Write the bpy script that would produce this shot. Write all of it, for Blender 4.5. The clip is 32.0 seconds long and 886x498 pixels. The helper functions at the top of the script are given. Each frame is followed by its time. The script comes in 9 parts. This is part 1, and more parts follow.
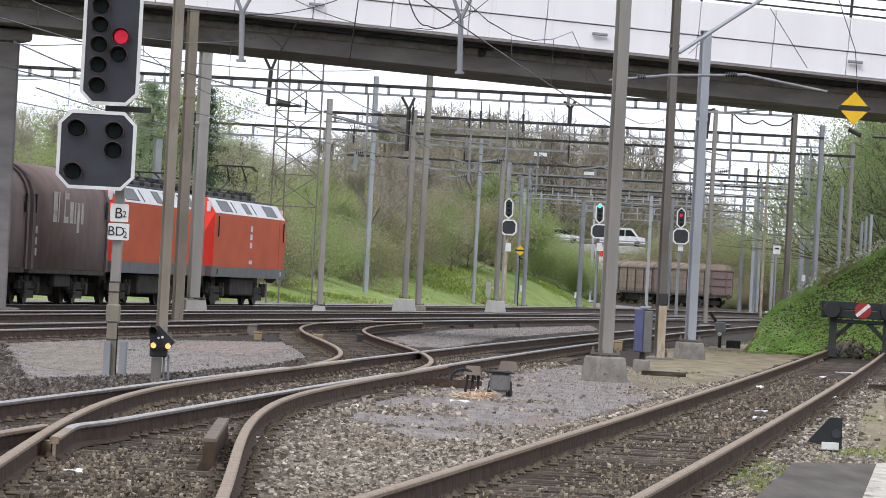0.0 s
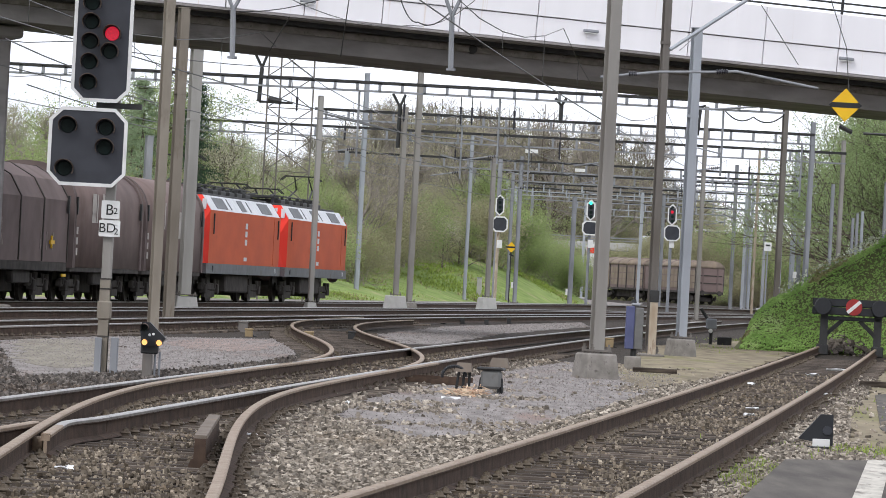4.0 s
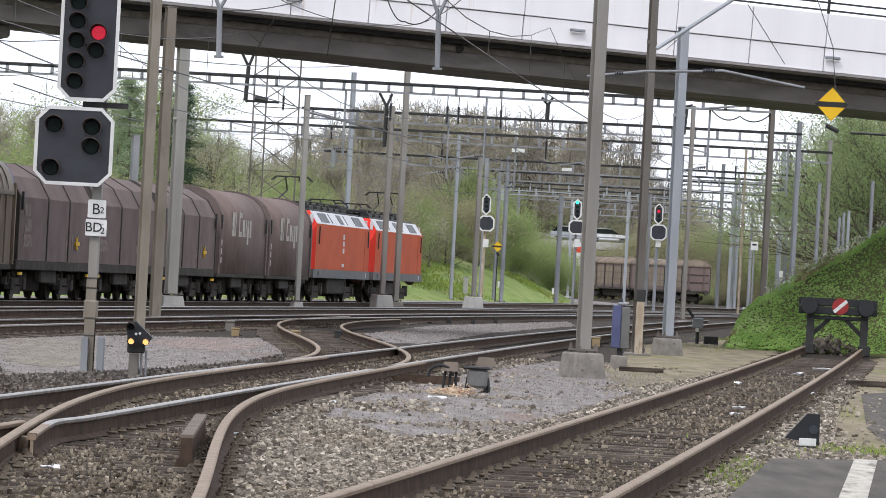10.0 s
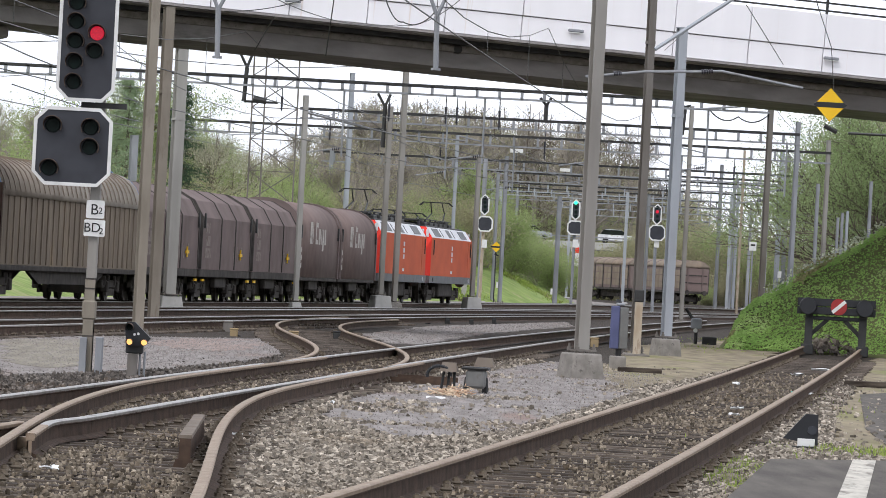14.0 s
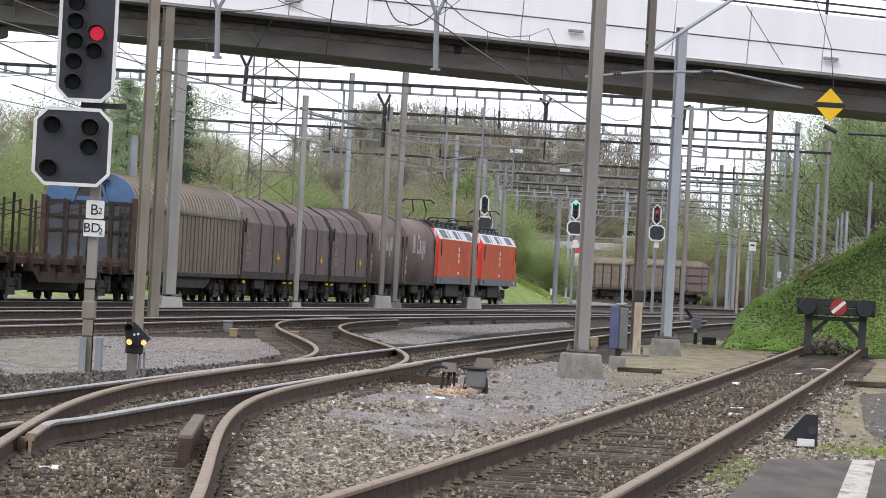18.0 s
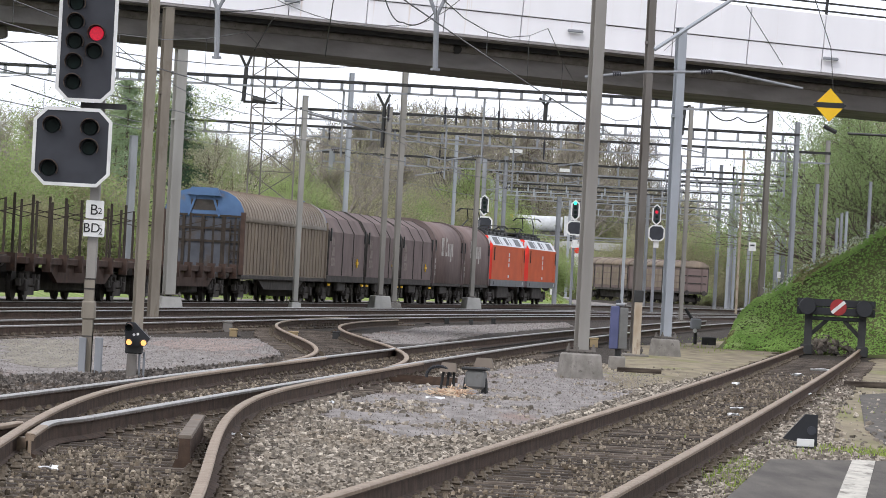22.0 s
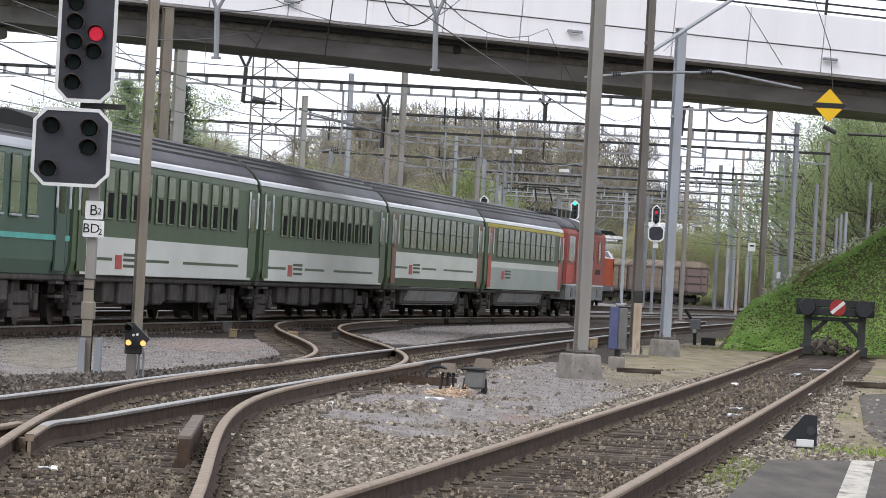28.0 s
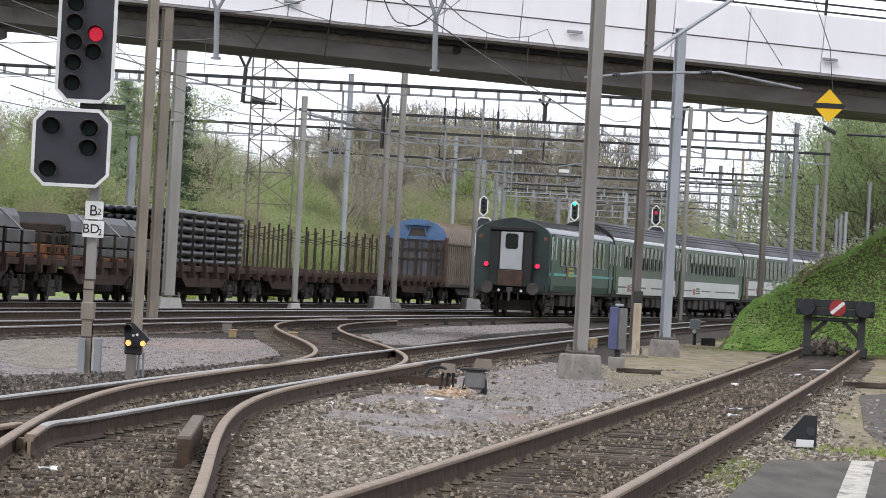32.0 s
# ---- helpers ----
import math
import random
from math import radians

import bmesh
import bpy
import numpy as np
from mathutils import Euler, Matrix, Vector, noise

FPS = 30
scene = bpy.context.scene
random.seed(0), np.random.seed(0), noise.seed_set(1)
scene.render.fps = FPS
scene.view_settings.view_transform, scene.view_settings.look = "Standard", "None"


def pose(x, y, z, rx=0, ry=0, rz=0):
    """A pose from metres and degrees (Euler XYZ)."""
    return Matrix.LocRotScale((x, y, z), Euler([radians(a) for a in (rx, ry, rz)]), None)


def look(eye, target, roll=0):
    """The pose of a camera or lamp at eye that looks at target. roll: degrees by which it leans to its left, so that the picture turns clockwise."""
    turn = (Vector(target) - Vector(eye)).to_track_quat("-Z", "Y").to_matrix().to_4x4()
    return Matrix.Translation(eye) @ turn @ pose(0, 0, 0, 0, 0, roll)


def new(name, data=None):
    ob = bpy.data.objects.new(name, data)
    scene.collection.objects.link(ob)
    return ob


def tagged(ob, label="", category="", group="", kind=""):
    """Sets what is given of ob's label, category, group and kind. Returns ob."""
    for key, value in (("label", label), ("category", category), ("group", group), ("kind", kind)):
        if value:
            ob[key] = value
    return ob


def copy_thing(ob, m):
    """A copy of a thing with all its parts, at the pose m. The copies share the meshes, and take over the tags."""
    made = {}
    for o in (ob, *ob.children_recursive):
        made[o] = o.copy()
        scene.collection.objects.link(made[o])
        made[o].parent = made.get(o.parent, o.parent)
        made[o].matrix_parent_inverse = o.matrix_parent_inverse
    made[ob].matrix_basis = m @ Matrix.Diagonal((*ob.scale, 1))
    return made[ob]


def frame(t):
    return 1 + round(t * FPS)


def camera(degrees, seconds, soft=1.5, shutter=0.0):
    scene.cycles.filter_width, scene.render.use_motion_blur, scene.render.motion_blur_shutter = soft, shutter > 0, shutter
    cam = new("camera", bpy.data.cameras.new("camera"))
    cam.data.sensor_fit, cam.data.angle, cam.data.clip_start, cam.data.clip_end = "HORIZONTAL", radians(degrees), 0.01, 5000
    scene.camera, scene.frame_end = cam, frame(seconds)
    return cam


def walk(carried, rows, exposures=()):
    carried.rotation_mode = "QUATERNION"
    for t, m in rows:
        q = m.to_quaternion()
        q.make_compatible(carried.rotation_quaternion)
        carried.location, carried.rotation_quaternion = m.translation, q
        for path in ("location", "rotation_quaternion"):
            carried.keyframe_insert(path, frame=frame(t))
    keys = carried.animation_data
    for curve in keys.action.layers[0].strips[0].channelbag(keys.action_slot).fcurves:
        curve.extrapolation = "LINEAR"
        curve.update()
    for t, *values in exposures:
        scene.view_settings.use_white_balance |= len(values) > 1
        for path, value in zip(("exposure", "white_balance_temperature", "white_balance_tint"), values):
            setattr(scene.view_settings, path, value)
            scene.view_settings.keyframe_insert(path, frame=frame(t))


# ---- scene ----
from mathutils import geometry

EYE = Vector((0, 0, 1.3))


def aim(yaw, tilt):
    """The camera's pose, turned by yaw to the right and tilt upwards, in degrees."""
    a, b = radians(yaw), radians(tilt)
    way = Vector((math.sin(a) * math.cos(b), math.cos(a) * math.cos(b), math.sin(b)))
    return look(EYE, EYE + way * 100, 3.034)


cam = camera(9.638, 32.0, soft=0.6)
# seconds, yaw, tilt
AIMS = ((0, -0.2701, 0.3278), (0.5, -0.2625, 0.3134), (1, -0.2523, 0.2955), (1.5, -0.2437, 0.2959), (2, -0.2327, 0.2860),
        (2.5, -0.2246, 0.2957), (3, -0.2184, 0.2966), (3.5, -0.1870, 0.2977), (5.5, -0.1570, 0.2906), (6, -0.1463, 0.2628),
        (6.5, -0.1370, 0.2726), (7, -0.1298, 0.2884), (7.5, -0.1221, 0.2826), (8, -0.1086, 0.2840), (8.5, -0.1012, 0.2844),
        (9, -0.0918, 0.2941), (9.5, -0.0819, 0.2934), (10, -0.0242, 0.2977), (10.5, -0.0156, 0.2988), (11, -0.0102, 0.3027),
        (12, -0.0066, 0.3036), (14.5, -0.0078, 0.3035), (16.5, -0.0054, 0.3055), (20, -0.0048, 0.3055), (23, -0.0006, 0.3076),
        (25.5, 0.0012, 0.3089), (28, 0.0029, 0.3115), (30, 0.0028, 0.3127), (32, 0.0045, 0.3153))
walk(cam, [(t, aim(a, b)) for t, a, b in AIMS], [(0, 0.07), (20, 0.09), (25.5, 0.13), (27.5, 0.06), (32, 0.06)])

# ---- light: a bright overcast spring day ----
SUN_UP, SUN_TURN = 48, 205
world = bpy.data.worlds.new("overcast_sky")
scene.world = world
world.use_nodes = True
wn, wl = world.node_tree.nodes, world.node_tree.links
wn.clear()
sky = wn.new("ShaderNodeTexSky")
sky.sky_type, sky.sun_disc = "NISHITA", False
sky.sun_elevation, sky.sun_rotation = radians(SUN_UP), radians(SUN_TURN)
sky.air_density, sky.dust_density = 1.0, 3.0
cl_co = wn.new("ShaderNodeTexCoord")
cl_no = wn.new("ShaderNodeTexNoise")
cl_no.inputs["Scale"].default_value, cl_no.inputs["Detail"].default_value = 3.0, 5.0
cl_ra = wn.new("ShaderNodeValToRGB")
cl_ra.color_ramp.elements[0].position, cl_ra.color_ramp.elements[0].color = 0.3, (12.0, 12.55, 14.1, 1)
cl_ra.color_ramp.elements[1].position, cl_ra.color_ramp.elements[1].color = 0.75, (16.1, 16.5, 17.9, 1)
mx = wn.new("ShaderNodeMix")
mx.data_type = "RGBA"
mx.inputs[0].default_value = 0.85
bg = wn.new("ShaderNodeBackground")
bg.inputs["Strength"].default_value = 0.09
wo = wn.new("ShaderNodeOutputWorld")
wl.new(cl_co.outputs["Generated"], cl_no.inputs["Vector"])
wl.new(cl_no.outputs["Fac"], cl_ra.inputs["Fac"])
wl.new(sky.outputs["Color"], mx.inputs[6])
wl.new(cl_ra.outputs["Color"], mx.inputs[7])
wl.new(mx.outputs[2], bg.inputs["Color"])
wl.new(bg.outputs["Background"], wo.inputs["Surface"])

sun = new("sun", bpy.data.lights.new("sun", "SUN"))
sun.data.energy, sun.data.angle, sun.data.color = 1.1, radians(16), (1.0, 0.972, 0.955)
sun.matrix_basis = look((0, 0, 60), (-math.sin(radians(SUN_TURN)) * math.cos(radians(SUN_UP)), -math.cos(radians(SUN_TURN)) * math.cos(radians(SUN_UP)), 60 - math.sin(radians(SUN_UP))))


# ---- materials ----
def mat(name, base, other=None, scale=4.0, rough=0.7, metal=0.0, bump=0.0, bscale=40.0, spots=None, sscale=1.0, samount=0.55,
        stretch=(1, 1, 1), emit=None, power=0.0, island=0.0, objvar=0.0, spec=0.4):
    """A procedural surface: two colours mixed by noise, large stains, fine relief."""
    m = bpy.data.materials.new(name)
    m.use_nodes = True
    n, l = m.node_tree.nodes, m.node_tree.links
    b = n["Principled BSDF"]
    b.inputs["Roughness"].default_value, b.inputs["Metallic"].default_value = rough, metal
    b.inputs["Specular IOR Level"].default_value = spec if rough < 0.8 else 0.12
    other = other or tuple(c * 0.75 for c in base)
    co = n.new("ShaderNodeTexCoord")
    mp = n.new("ShaderNodeMapping")
    mp.inputs["Scale"].default_value = stretch
    l.new(co.outputs["Object"], mp.inputs["Vector"])
    no = n.new("ShaderNodeTexNoise")
    no.inputs["Scale"].default_value, no.inputs["Detail"].default_value = scale, 6.0
    l.new(mp.outputs["Vector"], no.inputs["Vector"])
    ra = n.new("ShaderNodeValToRGB")
    ra.color_ramp.elements[0].position, ra.color_ramp.elements[0].color = 0.33, (*other, 1)
    ra.color_ramp.elements[1].position, ra.color_ramp.elements[1].color = 0.67, (*base, 1)
    l.new(no.outputs["Fac"], ra.inputs["Fac"])
    colour = ra.outputs["Color"]
    if spots:
        n2 = n.new("ShaderNodeTexNoise")
        n2.inputs["Scale"].default_value, n2.inputs["Detail"].default_value = sscale, 8.0
        n2.inputs["Roughness"].default_value = 0.65
        l.new(mp.outputs["Vector"], n2.inputs["Vector"])
        r2 = n.new("ShaderNodeValToRGB")
        r2.color_ramp.elements[0].position, r2.color_ramp.elements[0].color = samount, (0, 0, 0, 1)
        r2.color_ramp.elements[1].position, r2.color_ramp.elements[1].color = min(samount + 0.14, 1.0), (1, 1, 1, 1)
        l.new(n2.outputs["Fac"], r2.inputs["Fac"])
        m2 = n.new("ShaderNodeMix")
        m2.data_type = "RGBA"
        m2.inputs[7].default_value = (*spots, 1)
        l.new(r2.outputs["Color"], m2.inputs[0])
        l.new(colour, m2.inputs[6])
        colour = m2.outputs[2]
    if island or objvar:
        if island:
            rnd = n.new("ShaderNodeNewGeometry").outputs["Random Per Island"]
        else:
            rnd = n.new("ShaderNodeObjectInfo").outputs["Random"]
        k = island or objvar
        mr = n.new("ShaderNodeMapRange")
        mr.inputs["To Min"].default_value, mr.inputs["To Max"].default_value = 1 - k, 1 + k
        l.new(rnd, mr.inputs["Value"])
        hs = n.new("ShaderNodeHueSaturation")
        l.new(mr.outputs["Result"], hs.inputs["Value"])
        l.new(colour, hs.inputs["Color"])
        colour = hs.outputs["Color"]
    l.new(colour, b.inputs["Base Color"])
    if bump:
        nb = n.new("ShaderNodeTexNoise")
        nb.inputs["Scale"].default_value, nb.inputs["Detail"].default_value = bscale, 4.0
        l.new(co.outputs["Object"], nb.inputs["Vector"])
        bu = n.new("ShaderNodeBump")
        bu.inputs["Strength"].default_value, bu.inputs["Distance"].default_value = bump, 0.02
        l.new(nb.outputs["Fac"], bu.inputs["Height"])
        l.new(bu.outputs["Normal"], b.inputs["Normal"])
    if emit:
        b.inputs["Emission Color"].default_value, b.inputs["Emission Strength"].default_value = (*emit, 1), power
    return m


GALV = mat("galvanised_steel", (0.32, 0.33, 0.35), (0.22, 0.23, 0.245), 3, 0.65, 0.1, 0.1, 30, (0.17, 0.155, 0.14), 1.2, 0.60, (1, 1, 0.2), spec=0.2)
GALV_LIGHT = mat("new_galvanised_steel", (0.42, 0.445, 0.48), (0.34, 0.36, 0.39), 3, 0.5, 0.3, 0.08, 30, None, 1, 0.6, (1, 1, 0.2))
MAST_GREY = mat("weathered_mast_paint", (0.335, 0.32, 0.295), (0.24, 0.225, 0.205), 2.5, 0.75, 0.05, 0.15, 30, (0.19, 0.16, 0.13), 1.3, 0.58, (1, 1, 0.15), spec=0.2)
MAST_TAN = mat("tan_weathered_mast_paint", (0.30, 0.27, 0.225), (0.21, 0.185, 0.15), 2.5, 0.8, 0.0, 0.15, 30, (0.16, 0.13, 0.10), 2.3, 0.56, (1, 1, 0.25), spec=0.15)
MAST_BROWN = mat("rusty_mast_paint", (0.20, 0.185, 0.17), (0.135, 0.12, 0.105), 3, 0.8, 0.05, 0.15, 30, (0.19, 0.125, 0.085), 1.5, 0.61, (1, 1, 0.2))
RUST_LIGHT = mat("pale_rusty_post", (0.52, 0.46, 0.37), (0.38, 0.30, 0.22), 6, 0.8, 0.1, 0.15, 30, (0.19, 0.10, 0.055), 5, 0.56, (1, 1, 0.3))
DARK_STEEL = mat("dark_steel", (0.05, 0.05, 0.05), (0.03, 0.03, 0.03), 4, 0.6, 0.3)
WIRE = mat("oxidised_wire", (0.10, 0.10, 0.10), (0.07, 0.07, 0.07), 4, 0.5, 0.6)
INSUL = mat("dark_insulator", (0.03, 0.028, 0.04), None, 4, 0.3)
RUST_RAIL = mat("rusty_rail", (0.34, 0.265, 0.195), (0.235, 0.17, 0.12), 7, 0.6, 0.15, 0.2, 60, (0.17, 0.11, 0.075), 5, 0.62, spec=0.25)
CLIP = mat("rail_clip", (0.20, 0.162, 0.118), (0.10, 0.08, 0.06), 8, 0.75, 0.2, 0, 1, (0.08, 0.06, 0.045), 2.0, 0.55, (1, 1, 1), None, 0, 0.25)
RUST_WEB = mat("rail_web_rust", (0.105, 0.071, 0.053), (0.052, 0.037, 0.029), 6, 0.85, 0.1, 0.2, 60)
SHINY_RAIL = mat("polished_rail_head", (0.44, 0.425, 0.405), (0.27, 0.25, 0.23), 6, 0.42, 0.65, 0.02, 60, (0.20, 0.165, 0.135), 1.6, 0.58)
# bed colour kept very dark: it stands in for shadow between the stones
BALLAST = mat("shaded_ballast_bed", (0.085, 0.072, 0.061), (0.026, 0.022, 0.019), 14, 0.95, 0, 1.0, 22, (0.06, 0.046, 0.034), 0.5, 0.55)
# second stone tone also darkened, to deepen the shaded gaps
STONE = mat("ballast_stone", (0.40, 0.353, 0.292), (0.165, 0.141, 0.115), 16, 0.9, 0, 0.3, 60, (0.225, 0.18, 0.13), 0.45, 0.56, (1, 1, 1), None, 0, 0.62)
TRACK_STONE = mat("rust_dusted_ballast_stone", (0.32, 0.272, 0.212), (0.12, 0.097, 0.073), 14, 0.95, 0, 0.3, 60, (0.18, 0.135, 0.09), 0.6, 0.54, (1, 1, 1), None, 0, 0.62)
DARK_STONE = mat("oil_darkened_ballast_stone", (0.19, 0.168, 0.148), (0.075, 0.066, 0.060), 14, 0.9, 0, 0.3, 60, (0.12, 0.094, 0.074), 0.5, 0.52, (1, 1, 1), None, 0, 0.55)
GRIT = mat("gravel_grit", (0.34, 0.312, 0.295), (0.245, 0.222, 0.208), 12, 0.9, 0, 0.2, 60, (0.29, 0.23, 0.20), 0.3, 0.56, (1, 1, 1), None, 0, 0.28)
GRAVEL = mat("grey_fine_gravel", (0.325, 0.298, 0.282), (0.205, 0.186, 0.175), 5, 0.95, 0, 0.9, 40, (0.27, 0.20, 0.172), 0.7, 0.55, (1, 0.14, 1))
MOSSY = mat("mossy_fine_gravel", (0.31, 0.283, 0.228), (0.215, 0.195, 0.16), 4, 0.95, 0, 0.9, 40, (0.285, 0.262, 0.235), 0.8, 0.5, (1, 0.12, 1))
PINKISH = mat("rust_dusted_gravel", (0.375, 0.295, 0.262), (0.255, 0.20, 0.178), 5, 0.95, 0, 0.9, 40, (0.31, 0.282, 0.265), 0.9, 0.5, (1, 0.12, 1))
SANDY = mat("sandy_dry_grass_ground", (0.30, 0.255, 0.175), (0.185, 0.155, 0.11), 3.0, 0.95, 0, 0.5, 12, (0.20, 0.20, 0.085), 0.7, 0.53, (1, 0.16, 1))
CONCRETE = mat("weathered_concrete", (0.31, 0.288, 0.262), (0.20, 0.185, 0.165), 5, 0.9, 0, 0.4, 40, (0.085, 0.077, 0.07), 11, 0.58)
PALE_CONC = mat("pale_concrete", (0.50, 0.49, 0.47), (0.42, 0.41, 0.39), 3, 0.9, 0, 0.3, 40, (0.30, 0.29, 0.26), 2.0, 0.62)
SLEEPER = mat("weathered_timber_sleeper", (0.132, 0.108, 0.088), (0.045, 0.036, 0.030), 5, 0.9, 0, 0.6, 30, (0.22, 0.182, 0.145), 3, 0.58, (0.4, 3, 3), None, 0, 0, 0.5)
ASPHALT = mat("platform_asphalt", (0.140, 0.126, 0.112), (0.088, 0.080, 0.072), 5, 0.95, 0, 0.35, 30, (0.175, 0.157, 0.135), 2.2, 0.58, (1, 0.12, 1))
WHITE = mat("white_paint", (0.78, 0.78, 0.77), (0.68, 0.68, 0.66), 5, 0.6, 0, 0.05, 30, (0.45, 0.43, 0.38), 2.5, 0.7)
BLACK = mat("matt_black_panel", (0.022, 0.024, 0.028), (0.016, 0.017, 0.02), 5, 0.55)
CHAR = mat("charcoal_signal_panel", (0.042, 0.045, 0.055), (0.03, 0.032, 0.04), 3, 0.5)
LENS_OFF = mat("dark_lens", (0.012, 0.026, 0.022), (0.008, 0.014, 0.012), 9, 0.4, spec=0.12)
LENS_RIM = mat("brown_lamp_hood", (0.14, 0.105, 0.085), (0.075, 0.06, 0.05), 9, 0.8)
END_GREY = mat("blue_grey_end_wall", (0.095, 0.102, 0.122), (0.062, 0.066, 0.08), 2, 0.7, 0, 0, 1, (0.075, 0.06, 0.052), 1.2, 0.54)
LENS_RED = mat("lit_red_lens", (0.5, 0.01, 0.03), (0.22, 0.006, 0.02), 42, 0.3, emit=(1.0, 0.015, 0.06), power=0.42)
LENS_GREEN = mat("lit_green_lens", (0.05, 0.7, 0.5), None, 4, 0.3, emit=(0.05, 1.0, 0.6), power=1.0)
LENS_AMBER = mat("lit_amber_lens", (0.9, 0.6, 0.2), None, 4, 0.3, emit=(1.0, 0.50, 0.16), power=1.5)
TAIL_RED = mat("lit_tail_lamp", (0.8, 0.02, 0.05), None, 4, 0.3, emit=(1.0, 0.02, 0.09), power=1.1)
YELLOW = mat("yellow_sign_enamel", (0.85, 0.52, 0.015), (0.78, 0.46, 0.012), 3, 0.5)
RED_SIGN = mat("red_sign_paint", (0.36, 0.03, 0.03), (0.28, 0.025, 0.025), 4, 0.6)
FASCIA = mat("white_bridge_panel", (0.92, 0.905, 0.93), (0.86, 0.845, 0.87), 1.2, 0.6, 0, 0.05, 20, (0.66, 0.51, 0.37), 2.6, 0.60, (1, 0.3, 0.02))
SOFFIT = mat("dark_bridge_concrete", (0.36, 0.338, 0.332), (0.25, 0.236, 0.232), 0.9, 0.9, 0, 0.2, 10, (0.175, 0.165, 0.16), 0.4, 0.55, (1, 1, 3))
GRASS = mat("spring_grass", (0.285, 0.36, 0.12), (0.165, 0.24, 0.07), 1.1, 0.95, 0, 0.8, 12, (0.38, 0.35, 0.19), 0.35, 0.54)
MEADOW = mat("dull_meadow", (0.175, 0.185, 0.085), (0.11, 0.125, 0.055), 1.5, 0.95, 0, 0.8, 6, (0.21, 0.19, 0.11), 0.15, 0.53)
LINE_PAINT = mat("worn_line_paint", (0.60, 0.565, 0.50), (0.42, 0.395, 0.345), 9, 0.85, 0, 0.1, 60, (0.20, 0.182, 0.158), 7, 0.52, (1, 0.2, 1))
BLADE = mat("grass_blade", (0.36, 0.44, 0.11), (0.22, 0.30, 0.07), 2, 0.85, 0, 0, 1, None, 1, 0.5, (1, 1, 1), None, 0, 0.3)
IVY = mat("ivy_leaf", (0.43, 0.62, 0.20), (0.25, 0.42, 0.11), 1.4, 0.85, 0, 0, 1, (0.62, 0.72, 0.36), 0.6, 0.55, (1, 1, 1), None, 0, 0.18)
BLOSSOM = mat("pale_blossom", (0.62, 0.64, 0.52), (0.5, 0.52, 0.4), 3, 0.8, 0, 0, 1, None, 1, 0.5, (1, 1, 1), None, 0, 0.2)
BARK = mat("tree_bark", (0.15, 0.125, 0.10), (0.085, 0.07, 0.055), 6, 0.95, 0, 0.4, 20)
TWIG = mat("bare_twig", (0.36, 0.32, 0.285), (0.24, 0.21, 0.185), 3, 0.95, 0, 0, 1, None, 1, 0.5, (1, 1, 1), None, 0, 0.25)
LEAF_FRESH = mat("fresh_leaf", (0.40, 0.475, 0.21), (0.285, 0.355, 0.15), 0.35, 0.85, 0, 0, 1, None, 1, 0.5, (1, 1, 1), None, 0, 0.10)
LEAF_OLIVE = mat("olive_bud_leaf", (0.45, 0.425, 0.27), (0.34, 0.33, 0.20), 0.35, 0.85, 0, 0, 1, None, 1, 0.5, (1, 1, 1), None, 0, 0.10)
LEAF_MID = mat("green_leaf", (0.34, 0.42, 0.20), (0.235, 0.31, 0.14), 0.35, 0.85, 0, 0, 1, None, 1, 0.5, (1, 1, 1), None, 0, 0.10)
DRY_LEAF = mat("dry_brown_weeds", (0.40, 0.385, 0.20), (0.29, 0.27, 0.14), 1.0, 0.9, 0, 0, 1, None, 1, 0.5, (1, 1, 1), None, 0, 0.35)
MAST_PALE = mat("pale_weathered_mast", (0.40, 0.39, 0.365), (0.30, 0.29, 0.27), 2.5, 0.75, 0.05, 0.15, 30, (0.24, 0.21, 0.18), 1.3, 0.58, (1, 1, 0.15), spec=0.2)
MAST_TAN2 = mat("brown_weathered_mast", (0.265, 0.235, 0.195), (0.185, 0.16, 0.13), 2.5, 0.8, 0.0, 0.15, 30, (0.15, 0.12, 0.09), 2.3, 0.56, (1, 1, 0.25), spec=0.15)
MAST_RUST = mat("dark_rusty_mast", (0.21, 0.178, 0.148), (0.15, 0.122, 0.10), 3, 0.85, 0.05, 0.15, 30, (0.20, 0.125, 0.08), 1.5, 0.6, (1, 1, 0.2))
LEAF_LARCH = mat("young_larch_needle", (0.30, 0.38, 0.23), (0.20, 0.27, 0.155), 0.5, 0.85, 0, 0, 1, None, 1, 0.5, (1, 1, 1), None, 0, 0.15)
LEAF_DARK = mat("conifer_needle", (0.085, 0.14, 0.08), (0.05, 0.09, 0.055), 0.6, 0.85, 0, 0, 1, None, 1, 0.5, (1, 1, 1), None, 0, 0.3)
LEAF_PALE = mat("pale_blossom_leaf", (0.58, 0.55, 0.44), (0.42, 0.40, 0.30), 0.6, 0.85, 0, 0, 1, None, 1, 0.5, (1, 1, 1), None, 0, 0.3)
LOCO_RED = mat("traffic_red_loco_paint", (0.64, 0.125, 0.045), (0.54, 0.10, 0.038), 1.2, 0.6, 0, 0, 1, (0.40, 0.085, 0.04), 0.8, 0.6, (1, 0.4, 1), spec=0.15)
# on the cabs this brighter red paints in light; also the warning board's stripe
LOCO_BRIGHT = mat("lit_cab_and_sign_red", (0.80, 0.05, 0.03), (0.74, 0.04, 0.025), 1.2, 0.5, spec=0.2)
LOCO_WHITE = mat("white_roof_edge", (0.75, 0.76, 0.78), (0.62, 0.63, 0.65), 3, 0.5)
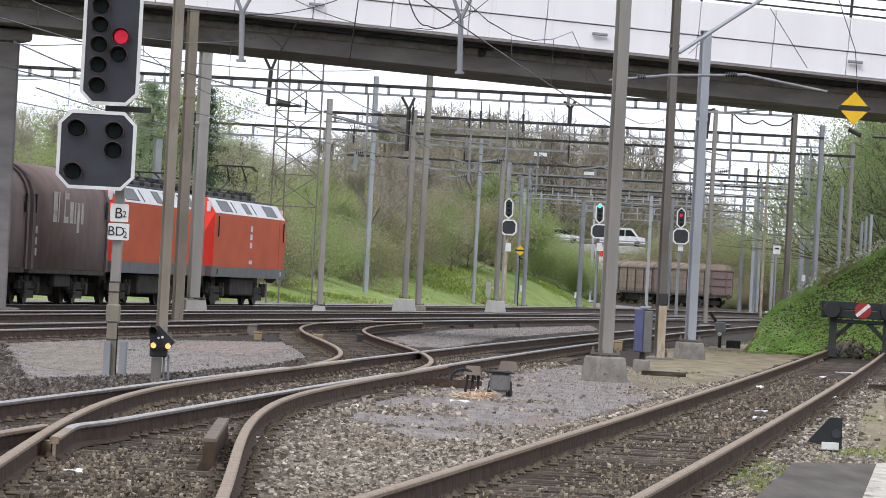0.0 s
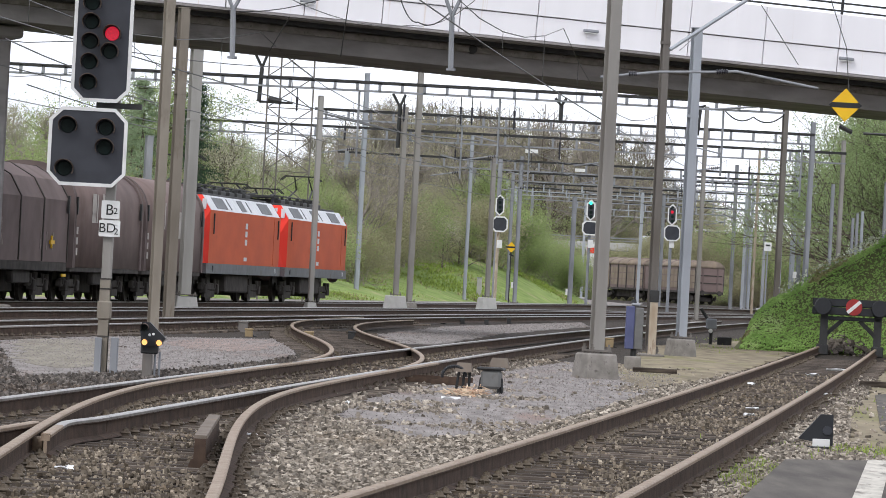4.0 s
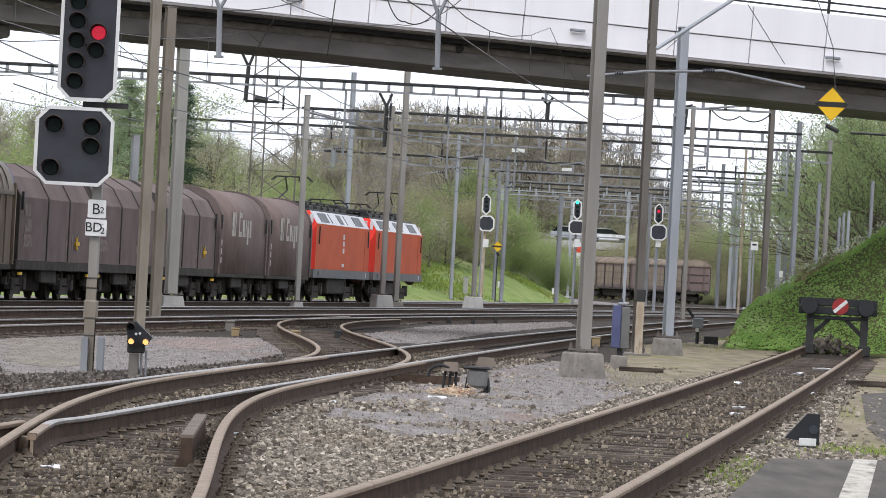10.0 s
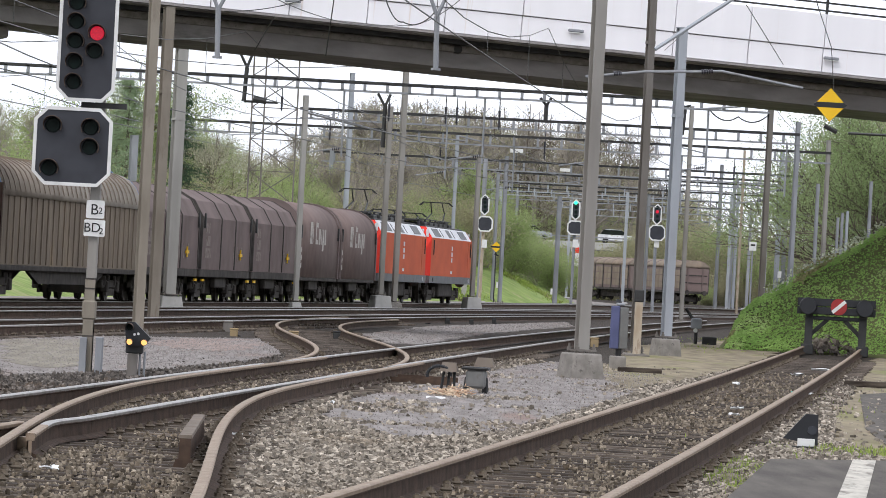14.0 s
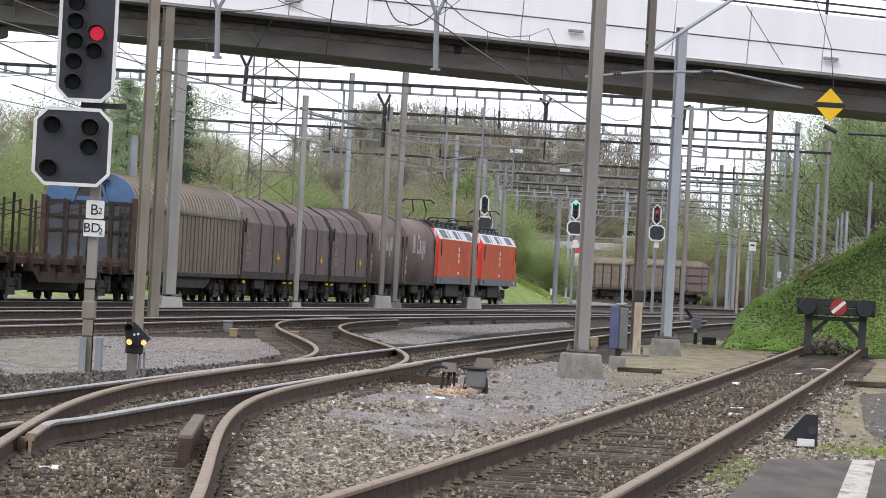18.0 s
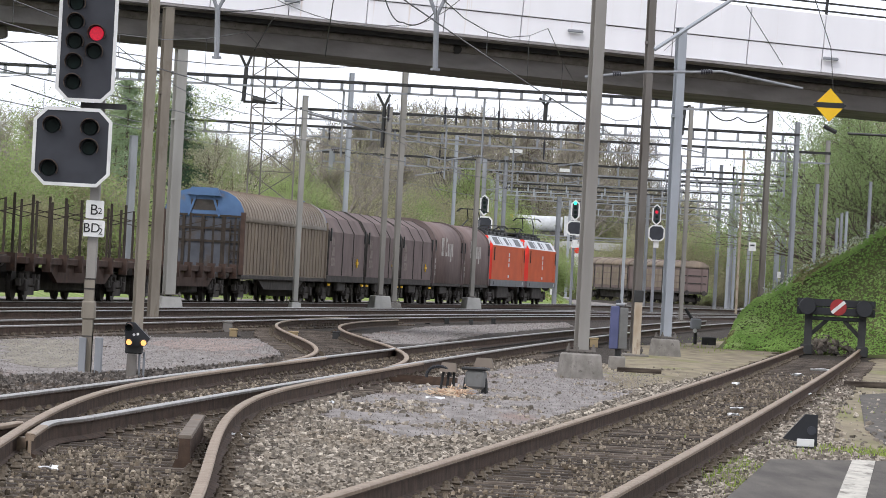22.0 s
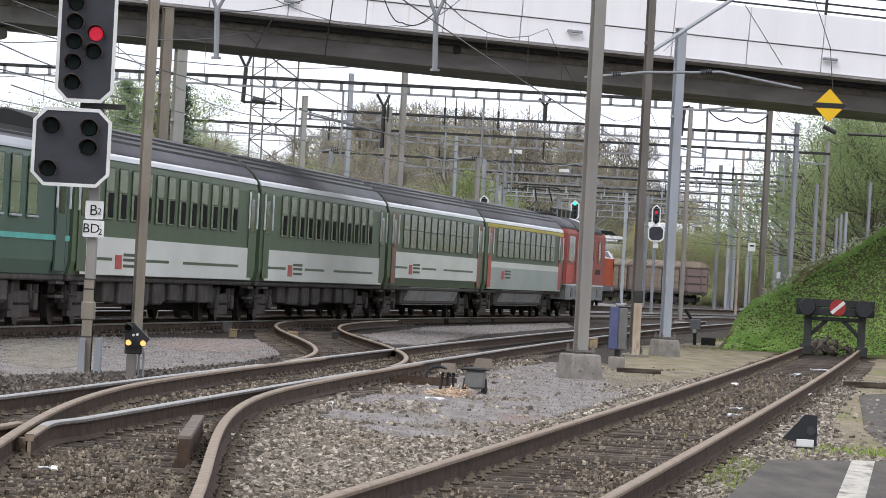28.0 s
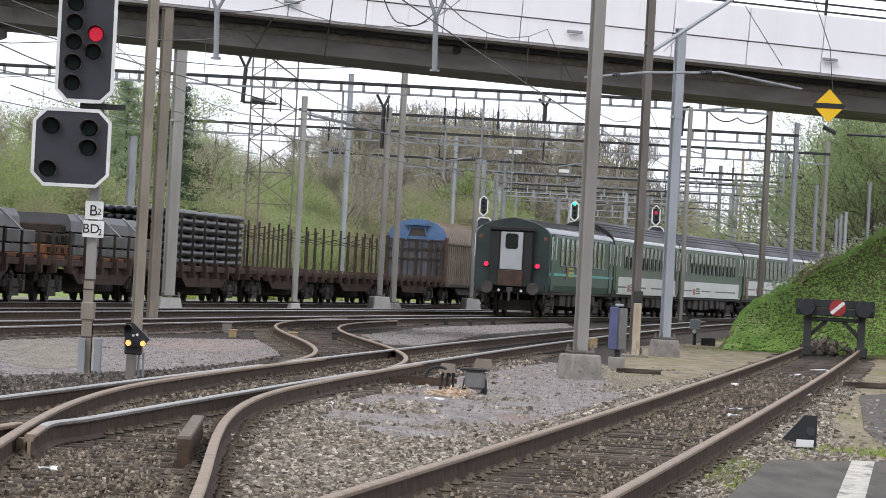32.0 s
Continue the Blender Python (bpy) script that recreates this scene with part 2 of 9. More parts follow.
LOCO_GREY = mat("grey_loco_skirt", (0.17, 0.18, 0.19), (0.12, 0.125, 0.13), 3, 0.6, 0, 0, 1, (0.10, 0.085, 0.07), 1.5, 0.55)
OLD_RED = mat("faded_red_loco_paint", (0.37, 0.088, 0.072), (0.30, 0.072, 0.06), 1.2, 0.6, 0, 0, 1, (0.27, 0.085, 0.072), 0.9, 0.58, (1, 0.4, 1), spec=0.2)
UNDER = mat("grimy_underframe", (0.098, 0.088, 0.081), (0.055, 0.050, 0.047), 3, 0.85, 0, 0, 1, (0.085, 0.066, 0.052), 2, 0.58)
WHEEL = mat("wheel_steel", (0.06, 0.05, 0.045), (0.04, 0.035, 0.03), 4, 0.6, 0.4)
TARP = mat("brown_tarpaulin", (0.262, 0.198, 0.182), (0.195, 0.145, 0.134), 1.0, 0.8, 0, 0.1, 6, (0.26, 0.215, 0.195), 0.6, 0.6, (0.3, 1, 1))
TARP_DARK = mat("dark_brown_hood", (0.212, 0.163, 0.155), (0.152, 0.117, 0.110), 1.0, 0.8, 0, 0.1, 6, (0.15, 0.12, 0.11), 0.7, 0.62, (0.4, 1, 1))
SLATTED = mat("dusty_ribbed_wall", (0.275, 0.222, 0.172), (0.19, 0.153, 0.122), 2.0, 0.8, 0, 0.1, 8, (0.33, 0.25, 0.175), 0.8, 0.58, (1, 1, 0.3))
SLAT_ROOF = mat("dusty_ribbed_roof", (0.35, 0.30, 0.25), (0.26, 0.22, 0.185), 1.5, 0.7, 0, 0.1, 8, (0.21, 0.165, 0.13), 0.8, 0.6)
BLUE_END = mat("faded_blue_paint", (0.10, 0.19, 0.36), (0.075, 0.14, 0.27), 2, 0.6, 0, 0, 1, (0.16, 0.15, 0.15), 1.2, 0.6)
WAGON_RUST = mat("rusty_wagon_steel", (0.098, 0.064, 0.052), (0.062, 0.043, 0.036), 3, 0.85, 0.0, 0.1, 20, (0.16, 0.085, 0.055), 2, 0.6)
STAKE = mat("dark_stake_steel", (0.062, 0.05, 0.041), (0.040, 0.033, 0.028), 4, 0.85, 0.0, 0, 1, (0.10, 0.06, 0.04), 3, 0.62)
PIPE = mat("black_coated_pipe", (0.022, 0.023, 0.027), (0.015, 0.016, 0.019), 3, 0.38, 0.0, spec=0.35)
PLATE = mat("grey_steel_sheet", (0.13, 0.125, 0.135), (0.10, 0.097, 0.105), 1.5, 0.45, 0.4)
TIMBER = mat("brown_timber", (0.24, 0.11, 0.055), (0.15, 0.07, 0.038), 3, 0.85, 0, 0.2, 20, None, 1, 0.5, (3, 0.4, 3))
COACH_GREEN = mat("dark_green_coach_paint", (0.078, 0.118, 0.062), (0.064, 0.098, 0.052), 1.0, 0.5, 0, 0, 1, (0.09, 0.112, 0.07), 0.8, 0.6, spec=0.3)
# brighter red that paints the light falling on the cab side
CAB_LIT_RED = mat("lit_cab_side", (0.60, 0.075, 0.06), (0.52, 0.065, 0.05), 1.2, 0.5, spec=0.2)
# dirty green, darkened further to paint shade on coach ends and doorways
COACH_END = mat("shaded_grimy_coach_end", (0.030, 0.044, 0.043), (0.020, 0.030, 0.030), 1.5, 0.7, 0, 0, 1, (0.032, 0.033, 0.030), 1.0, 0.58)
COACH_SILVER = mat("silver_green_coach_side", (0.39, 0.435, 0.41), (0.33, 0.37, 0.35), 1.2, 0.45, 0, 0, 1, (0.30, 0.325, 0.30), 0.9, 0.62, (1, 0.3, 1), spec=0.3)
SILVER_EDGE = mat("silver_grey_roof_edge", (0.40, 0.41, 0.44), (0.33, 0.34, 0.37), 1.5, 0.45, 0, 0, 1, (0.26, 0.26, 0.27), 1, 0.62, (1, 0.3, 1), spec=0.4)
FAIRING = mat("grey_belly_fairing", (0.29, 0.295, 0.30), (0.20, 0.203, 0.207), 2, 0.6, 0, 0, 1, (0.12, 0.11, 0.10), 1.2, 0.52, (1, 0.5, 1))
# pale base colour and patches paint most of the reflection in old windows
GLASS_OLD = mat("old_glass_painted_reflection", (0.16, 0.20, 0.165), (0.10, 0.13, 0.10), 2.5, 0.12, 0, 0, 1, (0.26, 0.30, 0.27), 1.6, 0.55, spec=0.5)
FAR_LEAF = mat("far_wood_leaf", (0.30, 0.285, 0.20), (0.17, 0.175, 0.115), 0.10, 0.9, 0, 0, 1, (0.36, 0.40, 0.20), 0.06, 0.56, (1, 1, 1), None, 0, 0.16)
LOUVRE = mat("dark_roof_louvre", (0.045, 0.043, 0.042), (0.03, 0.029, 0.029), 2, 0.7)
# near-black colour standing in for shade inside openings and gaps
OPENING = mat("opening_and_gap_shade", (0.008, 0.009, 0.008), None, 2, 0.9)
RUBBLE = mat("rubble", (0.24, 0.21, 0.18), (0.13, 0.11, 0.095), 8, 0.95, 0, 0.4, 30, None, 1, 0.5, (1, 1, 1), None, 0, 0.6)
COACH_OLD = mat("old_green_coach_paint", (0.050, 0.102, 0.070), (0.042, 0.085, 0.058), 1.0, 0.5, 0, 0, 1, (0.060, 0.092, 0.07), 0.8, 0.6, spec=0.3)
COACH_PALE = mat("light_grey_coach_band", (0.70, 0.71, 0.66), (0.62, 0.63, 0.58), 1.2, 0.6, 0, 0, 1, (0.50, 0.48, 0.42), 0.9, 0.64, (1, 0.3, 1), spec=0.15)
COACH_ROOF = mat("grey_coach_roof", (0.105, 0.10, 0.115), (0.08, 0.077, 0.088), 1.5, 0.6, 0, 0, 1, (0.07, 0.065, 0.07), 0.8, 0.58, (1, 0.3, 1))
ROOF_EDGE = mat("pale_roof_edge", (0.80, 0.81, 0.83), (0.72, 0.73, 0.75), 1.5, 0.6, 0, 0, 1, (0.6, 0.6, 0.6), 1, 0.68, (1, 0.3, 1), spec=0.15)
TURQ = mat("turquoise_stripe", (0.10, 0.50, 0.43), None, 2, 0.5)
YELLOW_LINE = mat("yellow_first_class_line", (0.60, 0.47, 0.04), None, 2, 0.5)
COACH_DOOR = mat("red_coach_door", (0.45, 0.07, 0.06), (0.38, 0.06, 0.05), 2, 0.5)
DOOR_BROWN = mat("brownish_red_doorway", (0.20, 0.075, 0.05), (0.15, 0.06, 0.04), 2, 0.5)
WINDOW = mat("tinted_coach_glass", (0.020, 0.025, 0.021), None, 2, 0.12, spec=0.10)
WIN_FRAME = mat("window_frame_metal", (0.090, 0.115, 0.080), (0.07, 0.09, 0.062), 3, 0.6, 0, spec=0.15)
GREY_DOOR = mat("pale_gangway_door", (0.40, 0.415, 0.43), (0.33, 0.345, 0.36), 2, 0.5, 0, 0, 1, (0.24, 0.23, 0.21), 2.2, 0.6)
RUBBER = mat("black_rubber", (0.02, 0.02, 0.022), None, 3, 0.7)
BLUE_BOX = mat("blue_cabinet_paint", (0.095, 0.105, 0.215), (0.07, 0.08, 0.165), 3, 0.6, 0, 0, 1, (0.16, 0.16, 0.19), 2.5, 0.6)
CASE_GREY = mat("weathered_grey_case", (0.17, 0.17, 0.165), (0.12, 0.12, 0.115), 4, 0.75, 0, 0.1, 30, (0.10, 0.085, 0.07), 3, 0.6)
GREY_BOX = mat("grey_cabinet_paint", (0.30, 0.31, 0.33), (0.24, 0.25, 0.27), 3, 0.6)
LETTER = mat("pale_lettering", (0.58, 0.54, 0.51), (0.42, 0.38, 0.35), 6, 0.8, 0, 0, 1, (0.20, 0.16, 0.14), 3, 0.56)
LETTER_DULL = mat("faded_lettering", (0.30, 0.255, 0.232), (0.20, 0.165, 0.15), 6, 0.85, 0, 0, 1, (0.15, 0.115, 0.10), 4, 0.5)
BLACK_TXT = mat("black_lettering", (0.02, 0.02, 0.02), None, 4, 0.6)
PAPER = mat("white_litter", (0.8, 0.8, 0.8), (0.7, 0.7, 0.7), 9, 0.8)
STRAW = mat("straw_cable_scrap", (0.66, 0.56, 0.42), (0.48, 0.30, 0.20), 9, 0.85, 0, 0, 1, None, 1, 0.5, (1, 1, 1), None, 0, 0.35)
FAR_WHITE = mat("white_vehicle_paint", (0.72, 0.73, 0.75), None, 2, 0.4)
YELLOW_BOX = mat("ochre_box", (0.36, 0.27, 0.15), (0.27, 0.2, 0.11), 4, 0.7)


def let_light_through(m, share):
    """Thin leaves pass part of the light that falls on their other side."""
    n, l = m.node_tree.nodes, m.node_tree.links
    b, o = n["Principled BSDF"], n["Material Output"]
    tr = n.new("ShaderNodeBsdfTranslucent")
    mx_ = n.new("ShaderNodeMixShader")
    mx_.inputs[0].default_value = share
    l.new(b.inputs["Base Color"].links[0].from_socket, tr.inputs["Color"])
    l.new(b.outputs["BSDF"], mx_.inputs[1])
    l.new(tr.outputs["BSDF"], mx_.inputs[2])
    l.new(mx_.outputs["Shader"], o.inputs["Surface"])


let_light_through(IVY, 0.25)
let_light_through(FAR_LEAF, 0.35)
for leaf_m in (LEAF_MID, LEAF_FRESH, LEAF_OLIVE, LEAF_DARK, LEAF_PALE, BLADE, BLOSSOM):
    let_light_through(leaf_m, 0.45)


# ---- mesh helpers ----
def part(name, bm, material, parent=None, label="", smooth=False):
    me = bpy.data.meshes.new(name)
    bm.normal_update()
    bm.to_mesh(me)
    bm.free()
    if smooth:
        for f in me.polygons:
            f.use_smooth = True
    me.materials.append(material)
    ob = new(name, me)
    if parent:
        ob.parent = parent
    if label:
        ob["label"] = label
    return ob


def thing(name, label, category, m=None, group="", kind=""):
    ob = new(name)
    tagged(ob, label, category, group, kind)
    if m is not None:
        ob.matrix_basis = m
    return ob


def box(bm, x0, x1, y0, y1, z0, z1, m=None, bev=0.0):
    vs = [bm.verts.new((x, y, z)) for z in (z0, z1) for x, y in ((x0, y0), (x1, y0), (x1, y1), (x0, y1))]
    fs = [bm.faces.new([vs[i] for i in q]) for q in ((3, 2, 1, 0), (4, 5, 6, 7), (0, 1, 5, 4), (1, 2, 6, 5), (2, 3, 7, 6), (3, 0, 4, 7))]
    if bev:
        es = {e for f in fs for e in f.edges}
        r = bmesh.ops.bevel(bm, geom=list(es), offset=bev, segments=1, affect="EDGES", profile=0.5)
        vs = list({v for f in r["faces"] for v in f.verts} | {v for v in vs if v.is_valid})
    if m is not None:
        for v in vs:
            v.co = m @ v.co
    return vs


def tube(bm, a, b, ra, rb=None, n=8, caps=True):
    a, b = Vector(a), Vector(b)
    rb = ra if rb is None else rb
    d = (b - a).normalized()
    u = d.orthogonal().normalized()
    w = d.cross(u)
    r1, r2 = [], []
    for i in range(n):
        k = u * math.cos(2 * math.pi * i / n) + w * math.sin(2 * math.pi * i / n)
        r1.append(bm.verts.new(a + k * ra))
        r2.append(bm.verts.new(b + k * rb))
    for i in range(n):
        bm.faces.new((r1[i], r1[(i + 1) % n], r2[(i + 1) % n], r2[i]))
    if caps and n > 2:
        bm.faces.new(r1[::-1])
        bm.faces.new(r2)


def loft(bm, rings, closed=True, caps=True):
    """Skin over rings of equally many points."""
    vr = [[bm.verts.new(p) for p in r] for r in rings]
    k = len(vr[0])
    for a, b in zip(vr, vr[1:]):
        for i in range(k if closed else k - 1):
            bm.faces.new((a[i], a[(i + 1) % k], b[(i + 1) % k], b[i]))
    if caps and closed:
        bm.faces.new(vr[0][::-1])
        bm.faces.new(vr[-1])
    return vr


def prism(bm, prof, y0, y1):
    """A profile of (x, z) drawn out along y."""
    loft(bm, [[(x, y0, z) for x, z in prof], [(x, y1, z) for x, z in prof]])


def sweep(bm, pts, r, n=4):
    """One unbroken tube along points."""
    pts = [Vector(q) for q in pts]
    rings = []
    for i, q in enumerate(pts):
        d = (pts[min(i + 1, len(pts) - 1)] - pts[max(i - 1, 0)]).normalized()
        u = d.cross(Vector((0.31, 0.12, 0.94))).normalized()
        w = d.cross(u)
        rings.append([tuple(q + (u * math.cos(2 * math.pi * k / n) + w * math.sin(2 * math.pi * k / n)) * r) for k in range(n)])
    loft(bm, rings)


def quick(name, fn, material, parent, label="", smooth=False):
    bm = bmesh.new()
    fn(bm)
    return part(name, bm, material, parent, label, smooth)


def bars(name, boxes, material, parent, label="", bev=0.0):
    """One part for each box."""
    first = None
    for b in boxes:
        bm = bmesh.new()
        box(bm, *b, bev=bev)
        ob = part(name, bm, material, parent, label)
        first = first or ob
    return first


def ibeam(bm, x, y, z0, z1, w, d, tf=0.018, lean=0.0, taper=1.0):
    """An upright H section, flanges facing along y."""
    a, b, c = w / 2, d / 2, tf / 2
    prof = [(-a, -b), (a, -b), (a, -b + tf), (c, -b + tf), (c, b - tf), (a, b - tf), (a, b), (-a, b), (-a, b - tf), (-c, b - tf), (-c, -b + tf), (-a, -b + tf)]
    loft(bm, [[(x + px, y + py, z0) for px, py in prof], [(x + px + lean, y + py, z1) for px, py in prof]])


def letters(name, text, size, material, parent, m, label=""):
    cu = bpy.data.curves.new(name, "FONT")
    cu.body, cu.size, cu.align_x, cu.align_y, cu.extrude = text, size, "CENTER", "CENTER", 0.003
    tmp = new("tmp_text", cu)
    dg = bpy.context.evaluated_depsgraph_get()
    me = bpy.data.meshes.new_from_object(tmp.evaluated_get(dg))
    bpy.data.objects.remove(tmp)
    me.materials.clear()
    me.materials.append(material)
    ob = new(name, me)
    ob.parent = parent
    ob.matrix_basis = m
    if label:
        ob["label"] = label
    return ob


FACE = pose(0, 0, 0, 90, 0, 0)      # turns lettering upright, facing -y


# ---- the lines of the tracks: x as a function of y ----
def line_main(y):
    """The express track's middle."""
    def f(q):
        return 1.56455820e-06 * q ** 3 - 6.03936322e-04 * q ** 2 + 1.87469847e-01 * q - 22.9152448
    z = (max(88, min(312, y)) - 200) / 100
    bend = (((0.0922 * z - 0.8588) * z - 0.6755) * z - 0.1495) * z + 0.0406
    if y < 112:
        return f(112) + 0.113 * (y - 112) + bend
    if y > 275:
        return f(275) + 0.2078 * (y - 275) + 0.0006 * (y - 275) ** 2 + bend - 0.035 * max(0, y - 312)
    return f(y) + bend


def line_freight(y):
    """The goods train's track: gently curved, straight before and after the yard."""
    def f(q):
        z = (q - 220) / 100
        return 0.00016422977 * q * q + 0.03680033 * q - 20.93992 + (((-0.8161 * z - 0.061) * z - 0.655) * z + 0.3552) * z + 0.1605
    if y < 145:
        return f(145) + (f(147) - f(145)) / 2 * (y - 145)
    if y > 315:
        return f(315) + 0.1018 * (y - 315) + 0.00108 * min(y - 315, 60) ** 2 + 0.13 * max(0, y - 375)
    return f(y)


def line_near(y):
    return 9.535e-08 * y ** 3 + 6.41788e-05 * y * y + 0.0617475 * y - 6.375735


def line_siding(y):
    return -3.91579e-05 * y * y + 0.10133208 * y - 2.89739


def line_branch(y):
    if y > 58:
        return line_near(y) + 0.080 + 0.122 * math.exp(-(y - 58) / 6.0)
    return 5.64884e-05 * y ** 3 - 6.0365479e-03 * y * y + 0.18124854 * y - 3.58852678


def line_cross(y):
    z = (y - 110) / 40
    return ((((-0.33257433 * z - 0.54537888) * z + 2.4914694) * z + 1.12186494) * z - 2.3640436) * z - 2.492232


def line_second(y):
    return line_main(y) - 4.55


GROUND = -0.22


def slab(name, pts, material, z, label, jag=0.15, seed=1, drop=0.35):
    """A patch of ground with an uneven edge."""
    rnd = random.Random(seed)
    ring = []
    for (x0, y0), (x1, y1) in zip(pts, pts[1:] + pts[:1]):
        n = max(2, int(math.hypot(x1 - x0, y1 - y0) / 0.5))
        n = min(n, 60)
        for i in range(n):
            f = i / n
            ring.append((x0 + (x1 - x0) * f + rnd.uniform(-jag, jag), y0 + (y1 - y0) * f + rnd.uniform(-jag, jag) * 4))
    bm = bmesh.new()
    vs, _, fs = geometry.delaunay_2d_cdt([Vector(q) for q in ring], [], [list(range(len(ring)))], 1, 1e-4)[:3]
    verts = [bm.verts.new((q.x, q.y, z)) for q in vs]
    for q in fs:
        f = bm.faces.new([verts[i] for i in q])
        f.normal_update()
        if f.normal.z < 0:
            f.normal_flip()
    rim = [e for e in bm.edges if len(e.link_faces) == 1]
    for e in rim:
        a, b = e.verts
        c, d = bm.verts.new((b.co.x, b.co.y, z - 0.05)), bm.verts.new((a.co.x, a.co.y, z - 0.05))
        bm.faces.new((a, b, c, d))
    return tagged(part(name, bm, material), label, "ground", kind="structure")


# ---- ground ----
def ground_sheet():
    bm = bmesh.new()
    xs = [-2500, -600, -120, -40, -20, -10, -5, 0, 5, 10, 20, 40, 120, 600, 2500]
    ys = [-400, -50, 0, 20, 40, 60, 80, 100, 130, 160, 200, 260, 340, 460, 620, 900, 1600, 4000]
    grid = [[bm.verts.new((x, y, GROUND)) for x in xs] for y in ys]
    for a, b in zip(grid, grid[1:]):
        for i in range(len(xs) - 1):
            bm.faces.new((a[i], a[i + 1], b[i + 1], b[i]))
    return tagged(part("ground", bm, BALLAST), "brown-grey ballast ground of the railway yard, darkened for shade between stones", "ground", kind="structure")


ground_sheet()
PATCHES = (
    ("gravel_area", GRAVEL, -0.205, "pale grey fine gravel between the tracks", 1, ((-8.4, 96.0), (-5.4, 106.1), (-3.6, 111.2), (-2.6, 96.4), (-3.0, 84.5), (-4.0, 73.5), (-5.35, 65.0))),
    ("gravel_area", GRAVEL, -0.204, "grey fine gravel apron beside the turnout", 2, ((-1.2, 54.6), (-0.9, 67.8), (1.0, 87.9), (2.2, 100.6), (3.0, 93.9), (3.9, 89.5), (2.7, 73.1), (1.5, 60.1), (0.6, 51.4), (-0.3, 48.4))),
    ("gravel_area", GRAVEL, -0.203, "grey fine gravel between the main lines", 3, ((-1.9, 128.6), (-0.3, 158.3), (4.9, 203.8), (4.7, 186.2), (1.1, 143.3), (-0.4, 115.2), (-1.1, 114.5))),
    ("sandy_ground", SANDY, -0.202, "dry sandy ground with thin grass beside the siding", 4, ((2.9, 93.7), (5.2, 136.1), (9.4, 167.0), (11.9, 171.9), (7.1, 116.9), (4.3, 88.5), (2.7, 76.7))),
    ("sandy_ground", SANDY, -0.201, "dry sandy ground beside the siding end", 5, ((11.2, 134.8), (13.8, 139.1), (5.2, 51.7), (4.3, 49.9), (4.2, 55.4), (5.0, 65.7))),
    ("mossy_gravel", MOSSY, -0.199, "yellowish mossy gravel beside the signal foot", 6, ((-7.6, 91.2), (-7.3, 94.4), (-6.6, 97.1), (-5.8, 88.6), (-5.15, 77.1), (-5.1, 71.6), (-5.5, 71.5), (-6.0, 73.3))),
    ("rust_dusted_gravel", PINKISH, -0.1985, "pinkish rust-dusted gravel beside the turnout", 7, ((-5.33, 97.7), (-5.09, 104.5), (-4.01, 108.6), (-3.47, 104.6), (-3.36, 96.1), (-3.88, 91.8), (-4.72, 92.3))),
)
for nm, mt, z, lb, sd, pts in PATCHES:
    slab(nm, list(pts), mt, z, lb, 0.2 if sd == 6 else 0.12, sd)


def bank(name, label, line, rows, y0, y1, step, material, rough, height=None):
    """A long bank beside a track: rows of (sideways offset, height)."""
    bm = bmesh.new()
    grid = []
    y = y0
    while y <= y1:
        r = []
        for u, z in rows:
            k = noise.noise(Vector((u * 0.13, y * 0.06, 3.7)))
            if height:
                z = height(u, y)
            r.append(bm.verts.new((line(y) + u + k * rough, y, z + (k * rough * 0.35 if z > 0 else 0))))
        grid.append(r)
        y += step
    for a, b in zip(grid, grid[1:]):
        for i in range(len(rows) - 1):
            bm.faces.new((a[i], b[i], b[i + 1], a[i + 1]))
    bmesh.ops.recalc_face_normals(bm, faces=bm.faces[:])
    return tagged(part(name, bm, material, smooth=True), label, "ground", kind="structure")


BANK_ROWS = ((-6.6, -0.3), (-7.4, -0.1), (-10, 0.45), (-14, 1.3), (-20, 2.3), (-30, 3.0), (-48, 4.0), (-80, 5.0), (-140, 6.0))
def line_bank(y):
    """The foot line of the grass bank; it leaves the track towards the end of the yard."""
    if y < 372:
        return line_freight(y)
    return line_freight(372) + 0.03 * min(y - 372, 60) - 0.04 * max(0, y - 432)


STEEP_ROWS = ((-6.6, -0.3), (-7.4, 0.0), (-10, 1.35), (-14, 2.9), (-20, 3.3), (-30, 3.6), (-48, 4.2), (-80, 5.0), (-140, 6.0))


def bank_height(u, y):
    """The grass bank is steeper where the far track curves away."""
    us = [-r[0] for r in BANK_ROWS]
    f = max(0.0, min(1.0, (y - 300) / 40)) * max(0.0, min(1.0, (470 - y) / 60))
    low, high = np.interp(-u, us, [r[1] for r in BANK_ROWS]), np.interp(-u, us, [r[1] for r in STEEP_ROWS])
    return float(low + (high - low) * f)



bank("gravel_path", "pale grey gravel path along the far track", line_bank, ((-2.0, -0.40), (-2.2, -0.19), (-4.5, -0.17), (-6.9, -0.19)), 60, 560, 6, GRAVEL, 0.12)
bank("grass_bank", "fresh green grass bank beside the far track", line_bank, BANK_ROWS, 60, 760, 6, GRASS, 1.1, bank_height)


